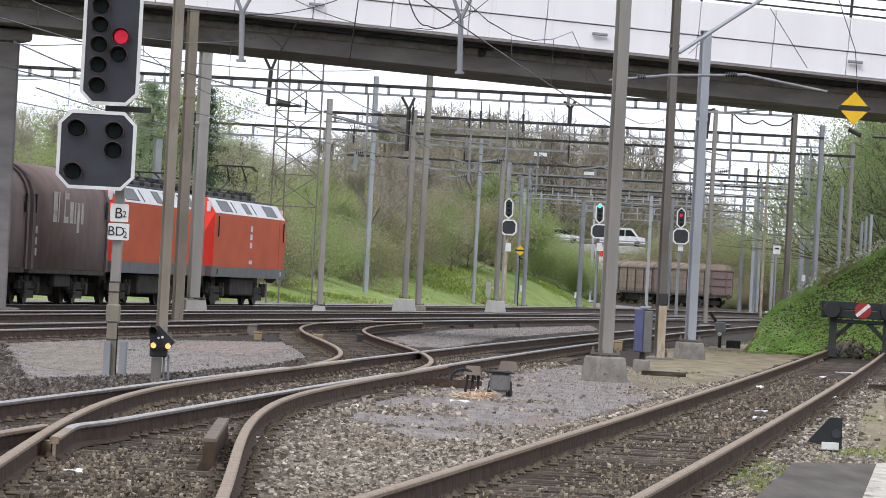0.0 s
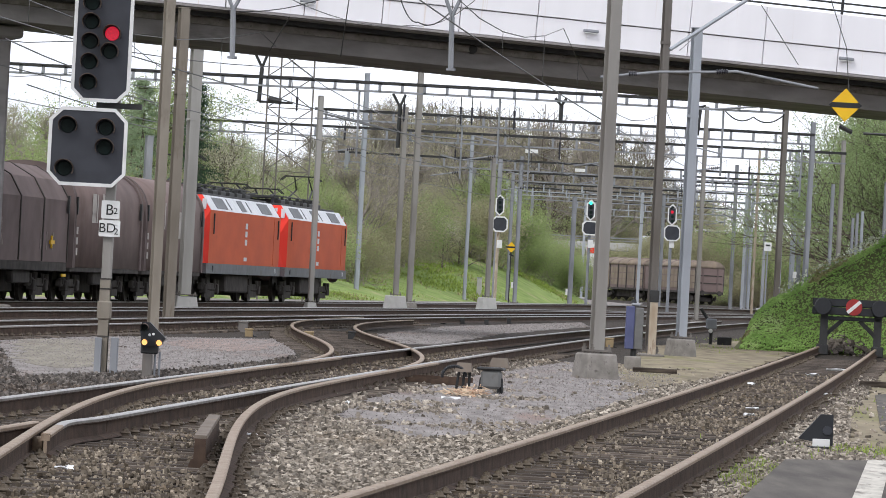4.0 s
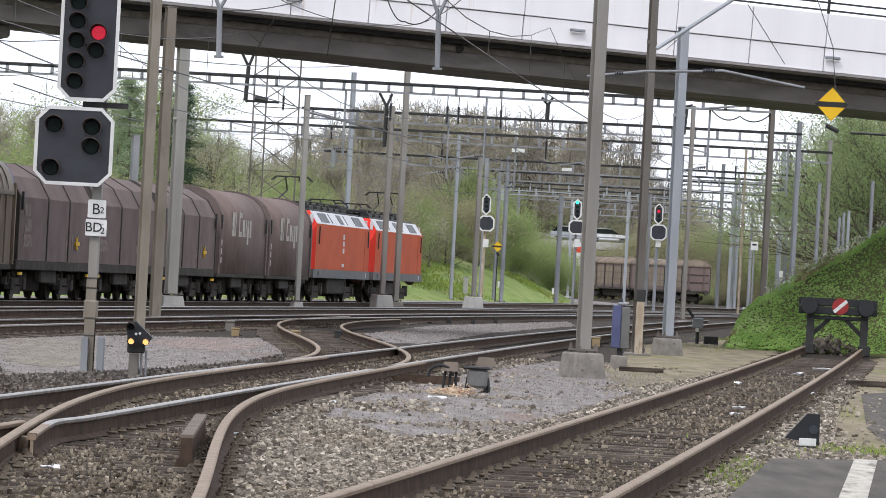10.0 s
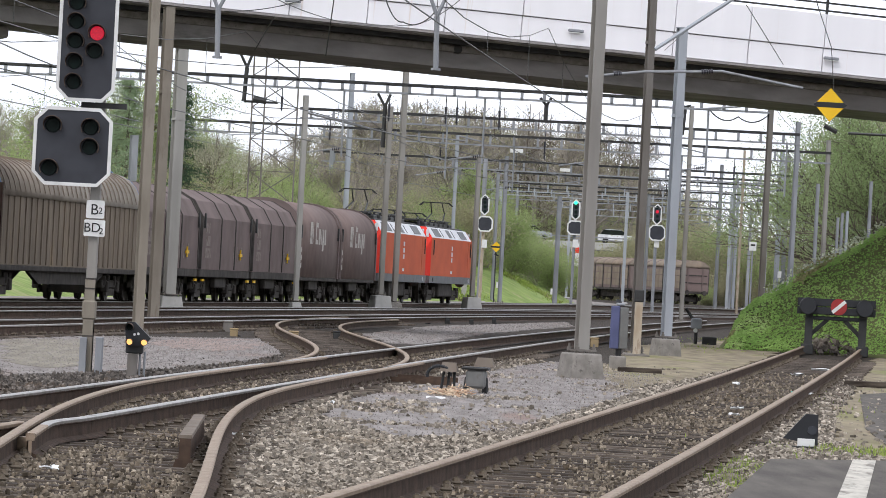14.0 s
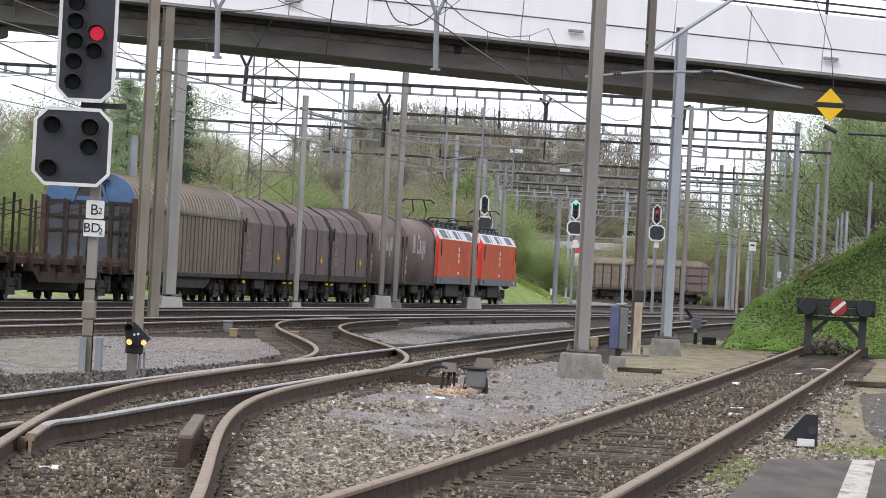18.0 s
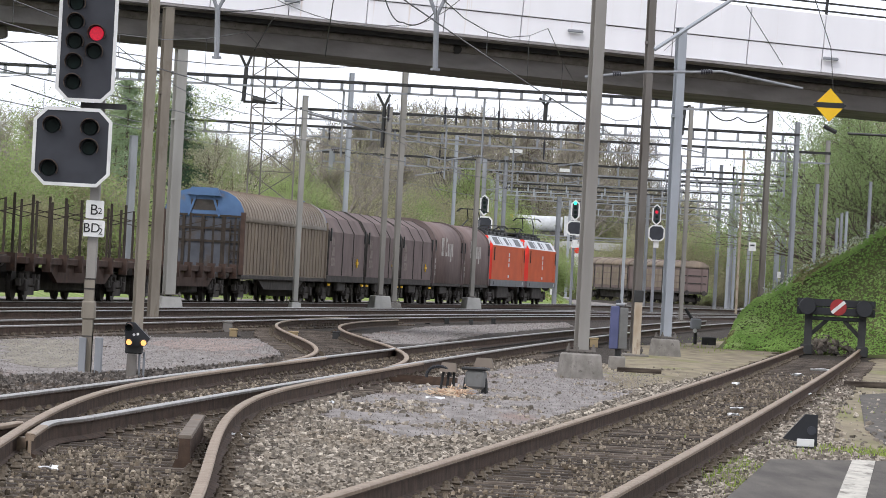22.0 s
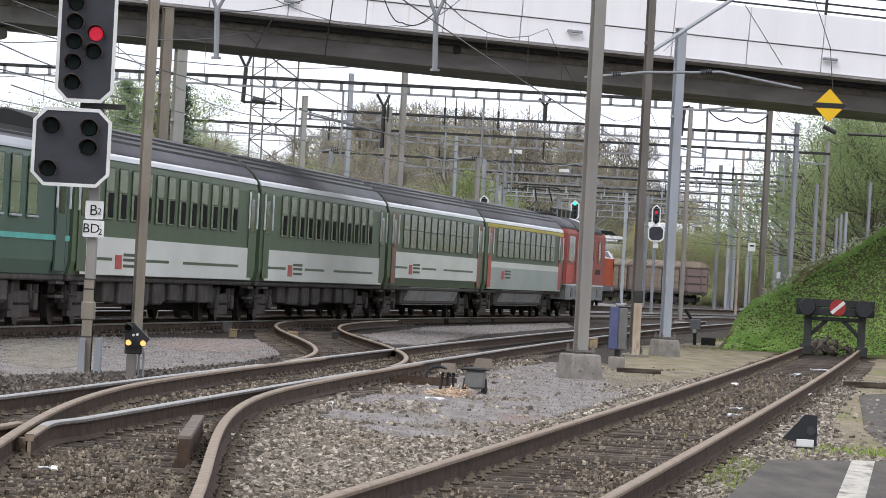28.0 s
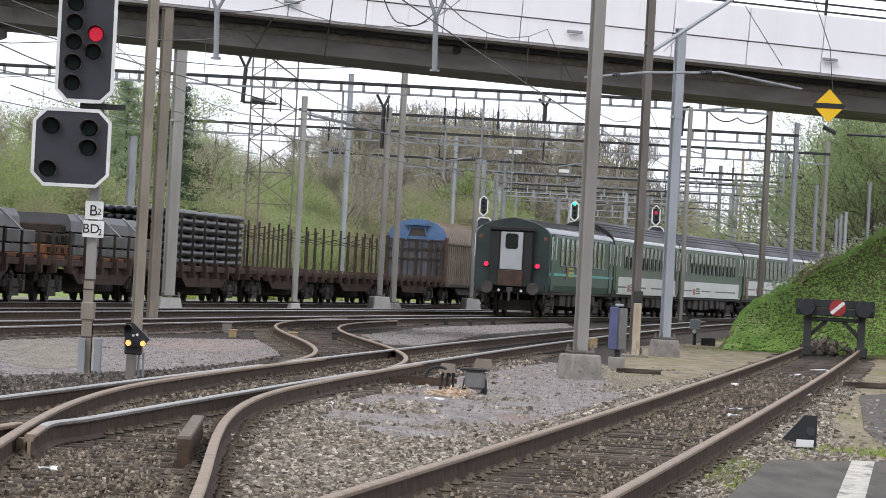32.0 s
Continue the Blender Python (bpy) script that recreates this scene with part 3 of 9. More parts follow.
# ---- tracks ----
def rail_run(name, line, side, y0, y1, step, head_mat, parent, end_fn=None):
    prof = [(-0.075, -0.172), (0.075, -0.172), (0.07, -0.16), (0.012, -0.14), (0.010, -0.045), (0.035, -0.035), (0.035, -0.006), (0.026, 0),
            (-0.026, 0), (-0.035, -0.006), (-0.035, -0.035), (-0.010, -0.045), (-0.012, -0.14), (-0.07, -0.16)]
    top = [(-0.034, -0.034), (0.034, -0.034), (0.038, -0.006), (0.028, 0.004), (-0.028, 0.004), (-0.038, -0.006)]
    rings, heads = [], []
    y = y0
    while y < y1 + step * 0.5:
        d = (line(y + 0.5) - line(y - 0.5))
        nx, ny = 1 / math.hypot(1, d), -d / math.hypot(1, d)
        cx, cy = line(y) + nx * side, y + ny * side
        rings.append([(cx + nx * px, cy + ny * px, z) for px, z in prof])
        heads.append([(cx + nx * px, cy + ny * px, z) for px, z in top])
        y += step
    bm = bmesh.new()
    loft(bm, rings)
    bmesh.ops.recalc_face_normals(bm, faces=bm.faces[:])
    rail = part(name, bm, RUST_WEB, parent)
    bm = bmesh.new()
    loft(bm, heads)
    bmesh.ops.recalc_face_normals(bm, faces=bm.faces[:])
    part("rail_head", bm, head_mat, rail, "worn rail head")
    return rail


GAUGE = 0.735
SLEEPER_MESH = []
SLEEPER_ROWS = {}     # track line -> where its sleepers lie along y


def sleeper_mesh():
    if not SLEEPER_MESH:
        bm = bmesh.new()
        box(bm, -1.25, 1.25, -0.12, 0.12, -0.13, 0, bev=0.015)
        ob = part("sleeper", bm, SLEEPER)
        SLEEPER_MESH.append(ob.data)
        bpy.data.objects.remove(ob)
        bm = bmesh.new()
        for s in (-GAUGE, GAUGE):
            box(bm, s - 0.165, s + 0.165, -0.075, 0.075, 0.0, 0.012)
            for k in (-0.125, 0.125):
                box(bm, s + k - 0.042, s + k + 0.042, -0.05, 0.05, 0.012, 0.036, bev=0.010)
                tube(bm, (s + k, 0, 0.034), (s + k, 0, 0.058), 0.030, 0.026, n=7)
                tube(bm, (s + k, 0, 0.056), (s + k, 0, 0.068), 0.014, n=6)
        ob = part("fastening", bm, CLIP)
        SLEEPER_MESH.append(ob.data)
        bpy.data.objects.remove(ob)
    return SLEEPER_MESH


def sleepers(line, y0, y1, parent, pitch=0.62):
    sm, fm = sleeper_mesh()
    rnd = random.Random(int(y0 * 10))
    y = y0
    while y < y1:
        a = -math.degrees(math.atan(line(y + 0.5) - line(y - 0.5)))
        s = new("sleeper", sm)
        s.parent = parent
        s.matrix_basis = pose(line(y) + rnd.uniform(-0.04, 0.04), y, -0.172 - rnd.uniform(0, 0.008), 0, rnd.uniform(-0.25, 0.25), a + rnd.uniform(-0.9, 0.9))
        f = new("fastening", fm)
        f.parent = s
        SLEEPER_ROWS.setdefault(line, []).append(y)
        y += pitch + rnd.uniform(-0.03, 0.03)


def track(name, label, line, y0, y1, step, head, sl=None, pitch=0.62, lab=""):
    t = thing(name, label, "railway track", kind="structure")
    for s in (-GAUGE, GAUGE):
        rail_run("rail", line, s, y0, y1, step, head, t)
    if sl:
        sleepers(line, sl[0], sl[1], t, pitch)
    return t


track("express_track", "main line track with polished rail heads", line_main, 30, 520, 4, SHINY_RAIL, (88, 160))
track("second_track", "main line track with polished rail heads", line_second, 60, 520, 5, SHINY_RAIL)
track("freight_track", "far track on dark ballast beside the grass", line_freight, 60, 520, 5, SHINY_RAIL)
near_track = thing("near_track", "curving main track with polished rails in the yard", "railway track", kind="structure")


def line_wing(y):
    """The right rail of the near track; at the crossing it bends out beside the branch rail."""
    own, aside = line_near(y) + GAUGE, line_branch(y) - GAUGE + 0.13
    f = max(0.0, min(1.0, (y - 40.6) / 2.4))
    return aside + (own - aside) * f * f * (3 - 2 * f)


rail_run("rail", line_near, -GAUGE, 30, 230, 2, SHINY_RAIL, near_track)
rail_run("wing_rail", line_wing, 0.0, 38.3, 40.4, 0.3, RUST_RAIL, near_track)
rail_run("wing_rail", line_wing, 0.0, 40.4, 43.4, 0.3, SHINY_RAIL, near_track)
rail_run("rail", line_near, GAUGE, 43.4, 230, 2, SHINY_RAIL, near_track)
rail_run("crossing_nose", lambda y: line_near(y) + GAUGE - 0.235, 0.0, 30, 41.0, 0.5, RUST_RAIL, near_track)
bars("end_plate", [(line_wing(38.3) - 0.03, line_wing(38.3) + 0.03, 38.27, 38.295, -0.05, -0.004), (line_wing(38.3) - 0.012, line_wing(38.3) + 0.012, 38.27, 38.295, -0.16, -0.052)], RUST_RAIL, near_track, "pale cut rail end")
bars("spacer_block", [(line_wing(q) - 0.16, line_wing(q) - 0.045, q - 0.12, q + 0.12, -0.15, -0.045) for q in (38.9, 40.1)], RUST_RAIL, near_track, "rusty spacer block")
sleepers(line_near, 44, 110, near_track)
siding = track("siding_track", "rusty dead-end siding track on weathered timber sleepers", line_siding, 16, 136.5, 2, RUST_RAIL, (20, 125))
branch = track("branch_track", "rusty turnout track curving out of the near track", line_branch, 18, 79, 1, RUST_RAIL, (20, 56))
cross = track("crossover_track", "worn crossover track linking two main lines", line_cross, 71, 152, 1.5, RUST_RAIL, (76, 130))


# ---- the road bridge ----
def bridge():
    """Local x runs along the bridge, y away from the camera; the deck falls slightly towards +x."""
    m = Matrix.Translation((-0.3, 132, 7.45)) @ Euler((0, radians(2.3), math.atan(0.25))).to_matrix().to_4x4()
    b = thing("road_bridge", "wide road bridge with white fascia panels and dark concrete soffit", "bridge", m)
    x0, x1 = -48, 40
    for i in range(44):
        a = x0 + i * 2.0
        quick("fascia_panel", lambda bm: box(bm, a + 0.012, a + 1.988, -0.10, 0.05, 0.62, 1.48, bev=0.01), FASCIA, b)
        quick("fascia_panel", lambda bm: box(bm, a + 0.012, a + 1.988, -0.06, 0.05, 0.0, 0.60, bev=0.01), FASCIA, b)
    bars("drip_edge", [(x0, x1, -0.12, 0.06, -0.07, -0.01)], SOFFIT, b)
    bars("deck", [(x0, x1, 0.055, 9.5, 0.25, 1.0)], SOFFIT, b)
    bars("cantilever_soffit", [(x0, x1, 0.06, 9.4, -0.10, 0.248)], SOFFIT, b, "stained dark concrete")
    bars("girder", [(x0, x1, 1.9, 6.6, -0.78, -0.102)], SOFFIT, b, "deep box girder")
    bars("girder_ledge", [(x0, x1, 1.72, 1.898, -0.38, -0.22)], CONCRETE, b)
    bars("cable_pipe", [(x0, x1, 0.9, 1.02, -0.22, -0.105)], DARK_STEEL, b)
    for k in range(22):
        a = x0 + 2 + k * 4
        bars("railing_post", [(a, a + 0.06, 0.0, 0.06, 1.48, 2.5)], DARK_STEEL, b)
    for z in (1.55, 1.75, 2.0, 2.25, 2.46):
        bars("railing_bar", [(x0, x1, 0.01, 0.05, z, z + 0.045)], DARK_STEEL, b)
    for a, z in ((-3.95, 0.30), (3.4, 0.31), (10.2, 0.30)):
        lamp = bars("fascia_lamp", [(a - 0.20, a + 0.20, -0.20, -0.105, z + 0.02, z + 0.10)], GREY_BOX, b, "grey bulkhead luminaire", 0.02)
        bars("diffuser", [(a - 0.17, a + 0.17, -0.19, -0.12, z, z + 0.019)], WHITE, lamp)
    quick("drain_pipe", lambda bm: tube(bm, (0.85, 1.70, -0.30), (0.85, 1.9, -0.30), 0.11, n=12), DARK_STEEL, b)
    return b


bridge()


def pier(x, y, top, label):
    p = thing("bridge_pier", label, "pillar", pose(x, y, 0, 0, 0, 14))
    quick("shaft", lambda bm: box(bm, -0.6, 0.6, -0.45, 0.45, -0.3, top - 0.3, bev=0.06), SOFFIT, p)
    quick("cap", lambda bm: box(bm, -0.85, 0.85, -0.8, 0.8, top - 0.3, top, bev=0.05), SOFFIT, p)
    quick("footing", lambda bm: box(bm, -0.9, 0.9, -0.8, 0.8, -0.32, 0.0, bev=0.03), CONCRETE, p)


pier(-12.3, 133.5, 7.05, "dark concrete bridge pier beside the freight track")


# ---- green embankment under the bridge's end ----
def slope_height(x, y):
    """Height of the embankment at a place."""
    toe = 7.75 + (y - 141) * 0.10
    f = max(0.0, min(1.0, (y - 138.4) / 2.2))
    q = max(0.0, x - toe)
    h = (0.92 * (1 - math.exp(-q * 6.0)) + 0.55 * q + 0.012 * q * q) * f
    h = h if h < 5.5 else 5.5 + (h - 5.5) * 0.15
    return -0.3 + h + (noise.noise(Vector((x * 0.7, y * 0.5, 1.1))) * 0.16 if h > 0.1 else 0)


def embankment():
    bm = bmesh.new()
    grid = []
    for j in range(61):
        y = 137.5 + j * 0.5 if j < 30 else 152.5 + (j - 30) * 3
        grid.append([bm.verts.new((7 + i * 0.4, y, slope_height(7 + i * 0.4, y))) for i in range(60)])
    for a, b in zip(grid, grid[1:]):
        for i in range(59):
            bm.faces.new((a[i], a[i + 1], b[i + 1], b[i]))
    tagged(part("embankment", bm, MEADOW, smooth=True), "steep ivy-covered green embankment under the bridge", "ground", kind="structure")


embankment()


def leaves(name, places, sizes, material, label, category, tilt=1.0, seed=3, parent=None, kind="stuff", out=(0, 0, 0)):
    """Many small folded leaves in one mesh, built as arrays. places: n x 3."""
    rng = np.random.default_rng(seed)
    n = len(places)
    p = np.asarray(places, float)
    s = np.asarray(sizes, float).reshape(-1, 1)
    nrm = rng.normal(size=(n, 3))
    nrm[:, 2] = np.abs(nrm[:, 2]) * tilt
    nrm += np.array(out, float)
    nrm /= np.linalg.norm(nrm, axis=1, keepdims=True)
    u = np.cross(nrm, rng.normal(size=(n, 3)))
    u /= np.linalg.norm(u, axis=1, keepdims=True)
    w = np.cross(nrm, u)
    quad = np.stack([p - u * s, p - w * s * 0.55 + nrm * s * 0.18, p + u * s, p + w * s * 0.55 + nrm * s * 0.18], 1)
    me = bpy.data.meshes.new(name)
    me.from_pydata(quad.reshape(-1, 3).tolist(), [], np.arange(4 * n).reshape(-1, 4).tolist())
    me.materials.append(material)
    ob = new(name, me)
    if parent:
        ob.parent = parent
    else:
        tagged(ob, label, category, kind=kind)
    return ob


def ivy():
    rng = np.random.default_rng(5)
    n = 120000
    x = 7.2 + rng.random(n) * 10
    y = 138.4 + rng.random(n) ** 1.5 * 26
    z = np.array([slope_height(a, b) for a, b in zip(x, y)])
    keep = z > -0.28
    x, y, z = x[keep], y[keep], z[keep]
    bumps = np.array([max(0, noise.noise(Vector((a * 1.1, b * 0.9, 9)))) for a, b in zip(x, y)])
    z = z + rng.random(len(z)) * (0.06 + 0.40 * bumps)
    leaves("ivy", np.stack([x, y, z], 1), rng.uniform(0.022, 0.058, len(x)), IVY, "dense green ivy and weeds covering the embankment", "ivy", 1.2, 6, out=(-1.4, -2.2, 2.2))
    d = (np.array([noise.noise(Vector((a * 0.6, b * 0.4, 21))) for a, b in zip(x, y)]) > 0.30) | (rng.random(len(x)) < np.clip((x - 11.4) * 0.14, 0, 0.25))
    leaves("dry_weeds", np.stack([x[d], y[d], z[d] + 0.05], 1), rng.uniform(0.025, 0.07, d.sum()), DRY_LEAF, "dry brown weeds between the ivy", "weeds", 1.2, 12)
    m = 2600
    x = 8.5 + rng.random(m) * 8
    y = 141 + rng.random(m) * 18
    z = np.array([slope_height(a, b) for a, b in zip(x, y)]) + rng.uniform(0.15, 0.5, m)
    k = (np.array([noise.noise(Vector((a * 0.5, b * 0.25, 4))) for a, b in zip(x, y)]) > 0.12) & (z > 1.0)
    x2 = 8.8 + rng.random(900) * 7
    y2 = 140.6 + rng.random(900) ** 2 * 5
    z2 = np.array([slope_height(a, b) for a, b in zip(x2, y2)]) + rng.uniform(0.1, 0.45, 900)
    k2 = np.array([noise.noise(Vector((a * 0.9, b * 0.3, 6))) for a, b in zip(x2, y2)]) > -0.05
    x, y, z, k = np.r_[x, x2], np.r_[y, y2], np.r_[z, z2], np.r_[k, k2]
    leaves("white_flowers", np.stack([x[k], y[k], z[k]], 1), rng.uniform(0.03, 0.07, k.sum()), BLOSSOM, "small white flowers among the ivy", "flowers", 1.5, 8)


ivy()


# ---- masts and gantries of the overhead line ----
def mast(name, x, y, w, top, material, label, base=None, lean=0.0, turn=24, foot=GROUND):
    t = thing(name, label, "mast", pose(x, y, 0, 0, 0, turn))
    z0 = foot
    if base:
        bw, bd, bh, bm_mat = base
        def blk(bm):
            loft(bm, [[(-bw * 0.5, -bd * 0.5, foot - 0.2), (bw * 0.5, -bd * 0.5, foot - 0.2), (bw * 0.5, bd * 0.5, foot - 0.2), (-bw * 0.5, bd * 0.5, foot - 0.2)],
                      [(-bw * 0.40, -bd * 0.4, foot + bh), (bw * 0.40, -bd * 0.4, foot + bh), (bw * 0.40, bd * 0.4, foot + bh), (-bw * 0.40, bd * 0.4, foot + bh)]])
            bmesh.ops.bevel(bm, geom=bm.edges[:], offset=0.025, segments=1, affect="EDGES")
        quick("foundation", blk, bm_mat, t, "weathered concrete foundation")
        z0 = foot + bh
        bars("base_plate", [(-w * 0.95, w * 0.95, -w * 0.95, w * 0.95, z0 + 0.03, z0 + 0.06)], MAST_BROWN, t, "rusty base plate")
        for sx in (-1, 1):
            for sy in (-1, 1):
                quick("anchor_bolt", lambda bm: (tube(bm, (sx * w * 0.78, sy * w * 0.78, z0 - 0.02), (sx * w * 0.78, sy * w * 0.78, z0 + 0.15), 0.018, n=6),
                                                 tube(bm, (sx * w * 0.78, sy * w * 0.78, z0 + 0.06), (sx * w * 0.78, sy * w * 0.78, z0 + 0.10), 0.035, n=6)), MAST_BROWN, t)
        z0 += 0.06
    quick("post", lambda bm: ibeam(bm, 0, 0, z0, top, w, w * 0.9, 0.02, lean), material, t)
    for z in (top * 0.72,):
        bars("clamp_band", [(-w * 0.53, w * 0.53, -w * 0.5, w * 0.5, z, z + 0.07)], material, t)
    bars("cap_plate", [(-w * 0.55, w * 0.55, -w * 0.5, w * 0.5, top, top + 0.02)], material, t)
    return t


mast("catenary_mast", 2.29, 84.16, 0.19, 8.6, MAST_GREY, "tall grey steel catenary mast on a concrete block", (0.62, 0.66, 0.42, CONCRETE))
mast("catenary_mast", 4.28, 114.97, 0.16, 9.2, MAST_BROWN, "slim rusty brown steel catenary mast", (0.5, 0.5, 0.08, CONCRETE))
mast("catenary_mast", 5.08, 117.76, 0.2, 7.15, GALV_LIGHT, "pale galvanised catenary mast on a concrete block", (0.60, 0.62, 0.40, CONCRETE))
mast("catenary_mast", -5.77, 100.56, 0.178, 9.5, MAST_TAN, "tall weathered grey catenary mast beside the dwarf signal", (0.55, 0.55, 0.07, CONCRETE))
mast("catenary_mast", -7.08, 129.80, 0.235, 7.58, MAST_TAN2, "brownish weathered catenary mast behind the main line", (0.4, 0.4, 0.04, CONCRETE))
mast("catenary_mast", 0.50, 330.00, 0.180, 10.22, GALV_LIGHT, "slim pale galvanised mast on the grass bank", (0.55, 0.55, 0.07, CONCRETE))
mast("catenary_mast", -5.53, 290.00, 0.231, 12.26, GALV_LIGHT, "pale galvanised mast behind the far track", (0.55, 0.55, 0.07, CONCRETE))
mast("catenary_mast", 3.34, 347.00, 0.175, 8.25, GALV, "slim grey mast beside the far tracks", (0.55, 0.55, 0.07, CONCRETE))
mast("catenary_mast", 3.66, 330.00, 0.208, 9.07, GALV, "grey catenary mast beside the far tracks", (0.55, 0.55, 0.07, CONCRETE))
mast("catenary_mast", 7.44, 345.00, 0.246, 6.98, GALV, "short grey mast beside the far tracks", (0.55, 0.55, 0.07, CONCRETE))
mast("catenary_mast", 15.41, 400.00, 0.202, 8.37, GALV, "slim grey mast beside the far tracks", (0.55, 0.55, 0.07, CONCRETE))
mast("catenary_mast", 11.22, 245.00, 0.165, 9.84, MAST_GREY, "slim grey catenary mast in the yard", (0.55, 0.55, 0.07, CONCRETE))
mast("catenary_mast", 13.07, 215.00, 0.199, 9.22, MAST_BROWN, "brownish grey catenary mast beside the embankment", (0.55, 0.55, 0.07, CONCRETE))
mast("catenary_mast", 16.67, 252.00, 0.191, 9.60, GALV, "grey catenary mast behind the embankment", (0.55, 0.55, 0.07, CONCRETE))
mast("catenary_mast", 20.41, 283.00, 0.196, 9.73, MAST_GREY, "grey catenary mast behind the embankment", (0.55, 0.55, 0.07, CONCRETE))
mast("catenary_mast", 22.84, 360.00, 0.271, 11.17, GALV_LIGHT, "pale grey mast far down the yard", (0.55, 0.55, 0.07, CONCRETE))
mast("catenary_mast", 25.22, 390.00, 0.262, 11.64, GALV, "pale grey mast far down the yard", (0.55, 0.55, 0.07, CONCRETE))
mast("catenary_mast", 18.56, 330.00, 0.125, 10.22, RUST_LIGHT, "slim pale rusty post down the yard", (0.55, 0.55, 0.07, CONCRETE))
mast("catenary_mast", 20.83, 400.00, 0.218, 10.94, GALV, "grey mast far down the yard", (0.55, 0.55, 0.07, CONCRETE))
mast("catenary_mast", 23.52, 430.00, 0.235, 10.57, GALV, "grey mast far down the yard", (0.55, 0.55, 0.07, CONCRETE))
mast("catenary_mast", 24.67, 445.00, 0.206, 10.05, GALV_LIGHT, "pale grey mast far down the yard", (0.55, 0.55, 0.07, CONCRETE))
mast("catenary_mast", 21.86, 310.00, 0.169, 7.94, GALV, "grey mast beyond the embankment", (0.55, 0.55, 0.07, CONCRETE))
mast("catenary_mast", 22.76, 305.00, 0.128, 5.93, GALV, "slim grey mast beyond the embankment", (0.55, 0.55, 0.07, CONCRETE))
mast("catenary_mast", 23.31, 309.00, 0.130, 6.27, GALV, "slim grey mast beyond the embankment", (0.55, 0.55, 0.07, CONCRETE))
mast("catenary_mast", 23.83, 312.00, 0.131, 6.44, GALV_LIGHT, "slim grey mast beyond the embankment", (0.55, 0.55, 0.07, CONCRETE))
mast("catenary_mast", 25.79, 320.00, 0.161, 8.47, GALV, "grey mast in front of the green trees", (0.55, 0.55, 0.07, CONCRETE))
mast("catenary_mast", -12.88, 215.00, 0.28, 6.4, GALV, "grey mast behind the far track", (0.55, 0.55, 0.07, CONCRETE))
mast("catenary_mast", -8.43, 163.00, 0.332, 7.94, MAST_PALE, "broad grey twin-channel catenary mast", (0.8, 0.7, 0.3, PALE_CONC), foot=-0.03)
mast("catenary_mast", -5.39, 194.75, 0.175, 7.73, MAST_PALE, "grey galvanised catenary mast", (0.42, 0.42, 0.03, PALE_CONC), foot=0.05)
mast("catenary_mast", -2.56, 221.75, 0.195, 8.35, MAST_GREY, "grey catenary mast on a pale concrete foundation", (0.85, 0.8, 0.46, PALE_CONC), foot=-0.08)
mast("catenary_mast", -2.02, 226.50, 0.215, 10.25, MAST_GREY, "tall brownish grey catenary mast", (0.6, 0.6, 0.06, CONCRETE), foot=0.04)
mast("catenary_mast", 1.50, 257.00, 0.200, 7.20, MAST_GREY, "grey catenary mast on a pale concrete foundation", (0.85, 0.8, 0.42, PALE_CONC), foot=-0.04)


def gantry(label, x0, x1, y, z, depth, pitch, masts, slant=0.0, w=0.24, material=GALV, extra=(), dark=DARK_STEEL):
    """A portal: ladder beam between masts. masts: (x, foot height, top)."""
    t = thing("catenary_gantry", label, "gantry", pose(0, y, 0), "gantries over the yard")
    f = lambda x: slant * (x - x0)
    # top chord in dark steel: paints its backlit look against the sky
    bm = bmesh.new()
    box(bm, x0, x1, -w / 2, w / 2, z - 0.065, z + 0.065)
    part("top_chord", bm, dark, t, "steel chord coloured dark as if backlit")
    bm = bmesh.new()
    box(bm, x0, x1, -w / 2, w / 2, z - depth - 0.04, z - depth + 0.04)
    part("bottom_chord", bm, material, t)
    n = int((x1 - x0) / pitch)
    for i in range(n):
        x = x0 + (i + 0.5) * pitch
        bars("batten", [(x - 0.06, x + 0.06, f(x) - w / 2, f(x) + w / 2, z - depth, z)], material, t)
    for x, foot, top in masts:
        quick("mast", lambda bm: ibeam(bm, x, f(x), foot, top, 0.26, 0.26, 0.02), material, t)
        bars("foundation", [(x - 0.45, x + 0.45, f(x) - 0.4, f(x) + 0.4, foot - 0.2, foot + 0.22)], PALE_CONC, t, "pale concrete foundation", 0.03)
    for ln in (line_main, line_second, line_freight, lambda v: line_main(v) + 4.6, lambda v: line_main(v) + 9.2):
        x = ln(y)
        if x0 + 1 < x < x1 - 1:
            zc = z - depth
            quick("drop_tube", lambda bm: tube(bm, (x + 0.9, 0, zc), (x + 0.9, 0, 6.0), 0.045, n=6), material, t)
            quick("register_arm", lambda bm: (tube(bm, (x + 0.9, 0, 6.35), (x - 0.5, 0, 6.1), 0.03, n=5), tube(bm, (x + 0.9, 0, 6.9), (x - 0.1, 0, 7.1), 0.03, n=5)), material, t)
            quick("arm_insulator", lambda bm: [tube(bm, (x + 0.8 - 0.08 * i, 0, 6.33 - 0.015 * i), (x + 0.76 - 0.08 * i, 0, 6.32 - 0.015 * i), 0.07, n=8) for i in range(4)], INSUL, t)
    for x, h in extra:
        quick("drop_insulator", lambda bm: (tube(bm, (x, f(x), z - depth), (x, f(x), z - depth - h * 0.4), 0.02, n=6), tube(bm, (x, f(x), z - depth - h * 0.38), (x, f(x), z - depth - h * 0.98), 0.05, 0.03, n=8),
                    [tube(bm, (x, f(x), z - depth - h * (0.4 + 0.12 * q)), (x, f(x), z - depth - h * (0.43 + 0.12 * q)), 0.064, 0.056, n=8) for q in range(5)]), INSUL, t)
    return t


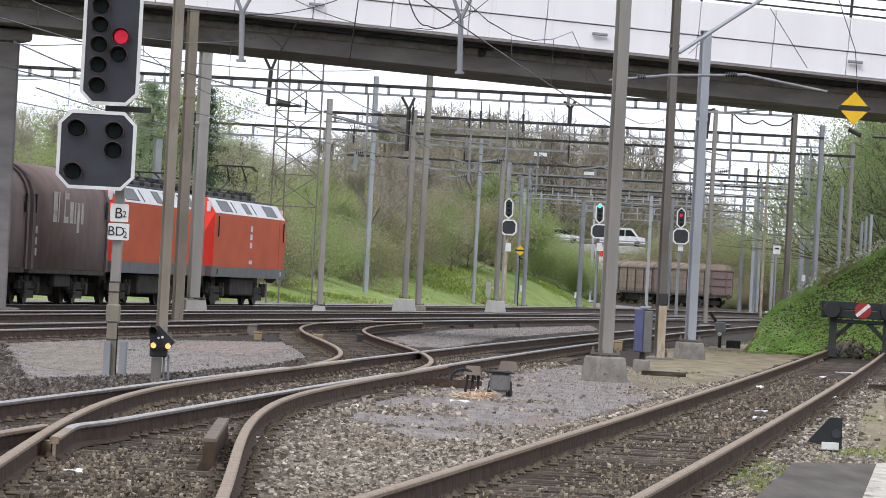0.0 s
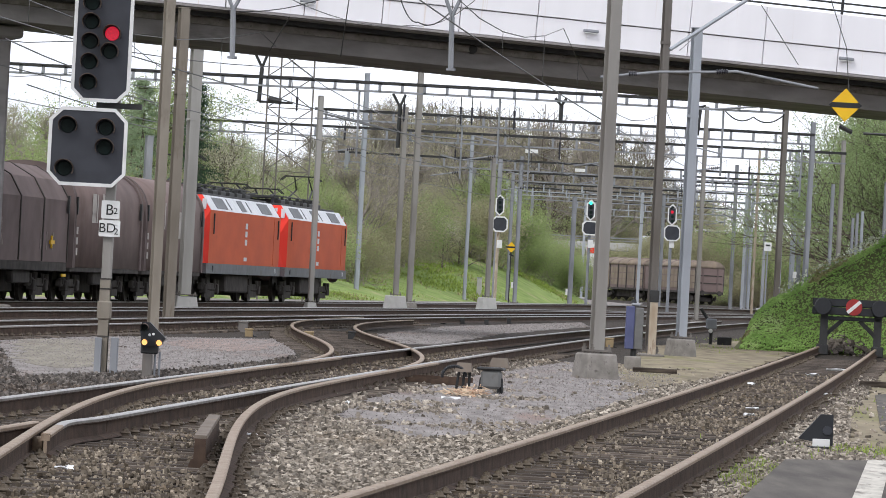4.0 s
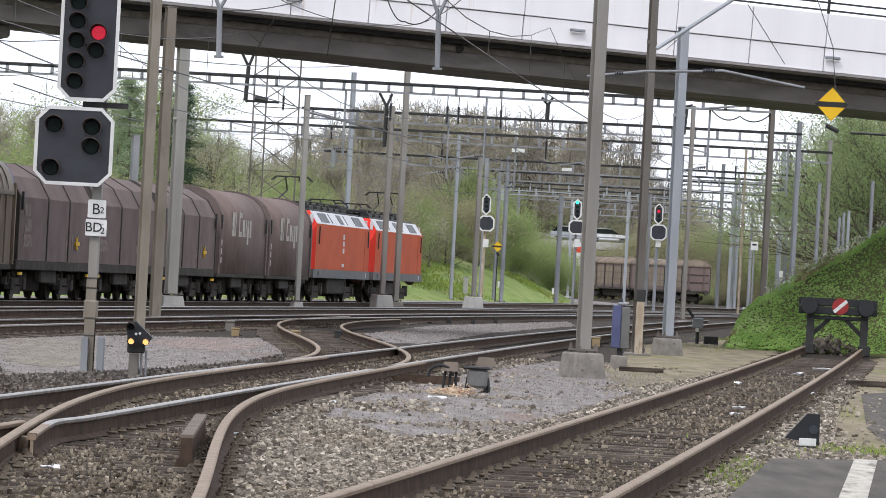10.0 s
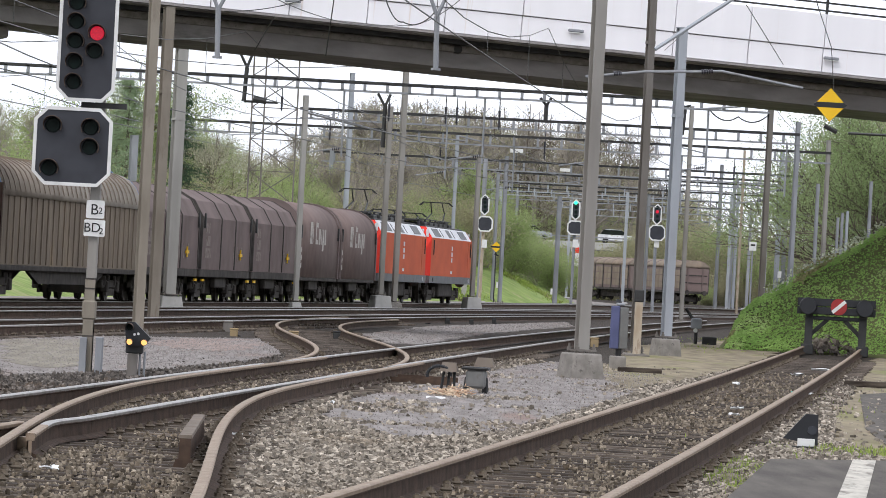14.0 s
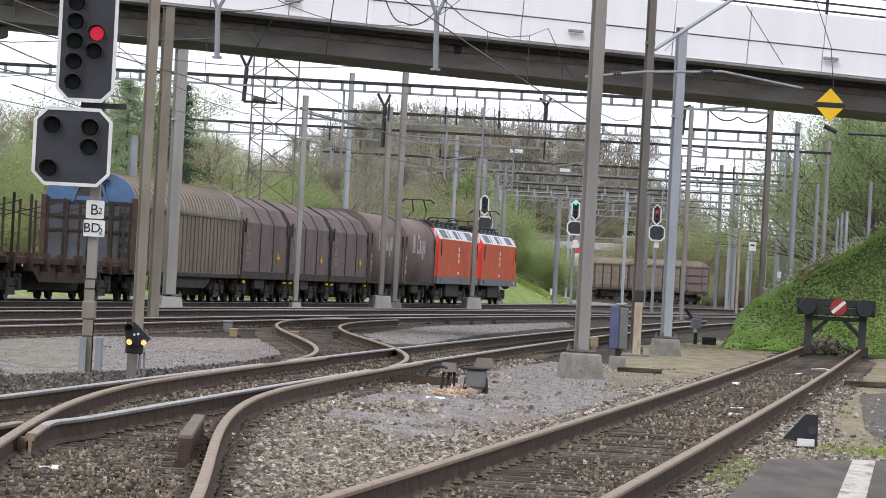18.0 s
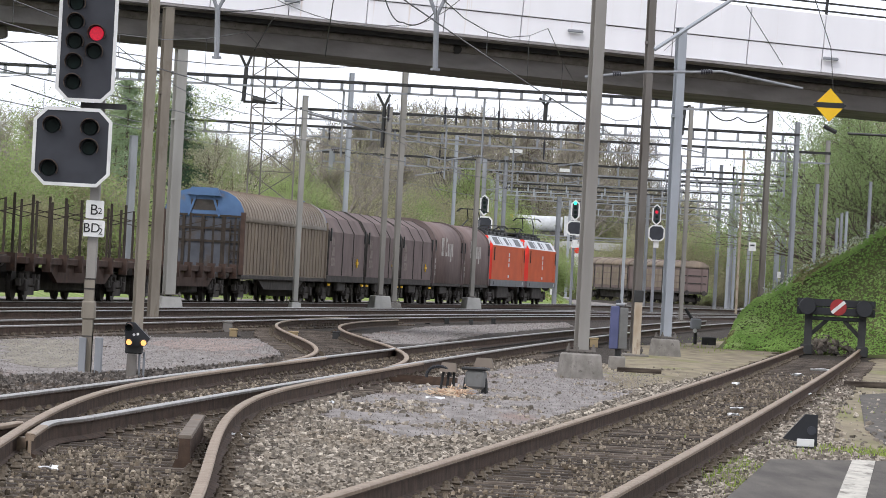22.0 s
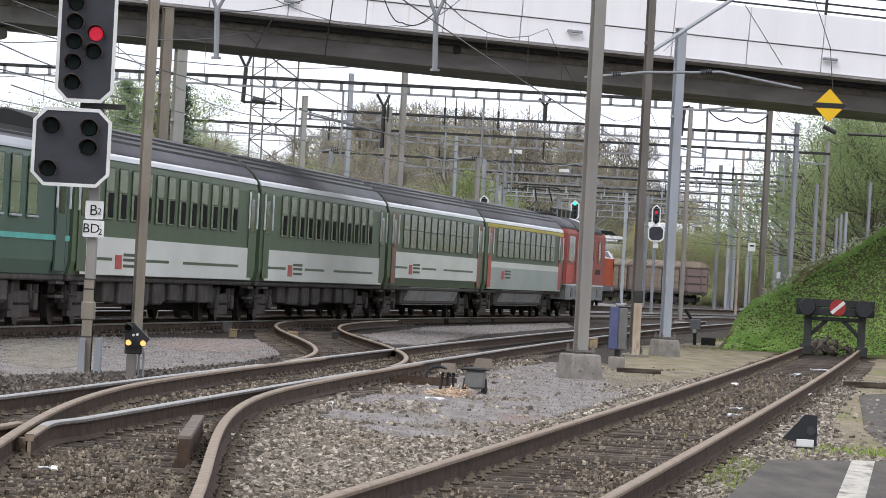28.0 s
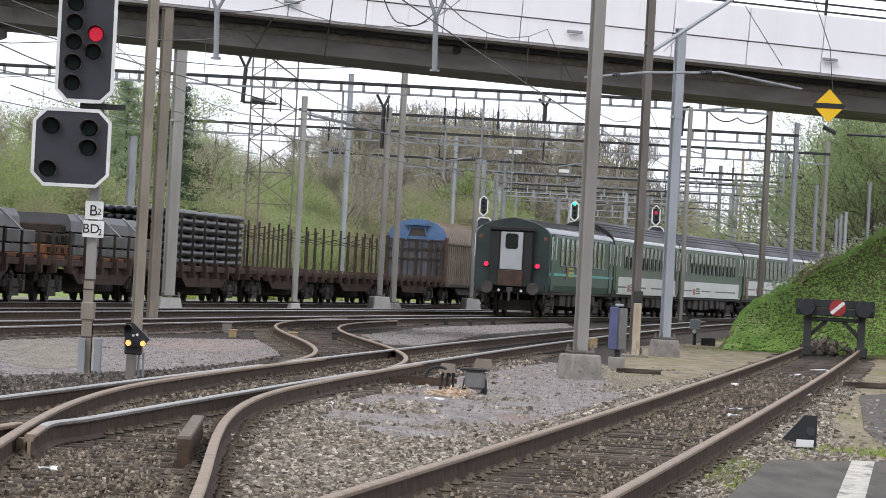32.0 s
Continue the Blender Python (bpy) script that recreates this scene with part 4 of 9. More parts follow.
G_LABEL = "weathered steel catenary portal with a ladder beam"
gantry(G_LABEL, -21.51, 13.03, 215.00, 9.06, 0.35, 0.92, ((-20.75, -0.30, 9.16),), 0.0, 0.24, GALV, ((-6.93, 1.0), (-2.53, 1.2), (-0.21, 1.2), (0.25, 1.2), (1.99, 1.3),), DARK_STEEL)
gantry(G_LABEL, -7.23, 16.79, 252.00, 9.01, 0.46, 1.08, (), 0.0, 0.24, GALV, ((-5.74, 1.0), (4.58, 1.4),), DARK_STEEL)
gantry(G_LABEL, -15.08, 20.58, 283.00, 9.05, 0.55, 1.28, ((-14.26, -0.30, 9.15),), 0.0, 0.24, GALV, ((-0.45, 1.0), (15.40, 1.2),), DARK_STEEL)
gantry(G_LABEL, -7.91, 22.30, 330.00, 8.78, 0.60, 1.49, ((-7.33, -0.30, 8.88), (2.34, -0.30, 8.88), (21.76, -0.30, 8.88),), 0.0, 0.24, GALV, ((13.77, 1.0),), DARK_STEEL)
gantry(G_LABEL, -0.06, 28.55, 385.00, 9.20, 0.62, 1.49, ((0.86, -0.30, 9.30),), 0.0, 0.24, GALV, (), DARK_STEEL)
gantry(G_LABEL, 2.76, 34.71, 430.00, 9.29, 0.65, 1.57, ((3.73, -0.30, 9.39), (23.35, -0.30, 9.39),), 0.0, 0.24, GALV_LIGHT, (), DARK_STEEL)
gantry(G_LABEL, 5.70, 39.82, 480.00, 9.44, 0.67, 1.65, ((6.48, -0.30, 9.54), (27.87, -0.30, 9.54),), 0.0, 0.24, GALV, (), DARK_STEEL)
gantry(G_LABEL, 11.10, 47.16, 540.00, 9.77, 0.70, 1.74, ((12.80, -0.30, 9.87), (33.06, -0.30, 9.87),), 0.0, 0.24, GALV_LIGHT, (), DARK_STEEL)
gantry(G_LABEL, 14.96, 53.73, 600.00, 9.93, 0.71, 1.68, ((16.80, -0.30, 10.03), (38.67, -0.30, 10.03),), 0.0, 0.24, GALV_LIGHT, (), DARK_STEEL)
gantry(G_LABEL, 3.92, 19.11, 455.00, 9.36, 0.64, 1.47, ((4.68, -0.30, 9.46), (15.67, -0.30, 9.46),), 0.0, 0.24, GALV_LIGHT, (), DARK_STEEL)
gantry(G_LABEL, 15.04, 28.23, 360.00, 9.03, 0.58, 1.39, (), 0.0, 0.24, GALV, (), DARK_STEEL)


def wire(name, pts, r, material=WIRE, label="thin overhead wire across the yard", sag=0.0, n=10):
    bm = bmesh.new()
    run = [Vector(pts[0])]
    for a, b in zip(pts, pts[1:]):
        a, b = Vector(a), Vector(b)
        for i in range(1, n + 1):
            f = i / n
            run.append(a.lerp(b, f) - Vector((0, 0, sag * 4 * f * (1 - f))))
    sweep(bm, run, r)
    return tagged(part(name, bm, material), label, "wire")


def overhead(line, label, y0, y1, h=5.6, span=50.0, r=0.013, r2=0.011):
    """Contact wire, messenger and droppers over a track."""
    t = thing("overhead_line", label, "overhead line")
    low, high, drops = [], [], []
    y = y0
    while y < y1:
        for i in range(8):
            a = i / 8
            ya = y + span * a
            za = h + 1.5 - 4.4 * a * (1 - a)
            low.append((line(ya), ya, h))
            high.append((line(ya), ya, za))
            if i % 2:
                drops.append(((line(ya), ya, h), (line(ya), ya, za)))
        y += span
    quick("contact_wire", lambda bm: sweep(bm, low, r), WIRE, t)
    quick("messenger_wire", lambda bm: sweep(bm, high, r2), WIRE, t)
    for a, b in drops:
        quick("dropper", lambda bm: tube(bm, a, b, 0.007, n=3, caps=False), WIRE, t)


overhead(line_main, "overhead line above the express track", 30, 430)
overhead(line_second, "overhead line above the second main track", 36, 436)
overhead(line_freight, "overhead line above the far freight track", 60, 460)
overhead(line_near, "overhead line above the curving near track", 20, 220)


# ---- signals ----
def lens(parent, x, z, y, r, material, hood=True, label=""):
    l = quick("lens", lambda bm: tube(bm, (x, y, z), (x, y - 0.02, z), r, r * 0.9, n=20), material, parent, label)
    if hood:
        bm = bmesh.new()
        n = 14
        ra, rb = [], []
        for i in range(n + 1):
            a = math.pi * (1.18 - 1.36 * i / n)
            c, s = math.cos(a), math.sin(a)
            ra.append(((x + c * r * 1.18, y, z + s * r * 1.18), (x + c * r * 1.27, y, z + s * r * 1.27)))
            k = 0.10 + 0.16 * max(0, s)
            rb.append(((x + c * r * 1.18, y - k, z + s * r * 1.15), (x + c * r * 1.27, y - k, z + s * r * 1.25)))
        rings = [[a0, b0, b1, a1] for (a0, a1), (b0, b1) in zip(ra, rb)]
        loft(bm, rings)
        bmesh.ops.recalc_face_normals(bm, faces=bm.faces[:])
        part("hood", bm, LENS_RIM, l)
    return l


def octagon(x0, x1, z0, z1, c):
    return [(x0 + c, z0), (x1 - c, z0), (x1, z0 + c), (x1, z1 - c), (x1 - c, z1), (x0 + c, z1), (x0, z1 - c), (x0, z0 + c)]


def target(name, parent, x0, x1, z0, z1, c, rim, y=0.0, label=""):
    """An eight-sided signal board with a white border."""
    bm = bmesh.new()
    prism(bm, octagon(x0 + rim, x1 - rim, z0 + rim, z1 - rim, c * 0.8), y - 0.07, y + 0.06)
    bmesh.ops.recalc_face_normals(bm, faces=bm.faces[:])
    t = part(name, bm, CHAR, parent, label)
    o, i = octagon(x0, x1, z0, z1, c), octagon(x0 + rim, x1 - rim, z0 + rim, z1 - rim, c * 0.8)
    bm = bmesh.new()
    loft(bm, [[(a[0], y - 0.085, a[1]), (b[0], y - 0.085, b[1]), (b[0], y - 0.03, b[1]), (a[0], y - 0.03, a[1])] for a, b in zip(o + o[:1], i + i[:1])], caps=False)
    bmesh.ops.recalc_face_normals(bm, faces=bm.faces[:])
    part("white_border", bm, WHITE, t, "white reflective border")
    return t


main_signal = thing("main_signal", "tall railway colour-light signal showing one red lamp", "signal", pose(-4.57, 69.50, 0))
upper = target("main_board", main_signal, -0.66, 0.12, 3.36, 5.18, 0.16, 0.045, -0.05, "dark board with a red lamp lit")
lower = target("distant_board", main_signal, -0.92, 0.12, 2.24, 3.28, 0.17, 0.045, -0.05, "dark square board with four unlit lamps")
lens(upper, -0.43, 4.93, -0.125, 0.095, LENS_OFF)
lens(upper, -0.43, 4.66, -0.125, 0.095, LENS_OFF)
lens(upper, -0.43, 4.41, -0.125, 0.095, LENS_OFF)
lens(upper, -0.43, 4.15, -0.125, 0.095, LENS_OFF)
lens(upper, -0.43, 3.88, -0.125, 0.095, LENS_OFF)
lens(upper, -0.43, 3.61, -0.125, 0.095, LENS_OFF)
lens(upper, -0.15, 4.27, -0.125, 0.095, LENS_RED)
lens(upper, -0.17, 4.03, -0.125, 0.095, LENS_OFF)
lens(lower, -0.67, 3.03, -0.125, 0.10, LENS_OFF)
lens(lower, -0.17, 3.02, -0.125, 0.10, LENS_OFF)
lens(lower, -0.17, 2.76, -0.125, 0.10, LENS_OFF)
lens(lower, -0.69, 2.46, -0.125, 0.10, LENS_OFF)
bars("signal_post", [(-0.14, -0.01, 0.08, 0.28, -0.3, 5.18)], MAST_GREY, main_signal, "weathered grey hollow post", 0.01)
bars("post_sleeve", [(-0.15, -0.01, 0.076, 0.284, -0.3, 1.03)], MAST_TAN, main_signal, "tan weathered lower sleeve", 0.008)
bars("post_sleeve", [(-0.17, 0.01, 0.055, 0.30, 0.49, 0.74)], MAST_TAN, main_signal, "tan weathered collar", 0.02)
bars("sleeve_joint", [(-0.15, -0.01, 0.07, 0.289, 1.02, 1.04), (-0.15, -0.01, 0.07, 0.289, 0.89, 0.91), (-0.15, -0.01, 0.07, 0.289, 0.26, 0.28)], UNDER, main_signal)
bars("ladder_bracket", [(-0.32, 0.28, 0.02, 0.2, 3.29, 3.36)], DARK_STEEL, main_signal)
plate = quick("number_plate", lambda bm: prism(bm, octagon(-0.18, 0.06, 1.83, 2.07, 0.012), 0.02, 0.045), WHITE, main_signal, "white enamel plate")
letters("plate_letters", "B", 0.2, BLACK_TXT, plate, pose(-0.07, 0.016, 1.94) @ FACE)
letters("plate_letters", "2", 0.12, BLACK_TXT, plate, pose(0.01, 0.016, 1.93) @ FACE)
plate = quick("number_plate", lambda bm: prism(bm, octagon(-0.20, 0.08, 1.59, 1.81, 0.012), 0.02, 0.045), WHITE, main_signal, "white enamel plate")
letters("plate_letters", "BD", 0.175, BLACK_TXT, plate, pose(-0.09, 0.016, 1.70) @ FACE)
letters("plate_letters", "2", 0.12, BLACK_TXT, plate, pose(0.03, 0.016, 1.66) @ FACE)
letters("plate_letters", "–", 0.07, BLACK_TXT, plate, pose(0.02, 0.016, 1.75) @ FACE)
bars("foot_channel", [(-0.17, -0.08, -0.02, 0.22, -0.3, 0.25)], GALV, main_signal, "galvanised foot channel", 0.006)
bars("foot_channel", [(0.04, 0.13, -0.02, 0.22, -0.3, 0.26)], GALV, main_signal, "galvanised foot channel", 0.006)
dwarf = thing("dwarf_signal", "small black dwarf signal with two amber lamps lit", "signal", pose(-3.94, 68.5, 0))
quick("head", lambda bm: (prism(bm, [(-0.11, 0.18), (0.12, 0.20), (0.19, 0.30), (0.16, 0.33), (-0.02, 0.50), (-0.12, 0.50), (-0.15, 0.44), (-0.13, 0.28)], -0.1, 0.08), bmesh.ops.recalc_face_normals(bm, faces=bm.faces[:])), BLACK, dwarf, "black cast lamp head")
lens(dwarf, -0.08, 0.24, -0.105, 0.037, LENS_AMBER, True)
lens(dwarf, 0.11, 0.24, -0.105, 0.037, LENS_AMBER, True)
lens(dwarf, -0.09, 0.43, -0.105, 0.045, LENS_OFF, True)
quick("marker_dot", lambda bm: tube(bm, (-0.02, -0.1, 0.34), (-0.02, -0.106, 0.34), 0.018, n=10), WHITE, dwarf, "small white mark")
quick("marker_dot", lambda bm: tube(bm, (0.03, -0.1, 0.35), (0.03, -0.106, 0.35), 0.018, n=10), WHITE, dwarf, "small white mark")
bars("stem", [(-0.13, 0.10, -0.05, 0.08, 0.09, 0.34)], DARK_STEEL, dwarf, "", 0.015)
bars("foot", [(-0.10, 0.03, -0.06, 0.06, -0.3, 0.088)], MAST_BROWN, dwarf, "", 0.01)
for k in (0.06, 0.12):
    quick("cable_conduit", lambda bm: tube(bm, (k, 0.02, -0.3), (k, 0.02, 0.12), 0.015, n=8), GALV, dwarf)
fs = thing("yard_signal", "slim colour-light yard signal on a pale post", "signal", pose(2.19, 300.00, 0))
tb = target("main_board", fs, -0.23, 0.29, 4.93, 6.13, 0.23, 0.08)
lens(tb, 0.01, 5.93, -0.1, 0.10, LENS_OFF, False)
lens(tb, 0.02, 5.68, -0.1, 0.10, LENS_OFF, False)
lens(tb, 0.04, 5.42, -0.1, 0.10, LENS_OFF, False)
lens(tb, 0.05, 5.16, -0.1, 0.10, LENS_OFF, False)
tb = target("distant_board", fs, -0.36, 0.54, 4.00, 4.90, 0.19, 0.08)
quick("post", lambda bm: tube(bm, (0.01, 0.2, -0.3), (0.01, 0.2, 5.81), 0.09, n=10), RUST_LIGHT, fs)
bars("number_plate", [(-0.04, 0.26, 0.02, 0.06, 3.09, 3.55)], WHITE, fs, "white number plate")
fs = thing("yard_signal", "yard signal showing one green lamp", "signal", pose(8.13, 330.00, 0))
tb = target("main_board", fs, -0.25, 0.31, 5.28, 6.60, 0.25, 0.09)
lens(tb, 0.01, 6.38, -0.1, 0.11, LENS_GREEN, False)
lens(tb, 0.03, 6.10, -0.1, 0.11, LENS_OFF, False)
lens(tb, 0.04, 5.81, -0.1, 0.11, LENS_OFF, False)
lens(tb, 0.05, 5.53, -0.1, 0.11, LENS_OFF, False)
tb = target("distant_board", fs, -0.47, 0.59, 4.36, 5.28, 0.21, 0.09)
quick("post", lambda bm: tube(bm, (0.02, 0.2, -0.3), (0.02, 0.2, 6.24), 0.09, n=10), GALV, fs)
bars("number_plate", [(-0.05, 0.27, 0.02, 0.06, 3.58, 4.08)], WHITE, fs, "white number plate")
fs = thing("yard_signal", "yard signal showing one dim red lamp", "signal", pose(11.64, 290.00, 0))
tb = target("main_board", fs, -0.22, 0.28, 4.78, 5.94, 0.22, 0.07)
lens(tb, 0.01, 5.75, -0.1, 0.09, LENS_OFF, False)
lens(tb, 0.02, 5.51, -0.1, 0.09, LENS_RED, False)
lens(tb, 0.04, 5.26, -0.1, 0.09, LENS_OFF, False)
lens(tb, 0.05, 5.01, -0.1, 0.09, LENS_OFF, False)
tb = target("distant_board", fs, -0.38, 0.52, 3.91, 4.79, 0.19, 0.07)
quick("post", lambda bm: tube(bm, (0.02, 0.2, -0.3), (0.02, 0.2, 5.63), 0.09, n=10), GALV, fs)
bars("number_plate", [(-0.06, 0.22, 0.02, 0.06, 3.54, 3.98)], WHITE, fs, "white number plate")


# ---- railway vehicles: local y forward, x to the right, z up from the rail ----
WHEEL_MESH = {}


def wheel_mesh(r):
    if r not in WHEEL_MESH:
        bm = bmesh.new()
        tube(bm, (-0.07, 0, 0), (0.03, 0, 0), r, r, n=18)
        tube(bm, (-0.10, 0, 0), (-0.071, 0, 0), r + 0.03, r + 0.03, n=18)
        tube(bm, (0.031, 0, 0), (0.10, 0, 0), 0.16, 0.12, n=12)
        ob = part("wheel", bm, WHEEL)
        WHEEL_MESH[r] = ob.data
        bpy.data.objects.remove(ob)
    return WHEEL_MESH[r]


def bogie(parent, y, base=2.0, r=0.46, big=True):
    bm = bmesh.new()
    for s in (-1, 1):
        box(bm, s * 1.0 - 0.08, s * 1.0 + 0.08, -base / 2 - 0.55, base / 2 + 0.55, 0.42, 0.66, bev=0.03)
        for k in (-1, 1):
            box(bm, s * 1.05 - 0.12, s * 1.05 + 0.12, k * base / 2 - 0.16, k * base / 2 + 0.16, 0.30, 0.62, bev=0.03)
            tube(bm, (s * 1.05, k * base / 2 + 0.33, 0.5), (s * 1.05, k * base / 2 + 0.33, 0.78), 0.085, n=8)
            tube(bm, (s * 1.05, k * base / 2 - 0.33, 0.5), (s * 1.05, k * base / 2 - 0.33, 0.78), 0.085, n=8)
    box(bm, -1.0, 1.0, -0.3, 0.3, 0.45, 0.85, bev=0.04)
    if big:
        box(bm, -0.62, 0.62, -base / 2 - 0.3, base / 2 + 0.3, 0.22, 0.62)
        for s in (-1, 1):
            box(bm, s * 1.02 - 0.05, s * 1.02 + 0.05, -base / 2 + 0.2, base / 2 - 0.2, 0.18, 0.40)
    b = part("bogie", bm, UNDER, parent)
    b.location.y = y
    for s in (-1, 1):
        for k in (-1, 1):
            w = new("wheel", wheel_mesh(r))
            w.parent = b
            w.matrix_basis = pose(s * 0.75, k * base / 2, r, 0, 0, 0 if s > 0 else 180)
    return b


def buffers(parent, y, way, z=1.05, x=0.87, material=UNDER):
    for s in (-1, 1):
        b = quick("buffer", lambda bm: (tube(bm, (s * x, y, z), (s * x, y + way * 0.36, z), 0.10, n=12),
                                        tube(bm, (s * x, y + way * 0.361, z), (s * x, y + way * 0.41, z), 0.24, 0.22, n=18)), material, parent)


def pantograph(parent, y, raised, material=DARK_STEEL):
    """A scissor current collector; its base frame carries the arms, the head and the insulators."""
    h = 1.05 if raised else 0.35
    p = quick("pantograph", lambda bm: box(bm, -0.6, 0.6, y - 1.1, y + 0.2, 0.0, 0.10, bev=0.02), material, parent, "raised current collector" if raised else "folded current collector")
    for s in (-0.45, 0.45):
        quick("lower_arm", lambda bm: tube(bm, (s, y - 0.9, 0.1), (s * 0.7, y + 0.9, h * 0.5), 0.035, n=6), material, p)
        quick("upper_arm", lambda bm: tube(bm, (s * 0.7, y + 0.9, h * 0.5), (s * 0.6, y - 0.1, h), 0.03, n=6), material, p)
    for k in (-0.25, 0.25):
        quick("collector_strip", lambda bm: sweep(bm, [(-0.80, y - 0.1 + k, h - 0.16), (-0.62, y - 0.1 + k, h), (0.62, y - 0.1 + k, h), (0.80, y - 0.1 + k, h - 0.16)], 0.025, 6), material, p)
    for s in (-0.55, 0.55):
        for q in (-1.0, 0.1):
            quick("roof_insulator", lambda bm: tube(bm, (s, y + q, -0.25), (s, y + q, 0.05), 0.07, n=8), INSUL, p)
    return p


def red_loco(m=None):
    """A four-axle goods locomotive with white roof edges."""
    v = thing("goods_locomotive", "bright red electric goods locomotive with white roof edges", "locomotive", m, "freight train")
    L, w = 17.9, 1.49
    h = L / 2
    cab = 1.15
    # side boxes: the middle body
    quick("body_side", lambda bm: loft(bm, [[(-w, y, 1.32), (w, y, 1.32), (w, y, 3.09), (-w, y, 3.09)] for y in (-h + cab * 0.55, h - cab * 0.55)]), LOCO_RED, v, "slightly faded red side")
    quick("skirt", lambda bm: loft(bm, [[(-w - 0.01, y, 0.98), (w + 0.01, y, 0.98), (w + 0.01, y, 1.318), (-w - 0.01, y, 1.318)] for y in (-h + 0.25, h - 0.25)]), LOCO_GREY, v, "grey lower skirt")
    quick("roof_edge", lambda bm: loft(bm, [[(-w, y, 3.092), (w, y, 3.092), (w - 0.33, y, 3.58), (-w + 0.33, y, 3.58)] for y in (-h + cab * 0.75, h - cab * 0.75)]), LOCO_WHITE, v, "inclined white roof edge")
    for s in (-1, 1):
        for a, b, mt in ((-6.6, -4.2, LOCO_GREY), (-1.0, 0.2, LOCO_GREY), (3.9, 6.4, LOCO_GREY), (1.2, 1.35, LOCO_GREY), (-3.4, -3.25, LOCO_GREY)):
            def grille(bm, a=a, b=b, s=s):
                p = [(s * (w - 0.045), 3.16), (s * (w - 0.285), 3.51)]
                q = [(s * (w - 0.03), 3.17), (s * (w - 0.27), 3.52)]
                loft(bm, [[(p[0][0], y, p[0][1]), (p[1][0], y, p[1][1]), (q[1][0], y, q[1][1]), (q[0][0], y, q[0][1])] for y in (a, b)])
                bmesh.ops.recalc_face_normals(bm, faces=bm.faces[:])
            quick("roof_grille", grille, mt, v, "dark grille panel")
        bars("cab_door", [(s * (w + 0.002), s * (w + 0.012), h - 2.2, h - 1.55, 1.36, 3.02)], LOCO_RED, v)
        bars("handrail", [(s * (w + 0.02), s * (w + 0.06), k * (h - 1.35) - 0.03, k * (h - 1.35) + 0.03, 2.3, 2.98) for k in (-1, 1)], DARK_STEEL, v)
        bars("lettering", [(s * (w + 0.004), s * (w + 0.010), -0.25 + 0.0, 0.25, 2.0 + 0.28 * i, 2.2 + 0.28 * i) for i in range(3)] +
             [(s * (w + 0.004), s * (w + 0.010), -0.35, 0.35, 1.45, 1.58)], LOCO_WHITE, v, "small pale lettering")
        for k in (-1, 1):
            quick("marker_lamp", lambda bm: tube(bm, (s * (w + 0.011), k * (h - 1.6), 1.15), (s * (w + 0.03), k * (h - 1.6), 1.15), 0.10, n=12), BLACK if k < 0 else LOCO_WHITE, v)
    for k in (-1, 1):
        def face(bm, k=k):
            a = k * (h - cab * 0.549)
            lo = [(-w, a, 1.0), (w, a, 1.0), (w, a, 3.09), (w - 0.33, a - k * 0.2, 3.58), (-w + 0.33, a - k * 0.2, 3.58), (-w, a, 3.09)]
            hi = [(-w * 0.80, k * h, 1.0), (w * 0.80, k * h, 1.0), (w * 0.78, k * (h - 0.12), 2.3), (w * 0.66, k * (h - 0.62), 3.38), (-w * 0.66, k * (h - 0.62), 3.38), (-w * 0.78, k * (h - 0.12), 2.3)]
            loft(bm, [lo, hi])
            bmesh.ops.recalc_face_normals(bm, faces=bm.faces[:])
        # cab face brighter than the sides: its light is put into the colour
        c = quick("cab_front", face, LOCO_BRIGHT, v, "red cab front, coloured brighter as the lit face")
        bars("windscreen", [(-0.9, 0.9, k * (h - 0.48) - 0.05, k * (h - 0.48) + 0.05, 2.35, 3.0)], WINDOW, c)
        for s in (-0.9, 0.9):
            quick("headlamp", lambda bm: tube(bm, (s, k * (h - 0.02), 1.35), (s, k * (h + 0.03), 1.35), 0.12, n=12), LOCO_WHITE, c)
            bars("white_corner", [(s * 1.42 - 0.06, s * 1.42 + 0.06, k * (h - 0.62) - 0.1, k * (h - 0.62) + 0.1, 3.11, 3.45)], LOCO_WHITE, c)
        buffers(v, k * h, k)
    def roof(bm):
        box(bm, -1.05, 1.05, -h + 1.4, h - 1.4, 3.582, 3.66, bev=0.02)
        for y in (-5.2, -3.0, -1.2, 0.8, 2.6, 4.6):
            box(bm, -0.8, 0.8, y - 0.6, y + 0.6, 3.66, 3.82, bev=0.03)
        for y in (-4.1, -2.1, 0.0, 1.8, 3.7):
            for s in (-0.6, 0.6):
                tube(bm, (s, y, 3.66), (s, y, 3.96), 0.06, n=6)
        tube(bm, (-0.6, -6.2, 3.96), (-0.6, 6.2, 3.96), 0.03, n=5)
        tube(bm, (0.6, -6.2, 3.96), (0.6, 6.2, 3.96), 0.03, n=5)
    quick("roof_equipment", roof, DARK_STEEL, v, "dark roof equipment")
    for y in (-4.9, 4.9):
        bogie(v, y, 2.6, 0.6, True)
    bars("equipment_case", [(-1.25, 1.25, -2.6, 2.6, 0.35, 0.978)], UNDER, v, "", 0.05)
    return v


def add_pantograph(v, y, raised):
    e = pantograph(v, y, raised)
    e.location.z = 3.85
    return e


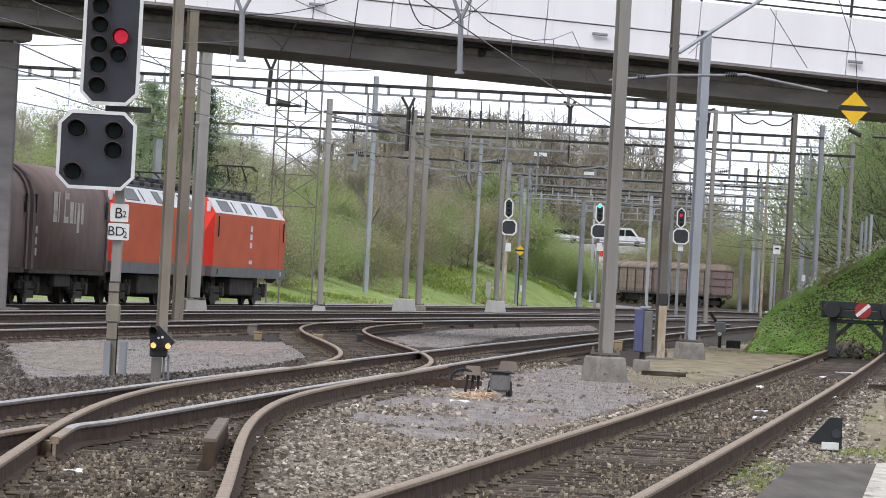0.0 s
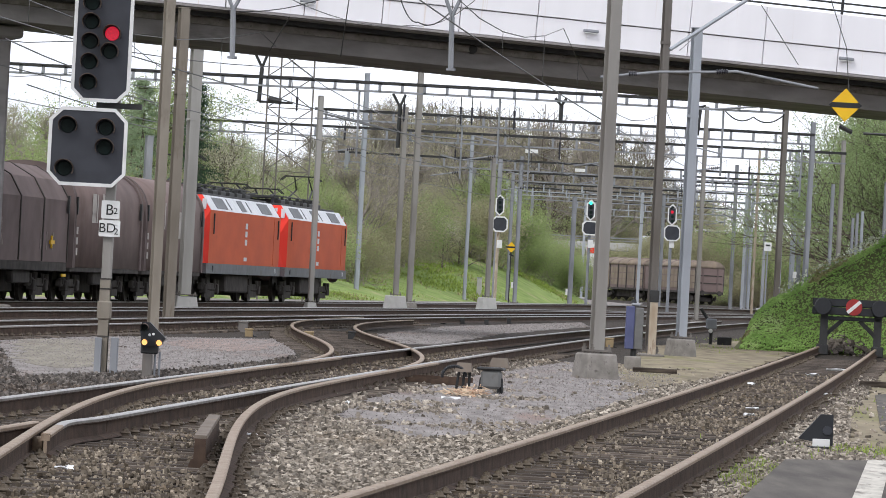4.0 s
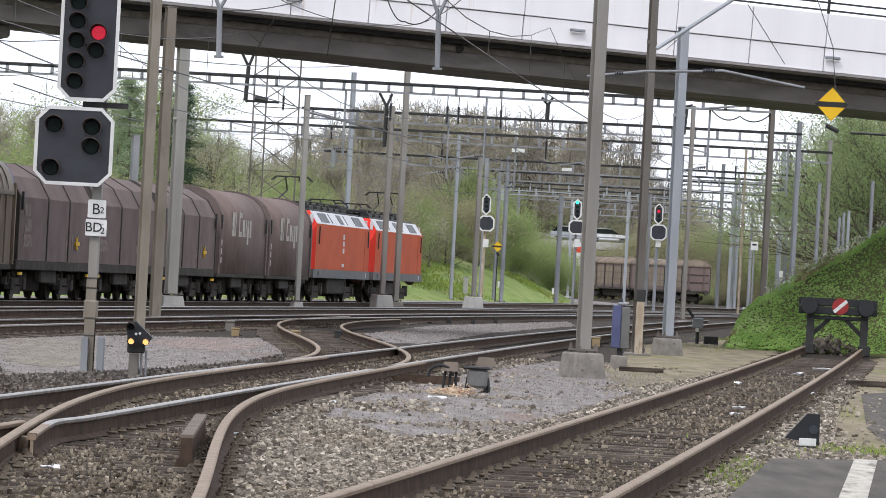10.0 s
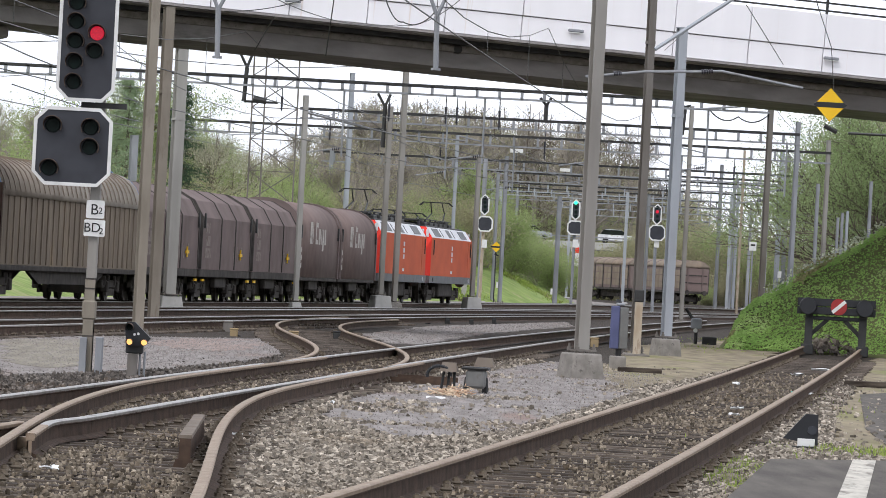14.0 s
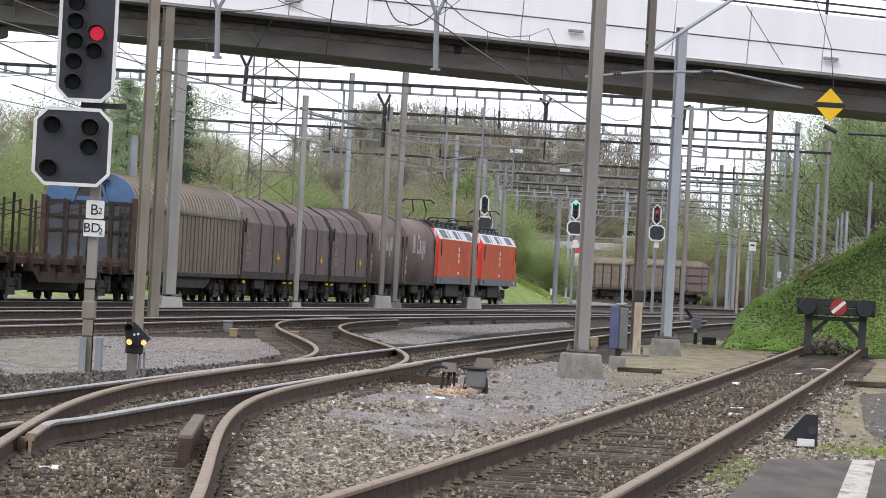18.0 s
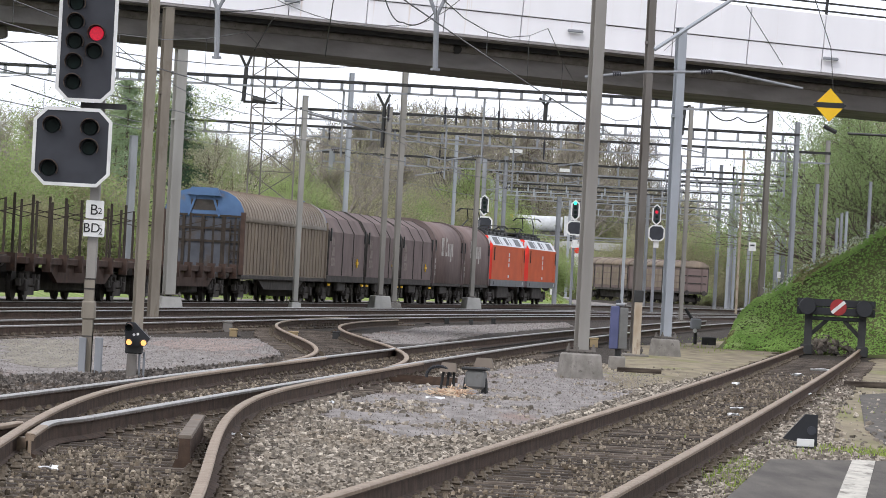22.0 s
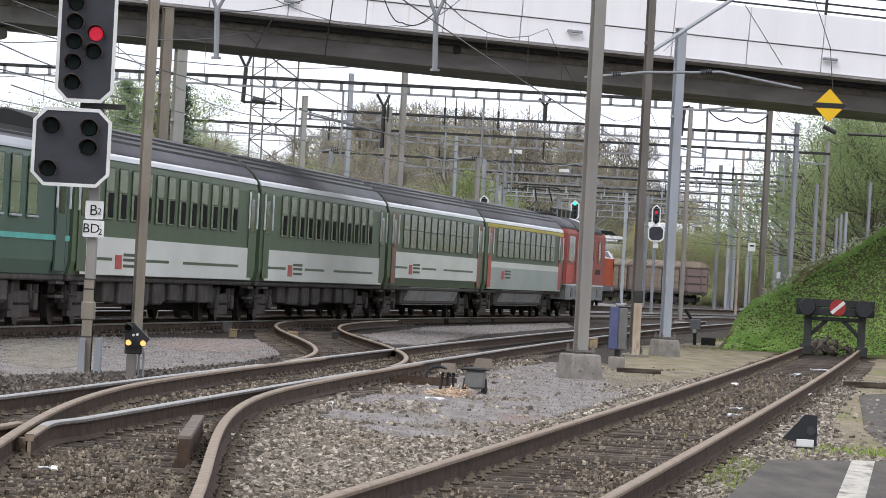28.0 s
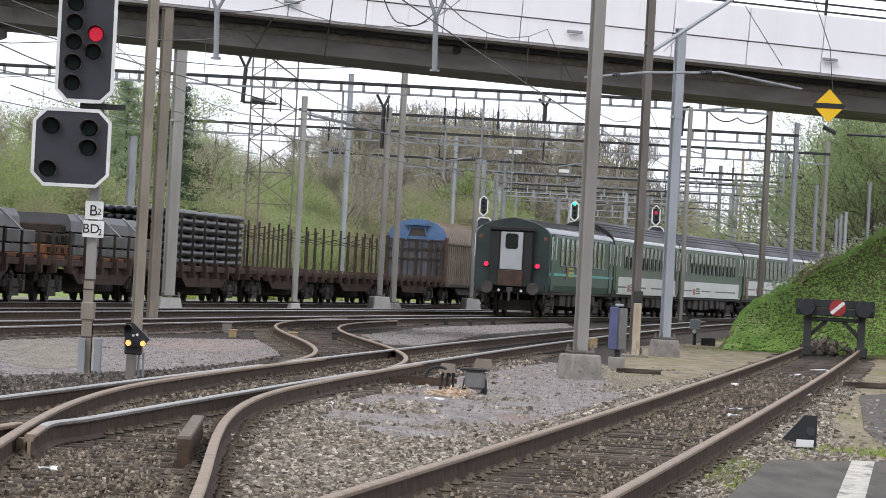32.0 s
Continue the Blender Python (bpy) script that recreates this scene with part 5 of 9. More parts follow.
def arch(w, z0, zs, zt, n=12, power=2.2):
    """Profile with upright sides and a round top, from right foot to left foot."""
    pts = [(w, z0), (w, zs)]
    for i in range(1, n):
        a = math.pi * i / n
        c, s = math.cos(a), math.sin(a)
        pts.append((w * math.copysign(abs(c) ** (2 / power), c), zs + (zt - zs) * abs(s) ** (2 / power)))
    return pts + [(-w, zs), (-w, z0)]


def hood_wagon(round_top, m=None, lettered=False, bows=()):
    label = "brown goods wagon with a rounded tarpaulin hood" if round_top else "dark brown goods wagon with angular folding hoods"
    v = thing("hooded_wagon", label, "goods wagon", m, "freight train")
    L = 11.5
    h = L / 2
    w = 1.45
    if round_top:
        prof = arch(w, 1.0, 2.70, 3.92, 14, 2.3)
        prof2 = arch(w + 0.05, 0.98, 2.72, 3.98, 14, 2.3)
        main, rib, cuts = TARP, TARP_DARK, (-h, -h + 0.12, h - 0.12)
    else:
        prof = [(w, 1.12), (w, 2.86), (w - 0.32, 3.42), (0.45, 3.80), (-0.45, 3.80), (-w + 0.32, 3.42), (-w, 2.86), (-w, 1.12)]
        prof2 = [(x * 1.02, z + 0.02) for x, z in prof]
        main, rib, cuts = TARP_DARK, UNDER, (-h, -h * 0.25, h * 0.33, h - 0.12)
    cuts = tuple(cuts) + tuple(bows)
    quick("hood", lambda bm: prism(bm, prof, -h + 0.05, h - 0.05), main, v, "", round_top)
    for y in cuts:
        quick("hood_bow", lambda bm: prism(bm, prof2, y, y + (0.26 if round_top else 0.10)), rib, v, "dark hood bow", False)
    bars("side_sill", [(-w, w, -h, h, 0.86, 0.998 if round_top else 1.118)], UNDER, v, "", 0.02)
    for s in (-1, 1):
        rows = []
        if round_top and lettered:
            for i, (a, b, z, q) in enumerate(((1.5, 2.1, 2.30, 1.05), (2.25, 2.4, 2.30, 1.05), (3.1, 3.3, 2.30, 1.1), (3.3, 3.8, 2.30, 0.22), (3.3, 3.8, 2.96, 0.22), (4.0, 4.5, 2.30, 0.75), (4.7, 4.9, 2.30, 0.75), (5.1, 5.5, 2.05, 1.05), (5.7, 6.1, 2.30, 0.75))):
                rows.append((s * (w + 0.003), s * (w + 0.012), a - 4.2, b - 4.2, z, z + q * 0.8))
            rows += [(s * (w + 0.003), s * (w + 0.012), -5.1, -4.85, 1.35 + 0.3 * i, 1.55 + 0.3 * i) for i in range(3)]
        else:
            rows += [(s * (w + 0.003), s * (w + 0.012), -4.9 + 0.12 * (i % 2), -3.6 - 0.2 * (i % 3), 1.5 + 0.42 * i, 1.84 + 0.42 * i) for i in range(3)]
            rows += [(s * (w + 0.003), s * (w + 0.012), 1.6 + 0.9 * i, 1.75 + 0.9 * i, 1.45, 1.95) for i in range(3)]
        bars("lettering_panel", rows, LETTER if lettered else LETTER_DULL, v, "worn pale lettering panels")
        if not round_top:
            bars("yellow_handle", [(s * (w + 0.02), s * (w + 0.06), 2.9, 3.5, 1.62, 1.72), (s * (w + 0.02), s * (w + 0.06), 3.1, 3.2, 1.5, 1.85)], YELLOW, v, "yellow lever")
            bars("step_board", [(s * (w + 0.0), s * (w + 0.05), k * (h - 0.5) - 0.25, k * (h - 0.5) + 0.25, 0.72, 0.80) for k in (-1, 1)], YELLOW, v, "yellow step")
        bars("hood_latch", [(s * (w + 0.02), s * (w + 0.08), k * (h - 0.35) - 0.07, k * (h - 0.35) + 0.07, 2.5, 3.0) for k in (-1, 1)], DARK_STEEL, v)
    bars("brake_gear", [(-0.6, 0.6, -h + 3.3, h - 3.3, 0.25, 0.9), (-1.3, -1.1, -1.2, 1.2, 0.5, 0.95), (1.1, 1.3, -1.2, 1.2, 0.5, 0.95)], UNDER, v, "", 0.04)
    for y in (-h + 2.1, h - 2.1):
        bogie(v, y, 1.8, 0.46)
    for k in (-1, 1):
        buffers(v, k * h, k)
    return v


def slide_wagon(m=None):
    v = thing("sliding_wall_wagon", "long dusty sliding-wall goods wagon with a blue end", "goods wagon", m, "freight train")
    L, w = 22.6, 1.42
    h = L / 2
    quick("side_wall", lambda bm: box(bm, -w, w, -h + 0.15, h - 0.15, 1.0, 2.92), SLATTED, v, "ribbed brown walls")
    n = 26
    for i in range(n):
        y = -h + 0.3 + i * (L - 0.6) / n
        bars("wall_rib", [(-w - 0.035, -w + 0.005, y, y + 0.16, 1.04, 2.90), (w - 0.005, w + 0.035, y, y + 0.16, 1.04, 2.90)], SLATTED, v)
    roof = [(w + 0.06, 2.88), (w + 0.04, 3.04)] + [(w * math.copysign(abs(math.cos(a)) ** 0.8, math.cos(a)), 3.02 + 0.98 * math.sin(a) ** 0.85) for a in [math.pi * k / 12 for k in range(1, 12)]] + [(-w - 0.04, 3.04), (-w - 0.06, 2.88)]
    quick("roof", lambda bm: prism(bm, roof, -h + 0.1, h - 0.1), SLAT_ROOF, v, "rounded dusty roof", True)
    rib = [(x * 1.02, z + 0.02) for x, z in roof[1:-1]]
    for i in range(30):
        y = -h + 0.4 + i * (L - 0.8) / 30
        quick("roof_rib", lambda bm: prism(bm, rib + [(x, z - 0.06) for x, z in reversed(rib)], y, y + 0.07), SLATTED, v)
    for k in (-1, 1):
        def endw(bm, k=k):
            prism(bm, [(w, 2.97)] + roof[1:-1] + [(-w, 2.97)], k * h - k * 0.10, k * h)
            bmesh.ops.recalc_face_normals(bm, faces=bm.faces[:])
        e = quick("end_wall", endw, BLUE_END, v, "faded blue end wall")
        bars("lower_end_wall", [(-w, w, min(k * h, k * h - k * 0.10), max(k * h, k * h - k * 0.10), 1.0, 2.965)], END_GREY, v, "blue-grey lower end wall")
        quick("end_canopy", lambda bm: loft(bm, [[(-0.60, k * h + k * q, 3.74), (0.60, k * h + k * q, 3.74), (0.46, k * h + k * q, 4.02), (-0.46, k * h + k * q, 4.02)] for q in (0.002, 0.22)]), BLUE_END, v, "blue projecting canopy")
        bars("end_opening", [(-0.48, 0.48, min(k * h + k * 0.002, k * h + k * 0.012), max(k * h + k * 0.002, k * h + k * 0.012), 3.22, 3.60)], UNDER, v, "dark opening")
        quick("roof_brace", lambda bm: [tube(bm, (sx * 0.55, k * h + k * 0.03, 3.02), (sx * 0.30, k * h + k * 0.03, 3.74), 0.05, n=4) for sx in (-1, 1)], BLUE_END, e)
        bars("end_brace", [(-1.35, 1.35, k * h + k * 0.002, k * h + k * 0.05, z, z + 0.08) for z in (2.1, 2.55, 3.0)] +
             [(x - 0.05, x + 0.05, k * h + k * 0.002, k * h + k * 0.06, 1.25, 3.0) for x in (-0.7, 0.0, 0.7)], STAKE, v)
        bars("end_ladder", [(0.95 + q, 1.0 + q, min(k * h + k * 0.062, k * h + k * 0.10), max(k * h + k * 0.062, k * h + k * 0.10), 1.0, 2.9) for q in (0.0, 0.32)] + [(1.0, 1.27, min(k * h + k * 0.062, k * h + k * 0.10), max(k * h + k * 0.062, k * h + k * 0.10), 1.2 + 0.3 * q, 1.24 + 0.3 * q) for q in range(6)], STAKE, v, "dark end ladder")
        bars("corner_post", [(s * w - 0.08, s * w + 0.08, k * h - 0.12, k * h + 0.02, 1.0, 3.2) for s in (-1, 1)], WAGON_RUST if k < 0 else SLATTED, v, "rusty corner post")
        buffers(v, k * h, k)
    bars("side_sill", [(-w - 0.02, w + 0.02, -h, h, 0.85, 0.998)], UNDER, v, "", 0.02)
    quick("belly_truss", lambda bm: [loft(bm, [[(s * 1.25 - 0.05, y0, z0), (s * 1.25 + 0.05, y0, z0), (s * 1.25 + 0.05, y0, 0.85), (s * 1.25 - 0.05, y0, 0.85)] for y0, z0 in ((-6, 0.82), (-4.5, 0.5), (4.5, 0.5), (6, 0.82))]) for s in (-1, 1)], UNDER, v)
    for y in (-h + 2.6, h - 2.6):
        bogie(v, y, 1.8, 0.46)
    return v


def stake_wagon(load="", m=None):
    label = {"": "empty flat wagon with tall dark stakes", "pipes": "stake wagon stacked with black pipes", "sheets": "stake wagon loaded with grey steel sheets and timber"}[load]
    v = thing("stake_wagon", label, "goods wagon", m, "freight train")
    L, w = 19.3, 1.38
    h = L / 2
    bars("deck", [(-w, w, -h, h, 1.05, 1.25)], WAGON_RUST, v, "rusty wagon deck", 0.02)
    for s in (-1, 1):
        quick("side_truss", lambda bm: loft(bm, [[(s * 1.2 - 0.06, y0, z0), (s * 1.2 + 0.06, y0, z0), (s * 1.2 + 0.06, y0, 1.05), (s * 1.2 - 0.06, y0, 1.05)] for y0, z0 in ((-5.5, 1.0), (-4, 0.55), (4, 0.55), (5.5, 1.0))]), WAGON_RUST, v, "rusty side truss")
    n = 8
    for i in range(n):
        y = -h + 0.7 + i * (L - 1.4) / (n - 1)
        for s in (-1, 1):
            st = bars("stake", [(s * w - 0.035, s * w + 0.035, y - 0.035, y + 0.035, 0.95, 2.08 if load == "sheets" else 2.98)], STAKE, v)
            bars("stake_pocket", [(s * w - 0.12, s * w + 0.12, y - 0.12, y + 0.12, 0.85, 1.35)], WAGON_RUST, st)
        if not load and i % 2 == 0:
            quick("lashing_chain", lambda bm: (tube(bm, (-w, y, 2.7), (0, y + 0.7, 2.4), 0.02, n=4), tube(bm, (0, y + 0.7, 2.4), (w, y + 1.2, 2.8), 0.02, n=4)), STAKE, v)
    if load == "pipes":
        step = (L - 1.4) / 7
        sockets = [(-h + 0.6 + step * q / 4, (0.088, 0.110, 0.129, 0.126)[q % 4]) for q in range(29)]
        for j in range(7):
            for i in range(9):
                x = -1.12 + i * 0.28
                quick("pipe", lambda bm: loft(bm, [[(x + r * math.cos(math.pi * c / 6), y, 1.39 + j * 0.265 + r * math.sin(math.pi * c / 6)) for c in range(12)] for y, r in sockets]), PIPE, v, "", True)
        for y in (-5.5, -3.2, -0.9, 1.4, 3.7, 6.0, 8.0):
            bars("spacer_batten", [(-w, w, y - 0.05, y + 0.05, 1.515 + j * 0.265, 1.53 + j * 0.265) for j in range(6)], STAKE, v)
    if load == "sheets":
        for k, (b0, b1) in enumerate(((-h + 0.3, -5.2), (-5.1, -0.2), (-0.1, 4.6), (4.7, h - 0.4))):
            bars("base_board", [(-1.28, 1.28, b0, b1, 1.255, 1.36 + 0.02 * (k % 2))], TIMBER, v, "rusty brown lower stack", 0.02)
            if k:
                bars("steel_sheet", [(-1.24, 1.24, b0 + 0.1, b1 - 0.1, 1.39, 1.62)], PLATE, v, "grey steel sheet stack", 0.015)
                bars("steel_sheet", [(-1.24, 1.24, b0 + 0.1 + 0.2 * (k % 2), b1 - 0.15, 1.67, 2.02)], PLATE, v, "grey steel sheet stack", 0.015)
                bars("spacer_batten", [(-1.25, 1.25, q, q + 0.5, 1.622, 1.669) for q in (b0 + 0.8, b1 - 1.3)], STAKE, v)
        quick("steel_sheet", lambda bm: prism(bm, [(1.15, 2.07), (1.12, 2.38), (1.0, 2.58), (-1.0, 2.58), (-1.12, 2.38), (-1.15, 2.07)], -5.0, h - 2.4), PLATE, v, "wrapped grey sheet stack")
        bars("spacer_batten", [(-1.1, 1.1, q, q + 0.12, 2.022, 2.069) for q in (-4.5, -1.5, 1.5, 4.5, 7.0)], STAKE, v)
        for i in range(4):
            for q, (za, zb) in enumerate(((1.38, 1.66), (1.68, 1.98), (2.0, 2.26))):
                if q == 2 and i != 2:
                    continue
                y0 = -h + 0.5 + i * 1.08
                bars("timber_block", [(-1.2, 1.2, y0 + 0.05 * q, y0 + 0.86, za, zb)], TIMBER if q < 1 else STAKE, v, "strapped block of short timber", 0.03)
                # flat dark patches paint the shaded gaps; the block itself is solid
                bars("gap_shade", [(s * 1.19, s * 1.21, y0 + 0.18 + 0.32 * c, y0 + 0.38 + 0.32 * c, za + 0.06, zb - 0.07) for c in range(2) for s in (-1, 1)], OPENING, v)
        for y in (-3.6, 0.6, 4.8):
            quick("lashing_strap", lambda bm: tube(bm, (1.0, y, 2.6), (1.40, y + 1.6, 2.0), 0.025, n=4), FAR_WHITE, v)
    bars("brake_gear", [(-0.6, 0.6, -h + 3.7, h - 3.7, 0.3, 0.95)], UNDER, v, "", 0.04)
    for y in (-h + 2.4, h - 2.4):
        bogie(v, y, 1.8, 0.46)
    for k in (-1, 1):
        buffers(v, k * h, k)
    return v


def coach_profile(w=1.42, z0=0.98, zt=4.02):
    k = (zt - 3.05) / 0.97
    side = [(0.0, 3.05), (0.025, 3.18), (0.075, 3.32), (0.16, 3.45), (0.28, 3.57), (0.45, 3.69), (0.66, 3.80), (0.92, 3.90), (1.17, 3.97), (1.30, 4.005)]
    right = [(w - a, 3.05 + (z - 3.05) * k) for a, z in side]
    return [(w - 0.06, z0), (w, z0 + 0.25)] + right + [(0, zt)] + [(-x, z) for x, z in reversed(right)] + [(-w, z0 + 0.25), (-w + 0.06, z0)]


def window_mesh(wd, ht, key, frame_w=0.04, glass=None):
    if key not in WHEEL_MESH:
        bm = bmesh.new()
        box(bm, 0.0, 0.012, -wd / 2, wd / 2, 0, ht)
        g = part("window", bm, glass or WINDOW)
        bm = bmesh.new()
        f = frame_w
        for a in ((-wd / 2 - f, wd / 2 + f, -f, 0), (-wd / 2 - f, wd / 2 + f, ht, ht + f), (-wd / 2 - f, -wd / 2, 0, ht), (wd / 2, wd / 2 + f, 0, ht), (-wd / 2, wd / 2, ht * 0.52, ht * 0.52 + 0.025)):
            box(bm, 0.0, 0.016, *a)
        fr = part("window_frame", bm, WIN_FRAME)
        WHEEL_MESH[key] = (g.data, fr.data)
        bpy.data.objects.remove(g)
        bpy.data.objects.remove(fr)
    return WHEEL_MESH[key]


GLASS_FOUR = mat("dark_green_coach_glass", (0.062, 0.078, 0.055), (0.045, 0.058, 0.04), 1.5, 0.2, spec=0.3)
# the green reflection in these windows is put into the base colour
GLASS_GREEN = mat("green_glass_painted_reflection", (0.115, 0.145, 0.095), (0.085, 0.11, 0.07), 1.5, 0.25, spec=0.35)


def lower_pane_mesh():
    bm = bmesh.new()
    # dark pane on the glass paints the shade of an open lower window
    box(bm, 0.013, 0.018, -0.20, 0.40, 0.02, 0.50)
    ob = part("lower_pane", bm, OPENING)
    me = ob.data
    bpy.data.objects.remove(ob)
    return me


LOWER_PANE = lower_pane_mesh()


def sill_mesh():
    bm = bmesh.new()
    box(bm, 0.0, 0.05, -0.50, 0.50, -0.07, -0.03, bev=0.008)
    ob = part("window_sill", bm, SILVER_EDGE)
    me = ob.data
    bpy.data.objects.remove(ob)
    return me


SILL_MESH = sill_mesh()


def coach(kind, L, m=None):
    label = {"old": "old dark green passenger coach with a turquoise stripe", "green": "dark green passenger coach with a light grey band",
             "four": "green and light grey express coach with red doors", "first": "first class express coach with a yellow line"}[kind]
    v = thing("passenger_coach", label, "passenger coach", m, "express train")
    h, w = L / 2 - 0.35, 1.42
    top = 3.72 if kind == "old" else 4.06
    up = lambda z: 3.05 + (z - 3.05) * (top - 3.05) / 0.97
    prof = coach_profile(w, 0.98, top)
    four = kind in ("four", "first")
    body = COACH_OLD if kind == "old" else COACH_GREEN
    quick("body", lambda bm: prism(bm, [(x * 0.994, z if z < 3.1 else z - 0.02) for x, z in prof], -h, h), body, v)
    roofp = [q for q in prof if q[1] > up(3.40)]
    quick("roof", lambda bm: prism(bm, [(w - 0.07, up(3.30))] + roofp + [(-w + 0.07, up(3.30))], -h + 0.06, h - 0.06), COACH_ROOF, v, "grey ribbed roof", True)
    for s in (-1, 1):
        def edge(bm, s=s):
            loft(bm, [[(s * (w - 0.09), y, up(3.24)), (s * (w - 0.03), y, up(3.24)), (s * (w - 0.055), y, up(3.32)), (s * (w - 0.14), y, up(3.45 if kind == "old" else 3.39)), (s * (w - 0.21), y, up(3.52 if kind == "old" else 3.43)), (s * (w - 0.28), y, up(3.50 if kind == "old" else 3.42))] for y in (-h + 0.04, h - 0.04)])
            bmesh.ops.recalc_face_normals(bm, faces=bm.faces[:])
        quick("roof_edge", edge, SILVER_EDGE if kind == "old" else ROOF_EDGE, v, "silver roof edge" if kind == "old" else "pale roof edge")
        for z, x in ((up(3.61), 0.35), (up(3.735), 0.55), (up(3.85), 0.80)):
            bars("roof_seam", [(s * (w - x) - 0.012, s * (w - x) + 0.012, -h + 0.1, h - 0.1, z, z + 0.05)], DARK_STEEL, v)
    lo, hi = {"green": (1.0, 1.74), "first": (1.74, 1.94)}.get(kind, (1.22, 1.98))
    for s in (-1, 1):
        X0, X1 = s * (w + 0.003), s * (w + 0.012)
        if kind == "old":
            bars("stripe", [(X0, X1, -h + 0.02, h - 0.02, 1.60, 1.70)], TURQ, v, "turquoise stripe")
            bars("lettering", [(X0, s * (w + 0.02), -5.15, -3.4, z, z + 0.07) for z in (1.58, 1.72, 1.86)], YELLOW_LINE, v, "small yellow lettering")
            bars("emblem", [(X0, s * (w + 0.022), -5.9, -5.3, 1.50, 2.0)], DOOR_BROWN, v, "red emblem")
        else:
            bars("band", [(X0, X1, -h + 0.9, h - 0.9, lo, hi)], COACH_PALE, v, "light grey lower band")
            ln = 1.28 if kind == "green" else 1.5
            if kind == "first":
                bars("silver_side", [(s * (w - 0.02), X1, -h + 0.9, h - 0.9, 1.0, 1.738)], COACH_SILVER, v, "silver-green lower side")
            else:
                bars("band_line", [(X1, s * (w + 0.016), -h + 1.0, -h + 4.6, ln, ln + 0.06), (X1, s * (w + 0.016), -h + 8.2, -h + 12, ln, ln + 0.06), (X1, s * (w + 0.016), -h + 14, h - 3, ln, ln + 0.06)], COACH_GREEN, v)
            bars("emblem", [(X1, s * (w + 0.02), -h + 5.0, -h + 5.8, ln - 0.16, ln + 0.12)], COACH_DOOR, v, "small red emblem")
            bars("lettering", [(X1, s * (w + 0.018), -h + 6.0, -h + 7.7, z, z + 0.06) for z in (ln - 0.12, ln, ln + 0.1)], WIN_FRAME, v, "grey lettering")
        if kind == "first":
            bars("class_line", [(s * (w - 0.03), s * (w + 0.008), -h + 0.3, h - 0.3, 3.10, 3.22)], YELLOW_LINE, v, "yellow first class line")
        n = 11 if four else (12 if kind == "green" else 10)
        wd, ht, wz = (1.38, 0.98, 2.12) if four else ((0.98, 0.98, 2.10) if kind == "green" else (0.92, 1.0, 2.05))
        gm, fm = window_mesh(wd, ht, (wd, ht), 0.025, GLASS_GREEN if kind == "green" else (GLASS_OLD if kind == "old" else GLASS_FOUR))
        inset = 3.2
        for i in range(n):
            y = -h + inset + (i + 0.5) * (2 * h - 2 * inset) / n
            g = new("window", gm)
            g.parent = v
            g.matrix_basis = pose(s * (w + 0.002), y, wz, 0, 0, 0 if s > 0 else 180)
            f = new("window_frame", fm)
            f.parent = g
            if kind == "old":
                sl = new("window_sill", SILL_MESH)
                sl.parent = g
            if kind == "green":
                lp = new("lower_pane", LOWER_PANE)
                lp.parent = g
        for k in (-1, 1):
            yd = k * (h - (1.25 if four else 1.0))
            dm = (COACH_DOOR if kind == "first" else DOOR_BROWN) if four else body
            if kind == "old":
                # no real recess: a dark strip paints the shade around the door
                bars("doorway", [(s * (w + 0.001), s * (w + 0.006), yd - 0.62, yd + 0.62, 1.02, 3.14)], COACH_END, v, "flat doorway strip, coloured dark as a recess's shade")
            d = bars("door", [(s * (w + 0.002), s * (w + 0.015), yd - 0.5, yd + 0.5, 1.05, 3.1)], dm, v, "red plug door" if four else "green door")
            bars("door_window", [(s * (w + 0.016), s * (w + 0.022), yd - 0.28, yd + 0.28, 2.1, 2.9)], WINDOW, d)
            bars("handrail", [(s * (w + 0.03), s * (w + 0.06), yd - 0.72, yd - 0.66, 2.2, 3.05), (s * (w + 0.03), s * (w + 0.06), yd + 0.66, yd + 0.72, 2.2, 3.05)], ROOF_EDGE, v, "bright handrail")
            bars("step", [(s * (w - 0.1), s * (w + 0.05), yd - 0.45, yd + 0.45, z, z + 0.05) for z in (0.55, 0.8)], UNDER, v)
    for k in (-1, 1):
        quick("end_gable", lambda bm: prism(bm, [(x * 0.975, z - 0.03) for x, z in prof if z > 2.9], min(k * h, k * (h + 0.011)), max(k * h, k * (h + 0.011))), RUBBER, v, "black end gable")
        g = quick("gangway", lambda bm: box(bm, -0.62, 0.62, k * h, k * (h + 0.33), 1.1, 3.20, bev=0.03), RUBBER, v, "black rubber gangway")
        buffers(v, k * h, k)
        for s in (-1.0, 1.0):
            quick("end_marker", lambda bm: tube(bm, (s * 1.22, k * h, 2.98), (s * 1.22, k * (h + 0.05), 2.98), 0.06, n=10), DOOR_BROWN, v)
    bars("underframe", [(-1.2, 1.2, -h + 5.2, h - 5.2, 0.45, 0.975), (-1.35, 1.35, -h, h, 0.86, 0.978)], UNDER, v, "", 0.03)
    if four:
        quick("belly_fairing", lambda bm: prism(bm, [(1.36, 0.97), (1.15, 0.42), (-1.15, 0.42), (-1.36, 0.97)], -h + 6, h - 6), FAIRING, v, "grey underfloor fairing")
    else:
        rb = random.Random(int(L * 10))
        for y in (-5.5, -3.2, -1.0, 1.2, 3.5, 5.6):
            hh = rb.uniform(0.35, 0.6)
            bars("equipment_box", [(1.0, 1.3, y - rb.uniform(0.4, 0.9), y + rb.uniform(0.4, 0.9), 0.95 - hh, 0.86), (-1.3, -1.0, y - 0.7, y + 0.7, 0.95 - hh, 0.86)], UNDER, v, "", 0.03)
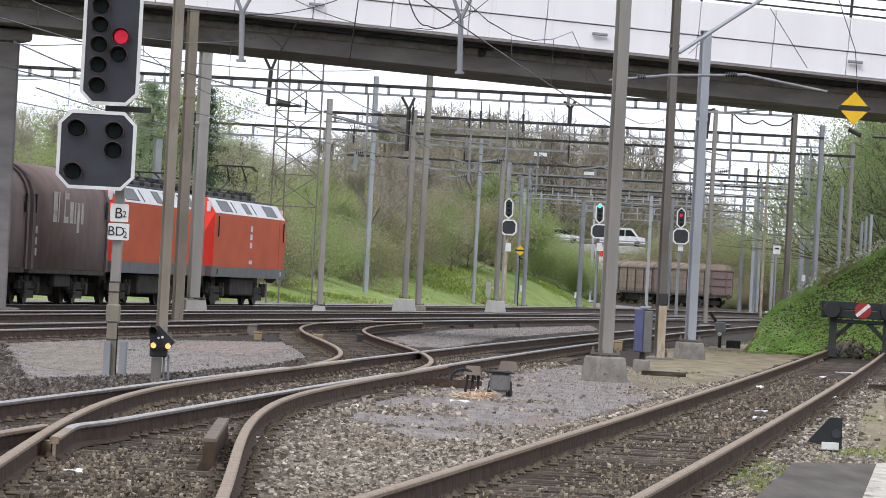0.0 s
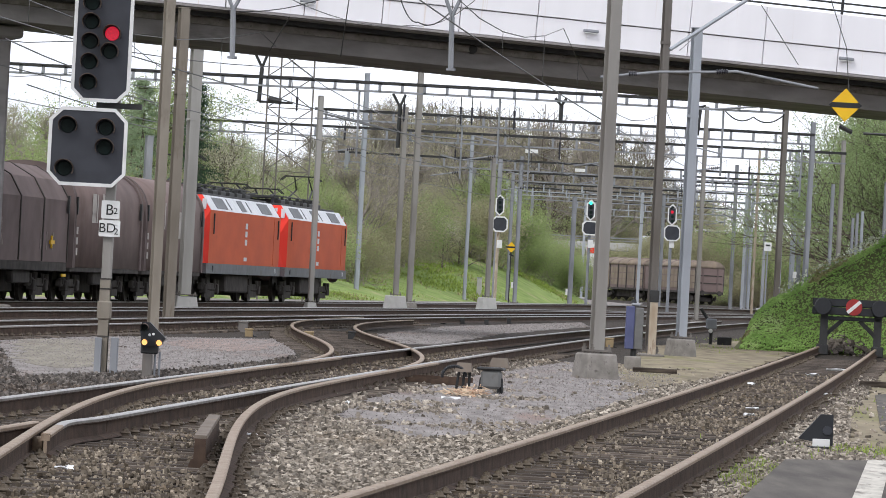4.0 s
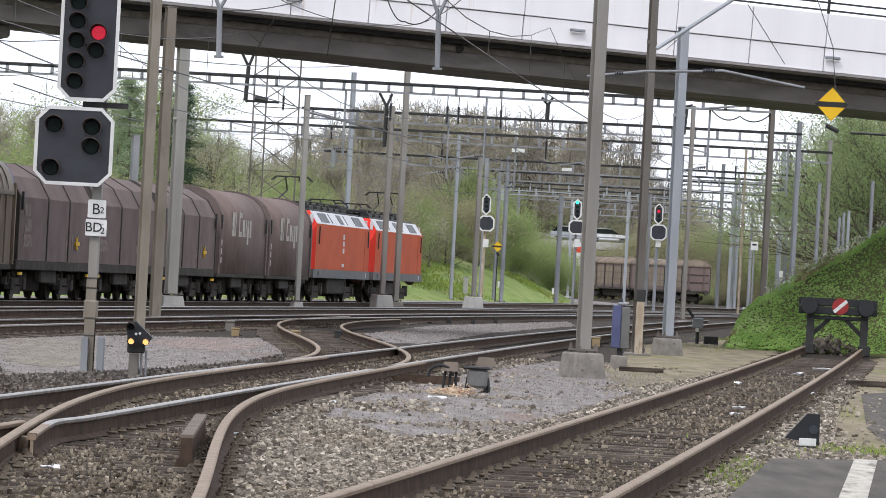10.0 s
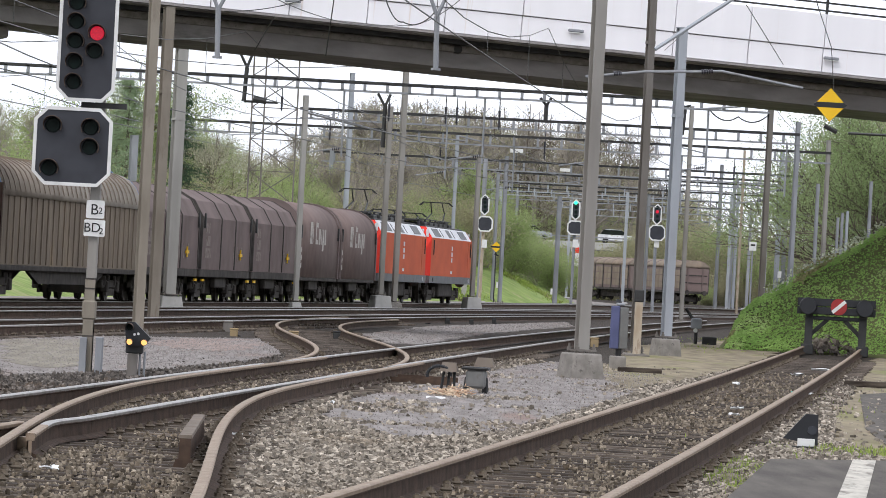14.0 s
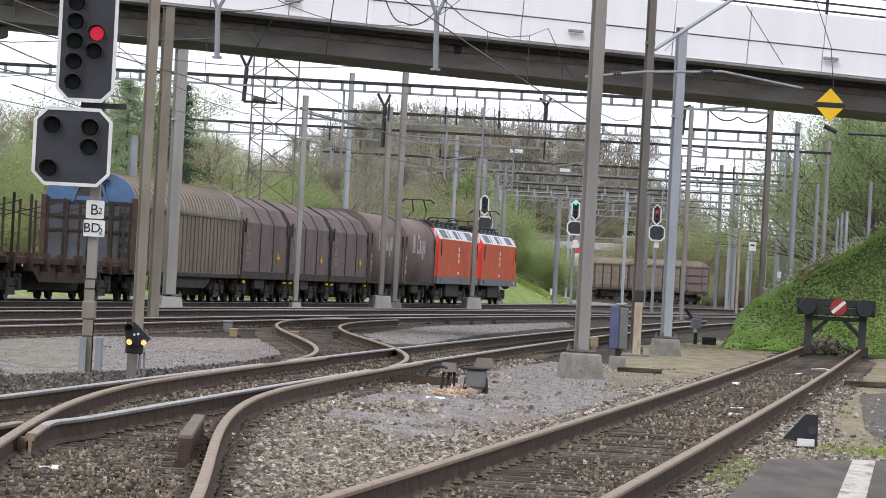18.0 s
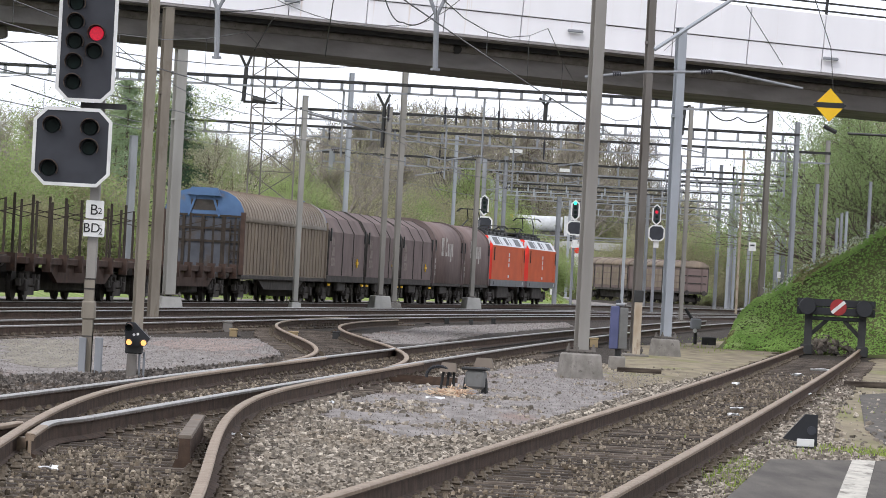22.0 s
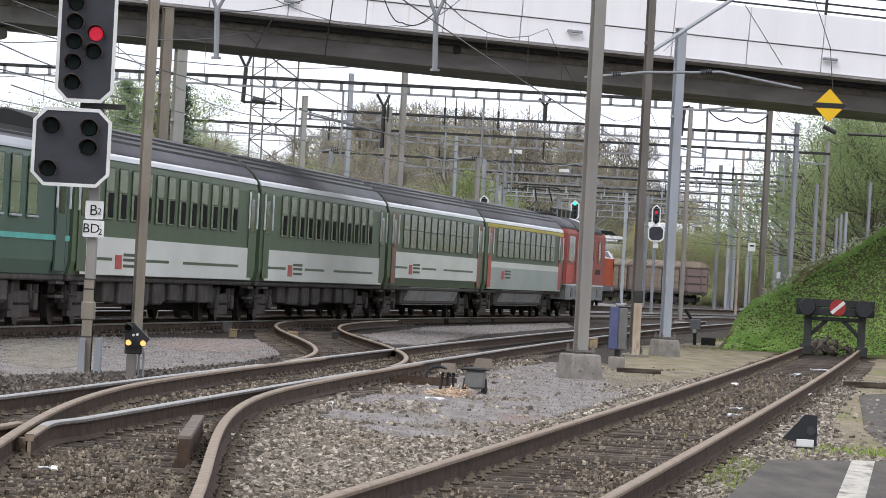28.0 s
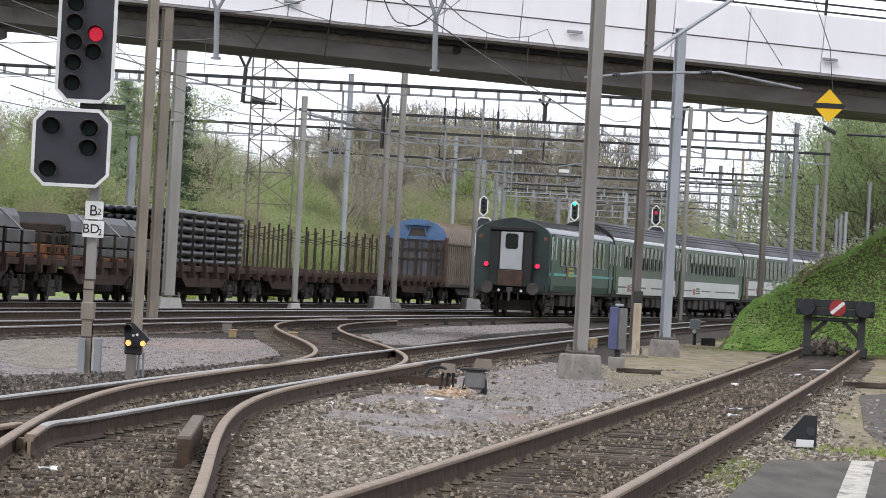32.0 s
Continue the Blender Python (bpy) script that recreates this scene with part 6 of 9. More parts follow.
    for y in (-h + 2.9, h - 2.9):
        bogie(v, y, 2.5, 0.46)
    return v


def tail_end(v, L):
    """The rear end of the last coach: door, tail lamps, ribs."""
    y = -(L / 2 - 0.35)
    w = 1.42
    # end wall carries grime and painted shade in one dark colour
    quick("end_wall", lambda bm: prism(bm, [(x * 0.985, z - 0.03) for x, z in coach_profile(w, 0.98, 3.72)], y - 0.026, y - 0.0115), COACH_END, v, "grimy dark green end wall, darkened for shade")
    bars("gangway_surround", [(-0.78, -0.45, y - 0.36, y - 0.027, 1.12, 3.19), (0.45, 0.78, y - 0.36, y - 0.027, 1.12, 3.19), (-0.86, 0.86, y - 0.42, y - 0.027, 3.20, 3.36)], RUBBER, v, "black gangway surround", 0.03)
    d = bars("end_door", [(-0.42, 0.42, y - 0.385, y - 0.335, 1.74, 3.16)], GREY_DOOR, v, "pale grey end door", 0.02)
    quick("end_window", lambda bm: prism(bm, octagon(-0.24, 0.24, 2.52, 3.10, 0.07), y - 0.398, y - 0.386), WINDOW, d)
    bars("fall_plate", [(-0.47, 0.47, y - 0.42, y - 0.35, 1.12, 1.72)], WAGON_RUST, v, "dirty folded fall plate", 0.02)
    for s in (-0.97, 0.97):
        t = quick("tail_lamp", lambda bm: tube(bm, (s, y - 0.027, 1.92), (s, y - 0.10, 1.92), 0.085, n=16), TAIL_RED, v, "lit red tail lamp")
        quick("lamp_ring", lambda bm: tube(bm, (s, y - 0.027, 1.92), (s, y - 0.06, 1.92), 0.13, n=16), BLACK, t)
        quick("red_reflector", lambda bm: tube(bm, (s * 1.27, y - 0.027, 2.95), (s * 1.27, y - 0.04, 2.95), 0.07, n=10), DOOR_BROWN, v)
    quick("brake_hose", lambda bm: [tube(bm, a, b, 0.03, n=6) for a, b in (((0.3, y - 0.1, 1.0), (0.32, y - 0.3, 0.6)), ((-0.3, y - 0.1, 1.0), (-0.32, y - 0.3, 0.6)), ((1.25, y - 0.05, 1.2), (1.3, y - 0.2, 0.6)))], RUBBER, v)
    bars("coupling", [(-0.12, 0.12, y - 0.45, y, 0.92, 1.08), (-0.05, 0.05, y - 0.5, y - 0.42, 0.55, 0.95)], UNDER, v, "", 0.02)
    for s in (-0.42, 0.42):
        quick("white_tap", lambda bm: tube(bm, (s, y - 0.2, 0.96), (s, y - 0.3, 0.96), 0.05, n=8), LOCO_WHITE, v, "white brake tap")


# light grey base colour paints a pale reflection on the loco's panes
CAB_GLASS = mat("grey_glass_painted_reflection", (0.22, 0.195, 0.18), (0.13, 0.12, 0.112), 1.2, 0.2, spec=0.4)


def express_loco(m=None):
    v = thing("express_locomotive", "faded red express locomotive with a grey lower frame", "locomotive", m, "express train")
    L, w = 14.3, 1.46
    h = L / 2
    prof = [(w, 1.31), (w, 3.28), (w - 0.07, 3.43), (-w + 0.07, 3.43), (-w, 3.28), (-w, 1.31)]
    def bodyf(bm):
        loft(bm, [[(x, y, z) for x, z in prof] for y in (-h + 0.2, h - 0.2)])
    quick("body", bodyf, OLD_RED, v, "faded red body")
    quick("frame_side", lambda bm: prism(bm, [(w - 0.02, 0.70), (w, 1.25), (-w, 1.25), (-w + 0.02, 0.70)], -h + 0.35, h - 0.35), FAIRING, v, "grey frame side")
    quick("white_line", lambda bm: prism(bm, [(w + 0.012, 1.252), (w + 0.012, 1.308), (-w - 0.012, 1.308), (-w - 0.012, 1.252)], -h + 0.36, h - 0.36), LOCO_WHITE, v, "pale line")
    for k in (-1, 1):
        def cabf(bm, k=k):
            a, b = k * (h - 0.199), k * h
            loft(bm, [[(x, a, z) for x, z in prof], [(x * 0.94, b - k * (0.12 if z > 2.4 else 0.0), z if z < 3.35 else z - 0.08) for x, z in prof]])
            bmesh.ops.recalc_face_normals(bm, faces=bm.faces[:])
        c = quick("cab_front", cabf, OLD_RED, v, "red cab front")
        bars("windscreen", [(-1.05, -0.08, k * (h - 0.16) - 0.04, k * (h - 0.16) + 0.04, 2.35, 3.05), (0.08, 1.05, k * (h - 0.16) - 0.04, k * (h - 0.16) + 0.04, 2.35, 3.05)], WINDOW, c)
        buffers(v, k * h, k)
        for s in (-1, 1):
            if k > 0:
                continue
            bars("cab_window", [(s * (w + 0.003), s * (w + 0.014), -h + 0.8, -h + 2.75, 2.18, 3.16)], CAB_GLASS, v)
            # thin added panel: a lit area of the plain red side, put in as colour
            bars("cab_light_patch", [(s * (w + 0.003), s * (w + 0.010), k * (h - 1.3) - 1.1, k * (h - 1.3) + 1.1, 1.34, 2.06)], CAB_LIT_RED if k < 0 else OLD_RED, v, "cab side patch in brighter red, painted as light")
            bars("cab_handrail", [(s * (w + 0.03), s * (w + 0.06), k * (h - 3.0) - 0.02, k * (h - 3.0) + 0.02, 1.6, 2.2)], OLD_RED, v)
    for s in (-1, 1):
        for y in (-0.8, 2.0, 4.8):
            side_window = bars("side_window", [(s * (w + 0.003), s * (w + 0.012), y - 0.5, y + 0.5, 2.26, 3.04)], CAB_GLASS, v, "pane coloured grey as a reflection")
            bars("window_frame", [(s * w, s * (w + 0.03), y - 0.56, y - 0.5, 2.20, 3.10), (s * w, s * (w + 0.03), y + 0.5, y + 0.56, 2.20, 3.10),
                                  (s * w, s * (w + 0.03), y - 0.5, y + 0.5, 2.20, 2.26), (s * w, s * (w + 0.03), y - 0.5, y + 0.5, 3.04, 3.10)], DOOR_BROWN, side_window)
        bars("cab_door", [(s * (w + 0.002), s * (w + 0.016), -h + 3.45, -h + 4.05, 1.36, 3.14)], OLD_RED, v)
        bars("door_seam", [(s * w, s * (w + 0.02), -h + q, -h + q + 0.035, 1.36, 3.14) for q in (3.41, 4.05)], DOOR_BROWN, v)
        bars("lettering", [(s * (w + 0.004), s * (w + 0.014), y, y + 0.32, 1.74, 1.94) for y in (-1.7, -1.25, -0.8, 3.6, 4.05, 4.5, 4.95)], UNDER, v, "raised metal lettering")
        bars("emblem", [(s * (w + 0.004), s * (w + 0.014), 1.75, 2.25, q, q + 0.2) for q in (1.6, 1.9)], UNDER, v, "raised emblem")
        bars("frame_hatch", [(s * (w - 0.01), s * (w + 0.012), y - 0.35, y + 0.35, 0.82, 1.16) for y in (-4.6, 0.4, 4.7)], LOCO_GREY, v, "grey frame hatch")
        bars("frame_step", [(s * (w - 0.05), s * (w + 0.06), k * (h - 3.1) - 0.3, k * (h - 3.1) + 0.3, z, z + 0.05) for k in (-1, 1) for z in (0.42, 0.68)], UNDER, v)
        bars("roof_lip", [(s * (w - 0.08), s * (w + 0.02), -3.4 + 0.42 * q, -3.12 + 0.42 * q, 3.38, 3.46) for q in range(8)] + [(s * (w - 0.08), s * (w + 0.02), 2.4 + 0.42 * q, 2.68 + 0.42 * q, 3.38, 3.46) for q in range(8)], LOUVRE, v, "dark louvre lip")
    rp = [(1.37, 3.432), (1.27, 3.60), (1.05, 3.78), (0.64, 3.92), (0.0, 3.98), (-0.64, 3.92), (-1.05, 3.78), (-1.27, 3.60), (-1.37, 3.432)]
    quick("roof", lambda bm: loft(bm, [[(x * q, y, 3.43 + (z - 3.43) * e) for x, z in rp] for y, q, e in ((-h + 0.3, 0.9, 0.7), (-h + 0.9, 1.0, 1.0), (h - 0.9, 1.0, 1.0), (h - 0.3, 0.9, 0.7))]), COACH_ROOF, v, "rounded grey roof", True)
    for a, b, mt in ((-3.2, 0.1, LOUVRE), (0.3, 1.1, ROOF_EDGE), (1.2, 1.6, LOUVRE), (1.7, 2.3, ROOF_EDGE), (2.6, 5.6, LOUVRE)):
        quick("roof_panel", lambda bm: prism(bm, [(x * 1.015, z + 0.012) for x, z in rp], a, b), mt, v)
    for s in (-0.45, 0.45):
        for y in (-4.4, -3.1, -1.5, 0, 1.6, 3):
            quick("roof_insulator", lambda bm: tube(bm, (s, y, 3.93), (s, y, 4.22), 0.07, n=6), DARK_STEEL, v)
    quick("roof_conductor", lambda bm: tube(bm, (0.45, -4.6, 4.24), (0.45, 3.2, 4.24), 0.03, n=5), DARK_STEEL, v)
    for y in (-4.0, 4.0):
        bogie(v, y, 2.8, 0.62, True)
    bars("equipment_box", [(-1.3, 1.3, -1.3, 1.3, 0.4, 0.94)], UNDER, v, "", 0.05)
    return v


# ---- the two trains ----
FREIGHT = []     # thing, distance of its middle behind the train's front
at_m = 0.0


def couple(rake, ob, length):
    global at_m
    rake.append((ob, at_m + length / 2, length))
    at_m += length


for i in range(2):
    e = red_loco()
    add_pantograph(e, 5.2 if i == 0 else -5.2, True)
    add_pantograph(e, -5.2 if i == 0 else 5.2, False)
    couple(FREIGHT, e, 18.7)
for i in range(2):
    couple(FREIGHT, hood_wagon(True, None, True), 12.15)
first_dark = hood_wagon(False)
couple(FREIGHT, first_dark, 12.15)
for i in range(2):
    couple(FREIGHT, copy_thing(first_dark, Matrix()), 12.15)
couple(FREIGHT, slide_wagon(), 23.2)
first_stake = stake_wagon()
couple(FREIGHT, first_stake, 20.6)
for i in range(2):
    couple(FREIGHT, copy_thing(first_stake, Matrix()), 20.6)
couple(FREIGHT, stake_wagon("pipes"), 20.6)
first_sheets = stake_wagon("sheets")
couple(FREIGHT, first_sheets, 20.4)
couple(FREIGHT, copy_thing(first_sheets, Matrix()), 19.9)

EXPRESS = []
at_m = 0.0
e = express_loco()
add_pantograph(e, -3.9, True).location.z = 3.98
couple(EXPRESS, e, 14.65)
couple(EXPRESS, coach("first", 26.2), 26.2)
couple(EXPRESS, coach("four", 26.15), 26.15)
green_coach = coach("green", 26.3)
couple(EXPRESS, green_coach, 26.3)
couple(EXPRESS, copy_thing(green_coach, Matrix()), 26.3)
last_coach = coach("old", 23.7)
tail_end(last_coach, 23.7)
couple(EXPRESS, last_coach, 23.7)


def rails_from(line, y0, y1, step=0.5):
    """Points along a track and their distance run."""
    pts, run = [], [0.0]
    y = y0
    while y <= y1:
        pts.append((line(y), y))
        y += step
    for a, b in zip(pts, pts[1:]):
        run.append(run[-1] + math.hypot(b[0] - a[0], b[1] - a[1]))
    return np.array(pts), np.array(run)


def on_rails(rails, s):
    pts, run = rails
    return np.array((np.interp(s, run, pts[:, 0]), np.interp(s, run, pts[:, 1])))


def ride(ob, rails, times, mids, length):
    rows = []
    for t, s in zip(times, mids):
        a, b = on_rails(rails, s - length * 0.33), on_rails(rails, s + length * 0.33)
        d = b - a
        c = (a + b) / 2
        rows.append((float(t), pose(float(c[0]), float(c[1]), 0.006, 0, 0, -math.degrees(math.atan2(d[0], d[1])))))
    walk(ob, rows)


# front of the goods train, rear of the express: seconds and place along y
FREIGHT_FRONT = ((0, 190.6), (4, 210.1), (8, 229.9), (12, 250.7), (16.5, 274.15), (19, 288.35), (22, 305.9), (25, 324.3), (28, 343.6), (32, 370.3))
EXPRESS_REAR = ((0, -800), (22, -112.8), (25, -19.1), (28, 74.6), (29, 105.7), (30.5, 151.6), (32, 197.2))


def smooth(table, t):
    """Gliding interpolation through a table."""
    ts, vs = np.array([a for a, b in table], float), np.array([b for a, b in table], float)
    sl = np.gradient(vs, ts)
    i = int(np.clip(np.searchsorted(ts, t) - 1, 0, len(ts) - 2))
    h = ts[i + 1] - ts[i]
    u = (t - ts[i]) / h
    return ((1 + 2 * u) * (1 - u) ** 2 * vs[i] + u * (1 - u) ** 2 * h * sl[i] + u * u * (3 - 2 * u) * vs[i + 1] + u * u * (u - 1) * h * sl[i + 1])


# ---- yard furniture ----
def buffer_stop():
    b = thing("buffer_stop", "dark steel buffer stop with a red and white plate", "buffer stop", pose(10.32, 137.1, 0, 0, 0, -5))
    for s in (-1, 1):
        quick("upright", lambda bm: ibeam(bm, s * 0.70, 0, -0.3, 0.84, 0.2, 0.2, 0.025), DARK_STEEL, b)
        quick("brace", lambda bm: (tube(bm, (s * 0.66, 0.05, 0.30), (0.22 * s, 0.02, 0.72), 0.07, n=4)), DARK_STEEL, b)
        quick("back_strut", lambda bm: tube(bm, (s * 0.70, 1.7, -0.3), (s * 0.70, 0.1, 0.9), 0.08, n=6), DARK_STEEL, b)
        quick("buffer_head", lambda bm: (tube(bm, (s * 0.74, -0.20, 1.05), (s * 0.74, -0.34, 1.05), 0.10, n=12), tube(bm, (s * 0.74, -0.341, 1.05), (s * 0.74, -0.40, 1.05), 0.23, 0.21, n=18)), BLACK, b, "black buffer head")
        quick("rail_clamp", lambda bm: box(bm, s * 0.72 - 0.16, s * 0.72 + 0.16, -0.2, 0.2, -0.22, 0.06, bev=0.03), DARK_STEEL, b)
    quick("cross_tie", lambda bm: box(bm, -0.78, 0.78, -0.10, 0.10, 0.70, 0.80, bev=0.02), BLACK, b, "dark cross tie")
    quick("beam", lambda bm: (box(bm, -1.02, 1.02, -0.20, 0.12, 0.84, 1.04, bev=0.02)), BLACK, b, "heavy dark beam")
    quick("beam", lambda bm: (box(bm, -1.02, 1.02, -0.19, 0.12, 1.055, 1.26, bev=0.02)), BLACK, b, "heavy dark beam")
    p = quick("stop_plate", lambda bm: tube(bm, (0, -0.205, 0), (0, -0.225, 0), 0.215, n=28), RED_SIGN, b, "round red plate")
    p.location.z, p.location.x = 1.06, 0.06
    w = quick("white_bar", lambda bm: box(bm, -0.22, 0.22, -0.238, -0.228, -0.045, 0.045), WHITE, p)
    w.rotation_euler = (0, radians(-42), 0)


buffer_stop()


def platform():
    p = thing("platform", "grey asphalt platform with a white safety line", "platform", kind="structure")
    z = -0.03
    pts = [(1.55, 20), (1.91, 33.98), (2.73, 42.52), (4.47, 44.49), (9.0, 20), (9.0, -25), (-0.6, -25), (-0.6, 6)]
    def slab_top(bm):
        f = bm.faces.new([bm.verts.new((a, b, z)) for a, b in pts])
        if f.normal.z < 0:
            f.normal_flip()
        r = bmesh.ops.extrude_face_region(bm, geom=[f])
        for v in r["geom"]:
            if isinstance(v, bmesh.types.BMVert):
                v.co.z -= 0.5
        bmesh.ops.recalc_face_normals(bm, faces=bm.faces[:])
    quick("surface", slab_top, ASPHALT, p)
    a, b = Vector((2.80, 34.99, z)), Vector((3.56, 43.38, z))
    d = (b - a).normalized()
    n = Vector((d.y, -d.x, 0)) * 0.095
    a = a - d * 14
    def strip(bm):
        loft(bm, [[tuple(q - n + Vector((0, 0, 0.001))), tuple(q + n + Vector((0, 0, 0.001))), tuple(q + n + Vector((0, 0, 0.006))), tuple(q - n + Vector((0, 0, 0.006)))] for q in (a, a.lerp(b, 0.5), b)])
        bmesh.ops.recalc_face_normals(bm, faces=bm.faces[:])
    quick("white_line", strip, LINE_PAINT, p, "worn white safety line")


platform()
slab("paved_strip", [(6.62, 82.19), (9.26, 92.86), (5.39, 53.65), (4.58, 52.37), (4.99, 60.89)], ASPHALT, -0.19, "dark paved strip beyond the platform", 0.0, 9, 0.2)


def shunt_marker():
    m = thing("track_marker", "low black triangular track marker with a white plate", "sign", pose(3.68, 51.53, 0))
    quick("board", lambda bm: (prism(bm, [(-0.26, -0.10), (0.08, -0.16), (0.075, 0.145), (-0.05, 0.145)], -0.03, 0.03), bmesh.ops.recalc_face_normals(bm, faces=bm.faces[:])), BLACK, m, "black triangular board")
    quick("white_plate", lambda bm: box(bm, -0.12, 0.05, -0.045, -0.032, -0.17, -0.095, bev=0.004), WHITE, m)
    quick("round_boss", lambda bm: tube(bm, (0.02, -0.031, -0.01), (0.02, -0.05, -0.01), 0.045, n=16), CHAR, m)
    bars("foot", [(-0.2, 0.05, -0.06, 0.06, -0.3, -0.172)], DARK_STEEL, m)


shunt_marker()


def switch_stand():
    x, y = 0.53, 69.09
    t = thing("point_machine", "grey and rusty point machine beside the turnout", "point machine", pose(x, y, 0, 0, 0, -6))
    quick("case", lambda bm: box(bm, -0.14, 0.12, -0.15, 0.15, -0.14, 0.10, bev=0.03), CASE_GREY, t, "grey weathered case")
    quick("case_lid", lambda bm: box(bm, -0.20, 0.16, -0.18, 0.18, 0.101, 0.14, bev=0.02), DARK_STEEL, t)
    for s in (-0.17, 0.14):
        quick("leg", lambda bm: tube(bm, (s, 0, -0.3), (s * 0.8, 0, 0.0), 0.03, n=6), DARK_STEEL, t)
    quick("cover", lambda bm: loft(bm, [[(-0.50, -0.1, 0.06), (-0.26, -0.1, 0.06), (-0.26, 0.1, 0.06), (-0.50, 0.1, 0.06)], [(-0.47, 0, 0.18), (-0.29, 0, 0.18), (-0.29, 0.08, 0.18), (-0.47, 0.08, 0.18)]]), MAST_RUST, t, "rusty sheet cover")
    quick("cover", lambda bm: loft(bm, [[(-0.08, 0.3, 0.14), (0.18, 0.3, 0.14), (0.18, 0.5, 0.14), (-0.08, 0.5, 0.14)], [(-0.05, 0.34, 0.26), (0.15, 0.34, 0.26), (0.15, 0.44, 0.26), (-0.05, 0.44, 0.26)]]), MAST_RUST, t, "rusty sheet cover")
    quick("cable_loop", lambda bm: [tube(bm, (-0.5 + 0.16 * math.cos(a), -0.05, 0.0 + 0.13 * math.sin(a)), (-0.5 + 0.16 * math.cos(a + 0.35), -0.05, 0.0 + 0.13 * math.sin(a + 0.35)), 0.022, n=6) for a in np.linspace(0, 3.0, 9)], BLACK, t)
    quick("bracket", lambda bm: [tube(bm, (-0.48 + 0.09 * i, 0, -0.28), (-0.44 + 0.07 * i, 0, 0.07), 0.02, n=5) for i in range(3)] + [tube(bm, (0.05, 0.4, -0.28), (0.05, 0.4, 0.14), 0.02, n=5)], DARK_STEEL, t)
    x0, y0 = -0.79, 72.59
    x1, y1 = 0.19, 72.08
    r = thing("point_rods", "long flat brown point rods lying on the ballast", "rods")
    for k, (dz, dy) in enumerate(((-0.15, 0.0), (-0.13, 1.0))):
        quick("rod", lambda bm: tube(bm, (x0 + 0.25 * k, y0 + dy, dz), (x1 + 0.1 * k, y1 + dy * 1.3, dz), 0.05, n=4), RUST_WEB, r)
    rng = np.random.default_rng(12)
    cx, cy = 0.19, 67.00
    bm = bmesh.new()
    for i in range(170):
        a = rng.uniform(0, 2 * math.pi)
        q = Vector((cx + rng.normal() * 0.13, cy + rng.normal() * 0.35, GROUND + 0.03 + abs(rng.normal()) * 0.04))
        d = Vector((math.cos(a), math.sin(a), rng.uniform(-0.1, 0.5))) * rng.uniform(0.06, 0.16)
        tube(bm, q - d * 0.5, q + d * 0.5, 0.008, n=4)
    tagged(part("straw_pile", bm, STRAW), "small heap of straw-coloured scrap by the point machine", "scrap heap", kind="stuff")


switch_stand()


def blue_cabinet():
    t = thing("trackside_cabinet", "narrow blue and grey trackside cabinet on a post", "cabinet", pose(3.26, 95.80, 0, 0, 0, 0))
    quick("body", lambda bm: box(bm, -0.15, 0.01, -0.12, 0.14, 0.16, 0.94, bev=0.015), BLUE_BOX, t, "blue painted side")
    quick("door", lambda bm: box(bm, 0.014, 0.17, -0.12, 0.14, 0.16, 0.92, bev=0.015), CASE_GREY, t, "grey door")
    quick("lid", lambda bm: box(bm, -0.06, 0.10, -0.10, 0.12, 0.942, 1.0, bev=0.02), GREY_BOX, t)
    quick("lamp_cap", lambda bm: tube(bm, (-0.02, 0, 1.0), (-0.02, 0, 1.06), 0.06, 0.04, n=10), BLACK, t)
    for s in (0.02,):
        quick("post", lambda bm: tube(bm, (s, 0.02, -0.25), (s, 0.02, 0.16), 0.055, n=8), DARK_STEEL, t)
    quick("socket", lambda bm: box(bm, -0.14, 0.16, -0.14, 0.14, -0.3, 0.03, bev=0.02), CONCRETE, t, "concrete socket")
    x, y = 3.34, 91.57
    p = tagged(quick("timber_board", lambda bm: box(bm, -0.36, 0.42, -0.12, 0.12, -0.04, 0.06, bev=0.01), SLEEPER, None), "weathered timber board lying beside the cabinet", "board")
    p.matrix_basis = pose(x + 0.2, y + 1.2, GROUND + 0.04, 0, 0, -4)
    x, y = 7.42, 89.23
    p = tagged(quick("timber_board", lambda bm: box(bm, -0.5, 0.5, -0.12, 0.12, -0.04, 0.06, bev=0.01), SLEEPER, None), "dark timber board beside the siding", "board")
    p.matrix_basis = pose(x, y, -0.15, 0, 0, 0)


blue_cabinet()
x, y = 4.30, 115.02
lp = thing("rusty_post", "short pale rusty post in front of the brown mast", "post", pose(x + 0.02, y - 0.35, 0))
quick("shaft", lambda bm: box(bm, -0.085, 0.085, -0.06, 0.06, -0.3, 0.98, bev=0.012), RUST_LIGHT, lp)
quick("clamp", lambda bm: box(bm, -0.10, 0.10, -0.075, 0.4, 0.981, 1.24, bev=0.012), DARK_STEEL, lp)
quick("foot", lambda bm: box(bm, -0.28, 0.28, -0.25, 0.2, -0.3, -0.16, bev=0.02), MAST_BROWN, lp)
t = thing("ground_signal", "small grey ground signal with a white lamp", "signal", pose(7.16, 146.83, 0))
quick("head", lambda bm: box(bm, -0.15, 0.15, -0.12, 0.12, 0.22, 0.52, bev=0.03), GREY_BOX, t)
quick("lamp_glass", lambda bm: tube(bm, (-0.02, -0.121, 0.18), (-0.02, -0.15, 0.18), 0.06, n=10), PAPER, t)
quick("post", lambda bm: tube(bm, (0, 0, -0.3), (0, 0, 0.22), 0.05, n=8), DARK_STEEL, t)
quick("lever", lambda bm: tube(bm, (-0.3, 0.3, 0.78), (-0.1, 0.3, 0.5), 0.045, n=6), DARK_STEEL, t)
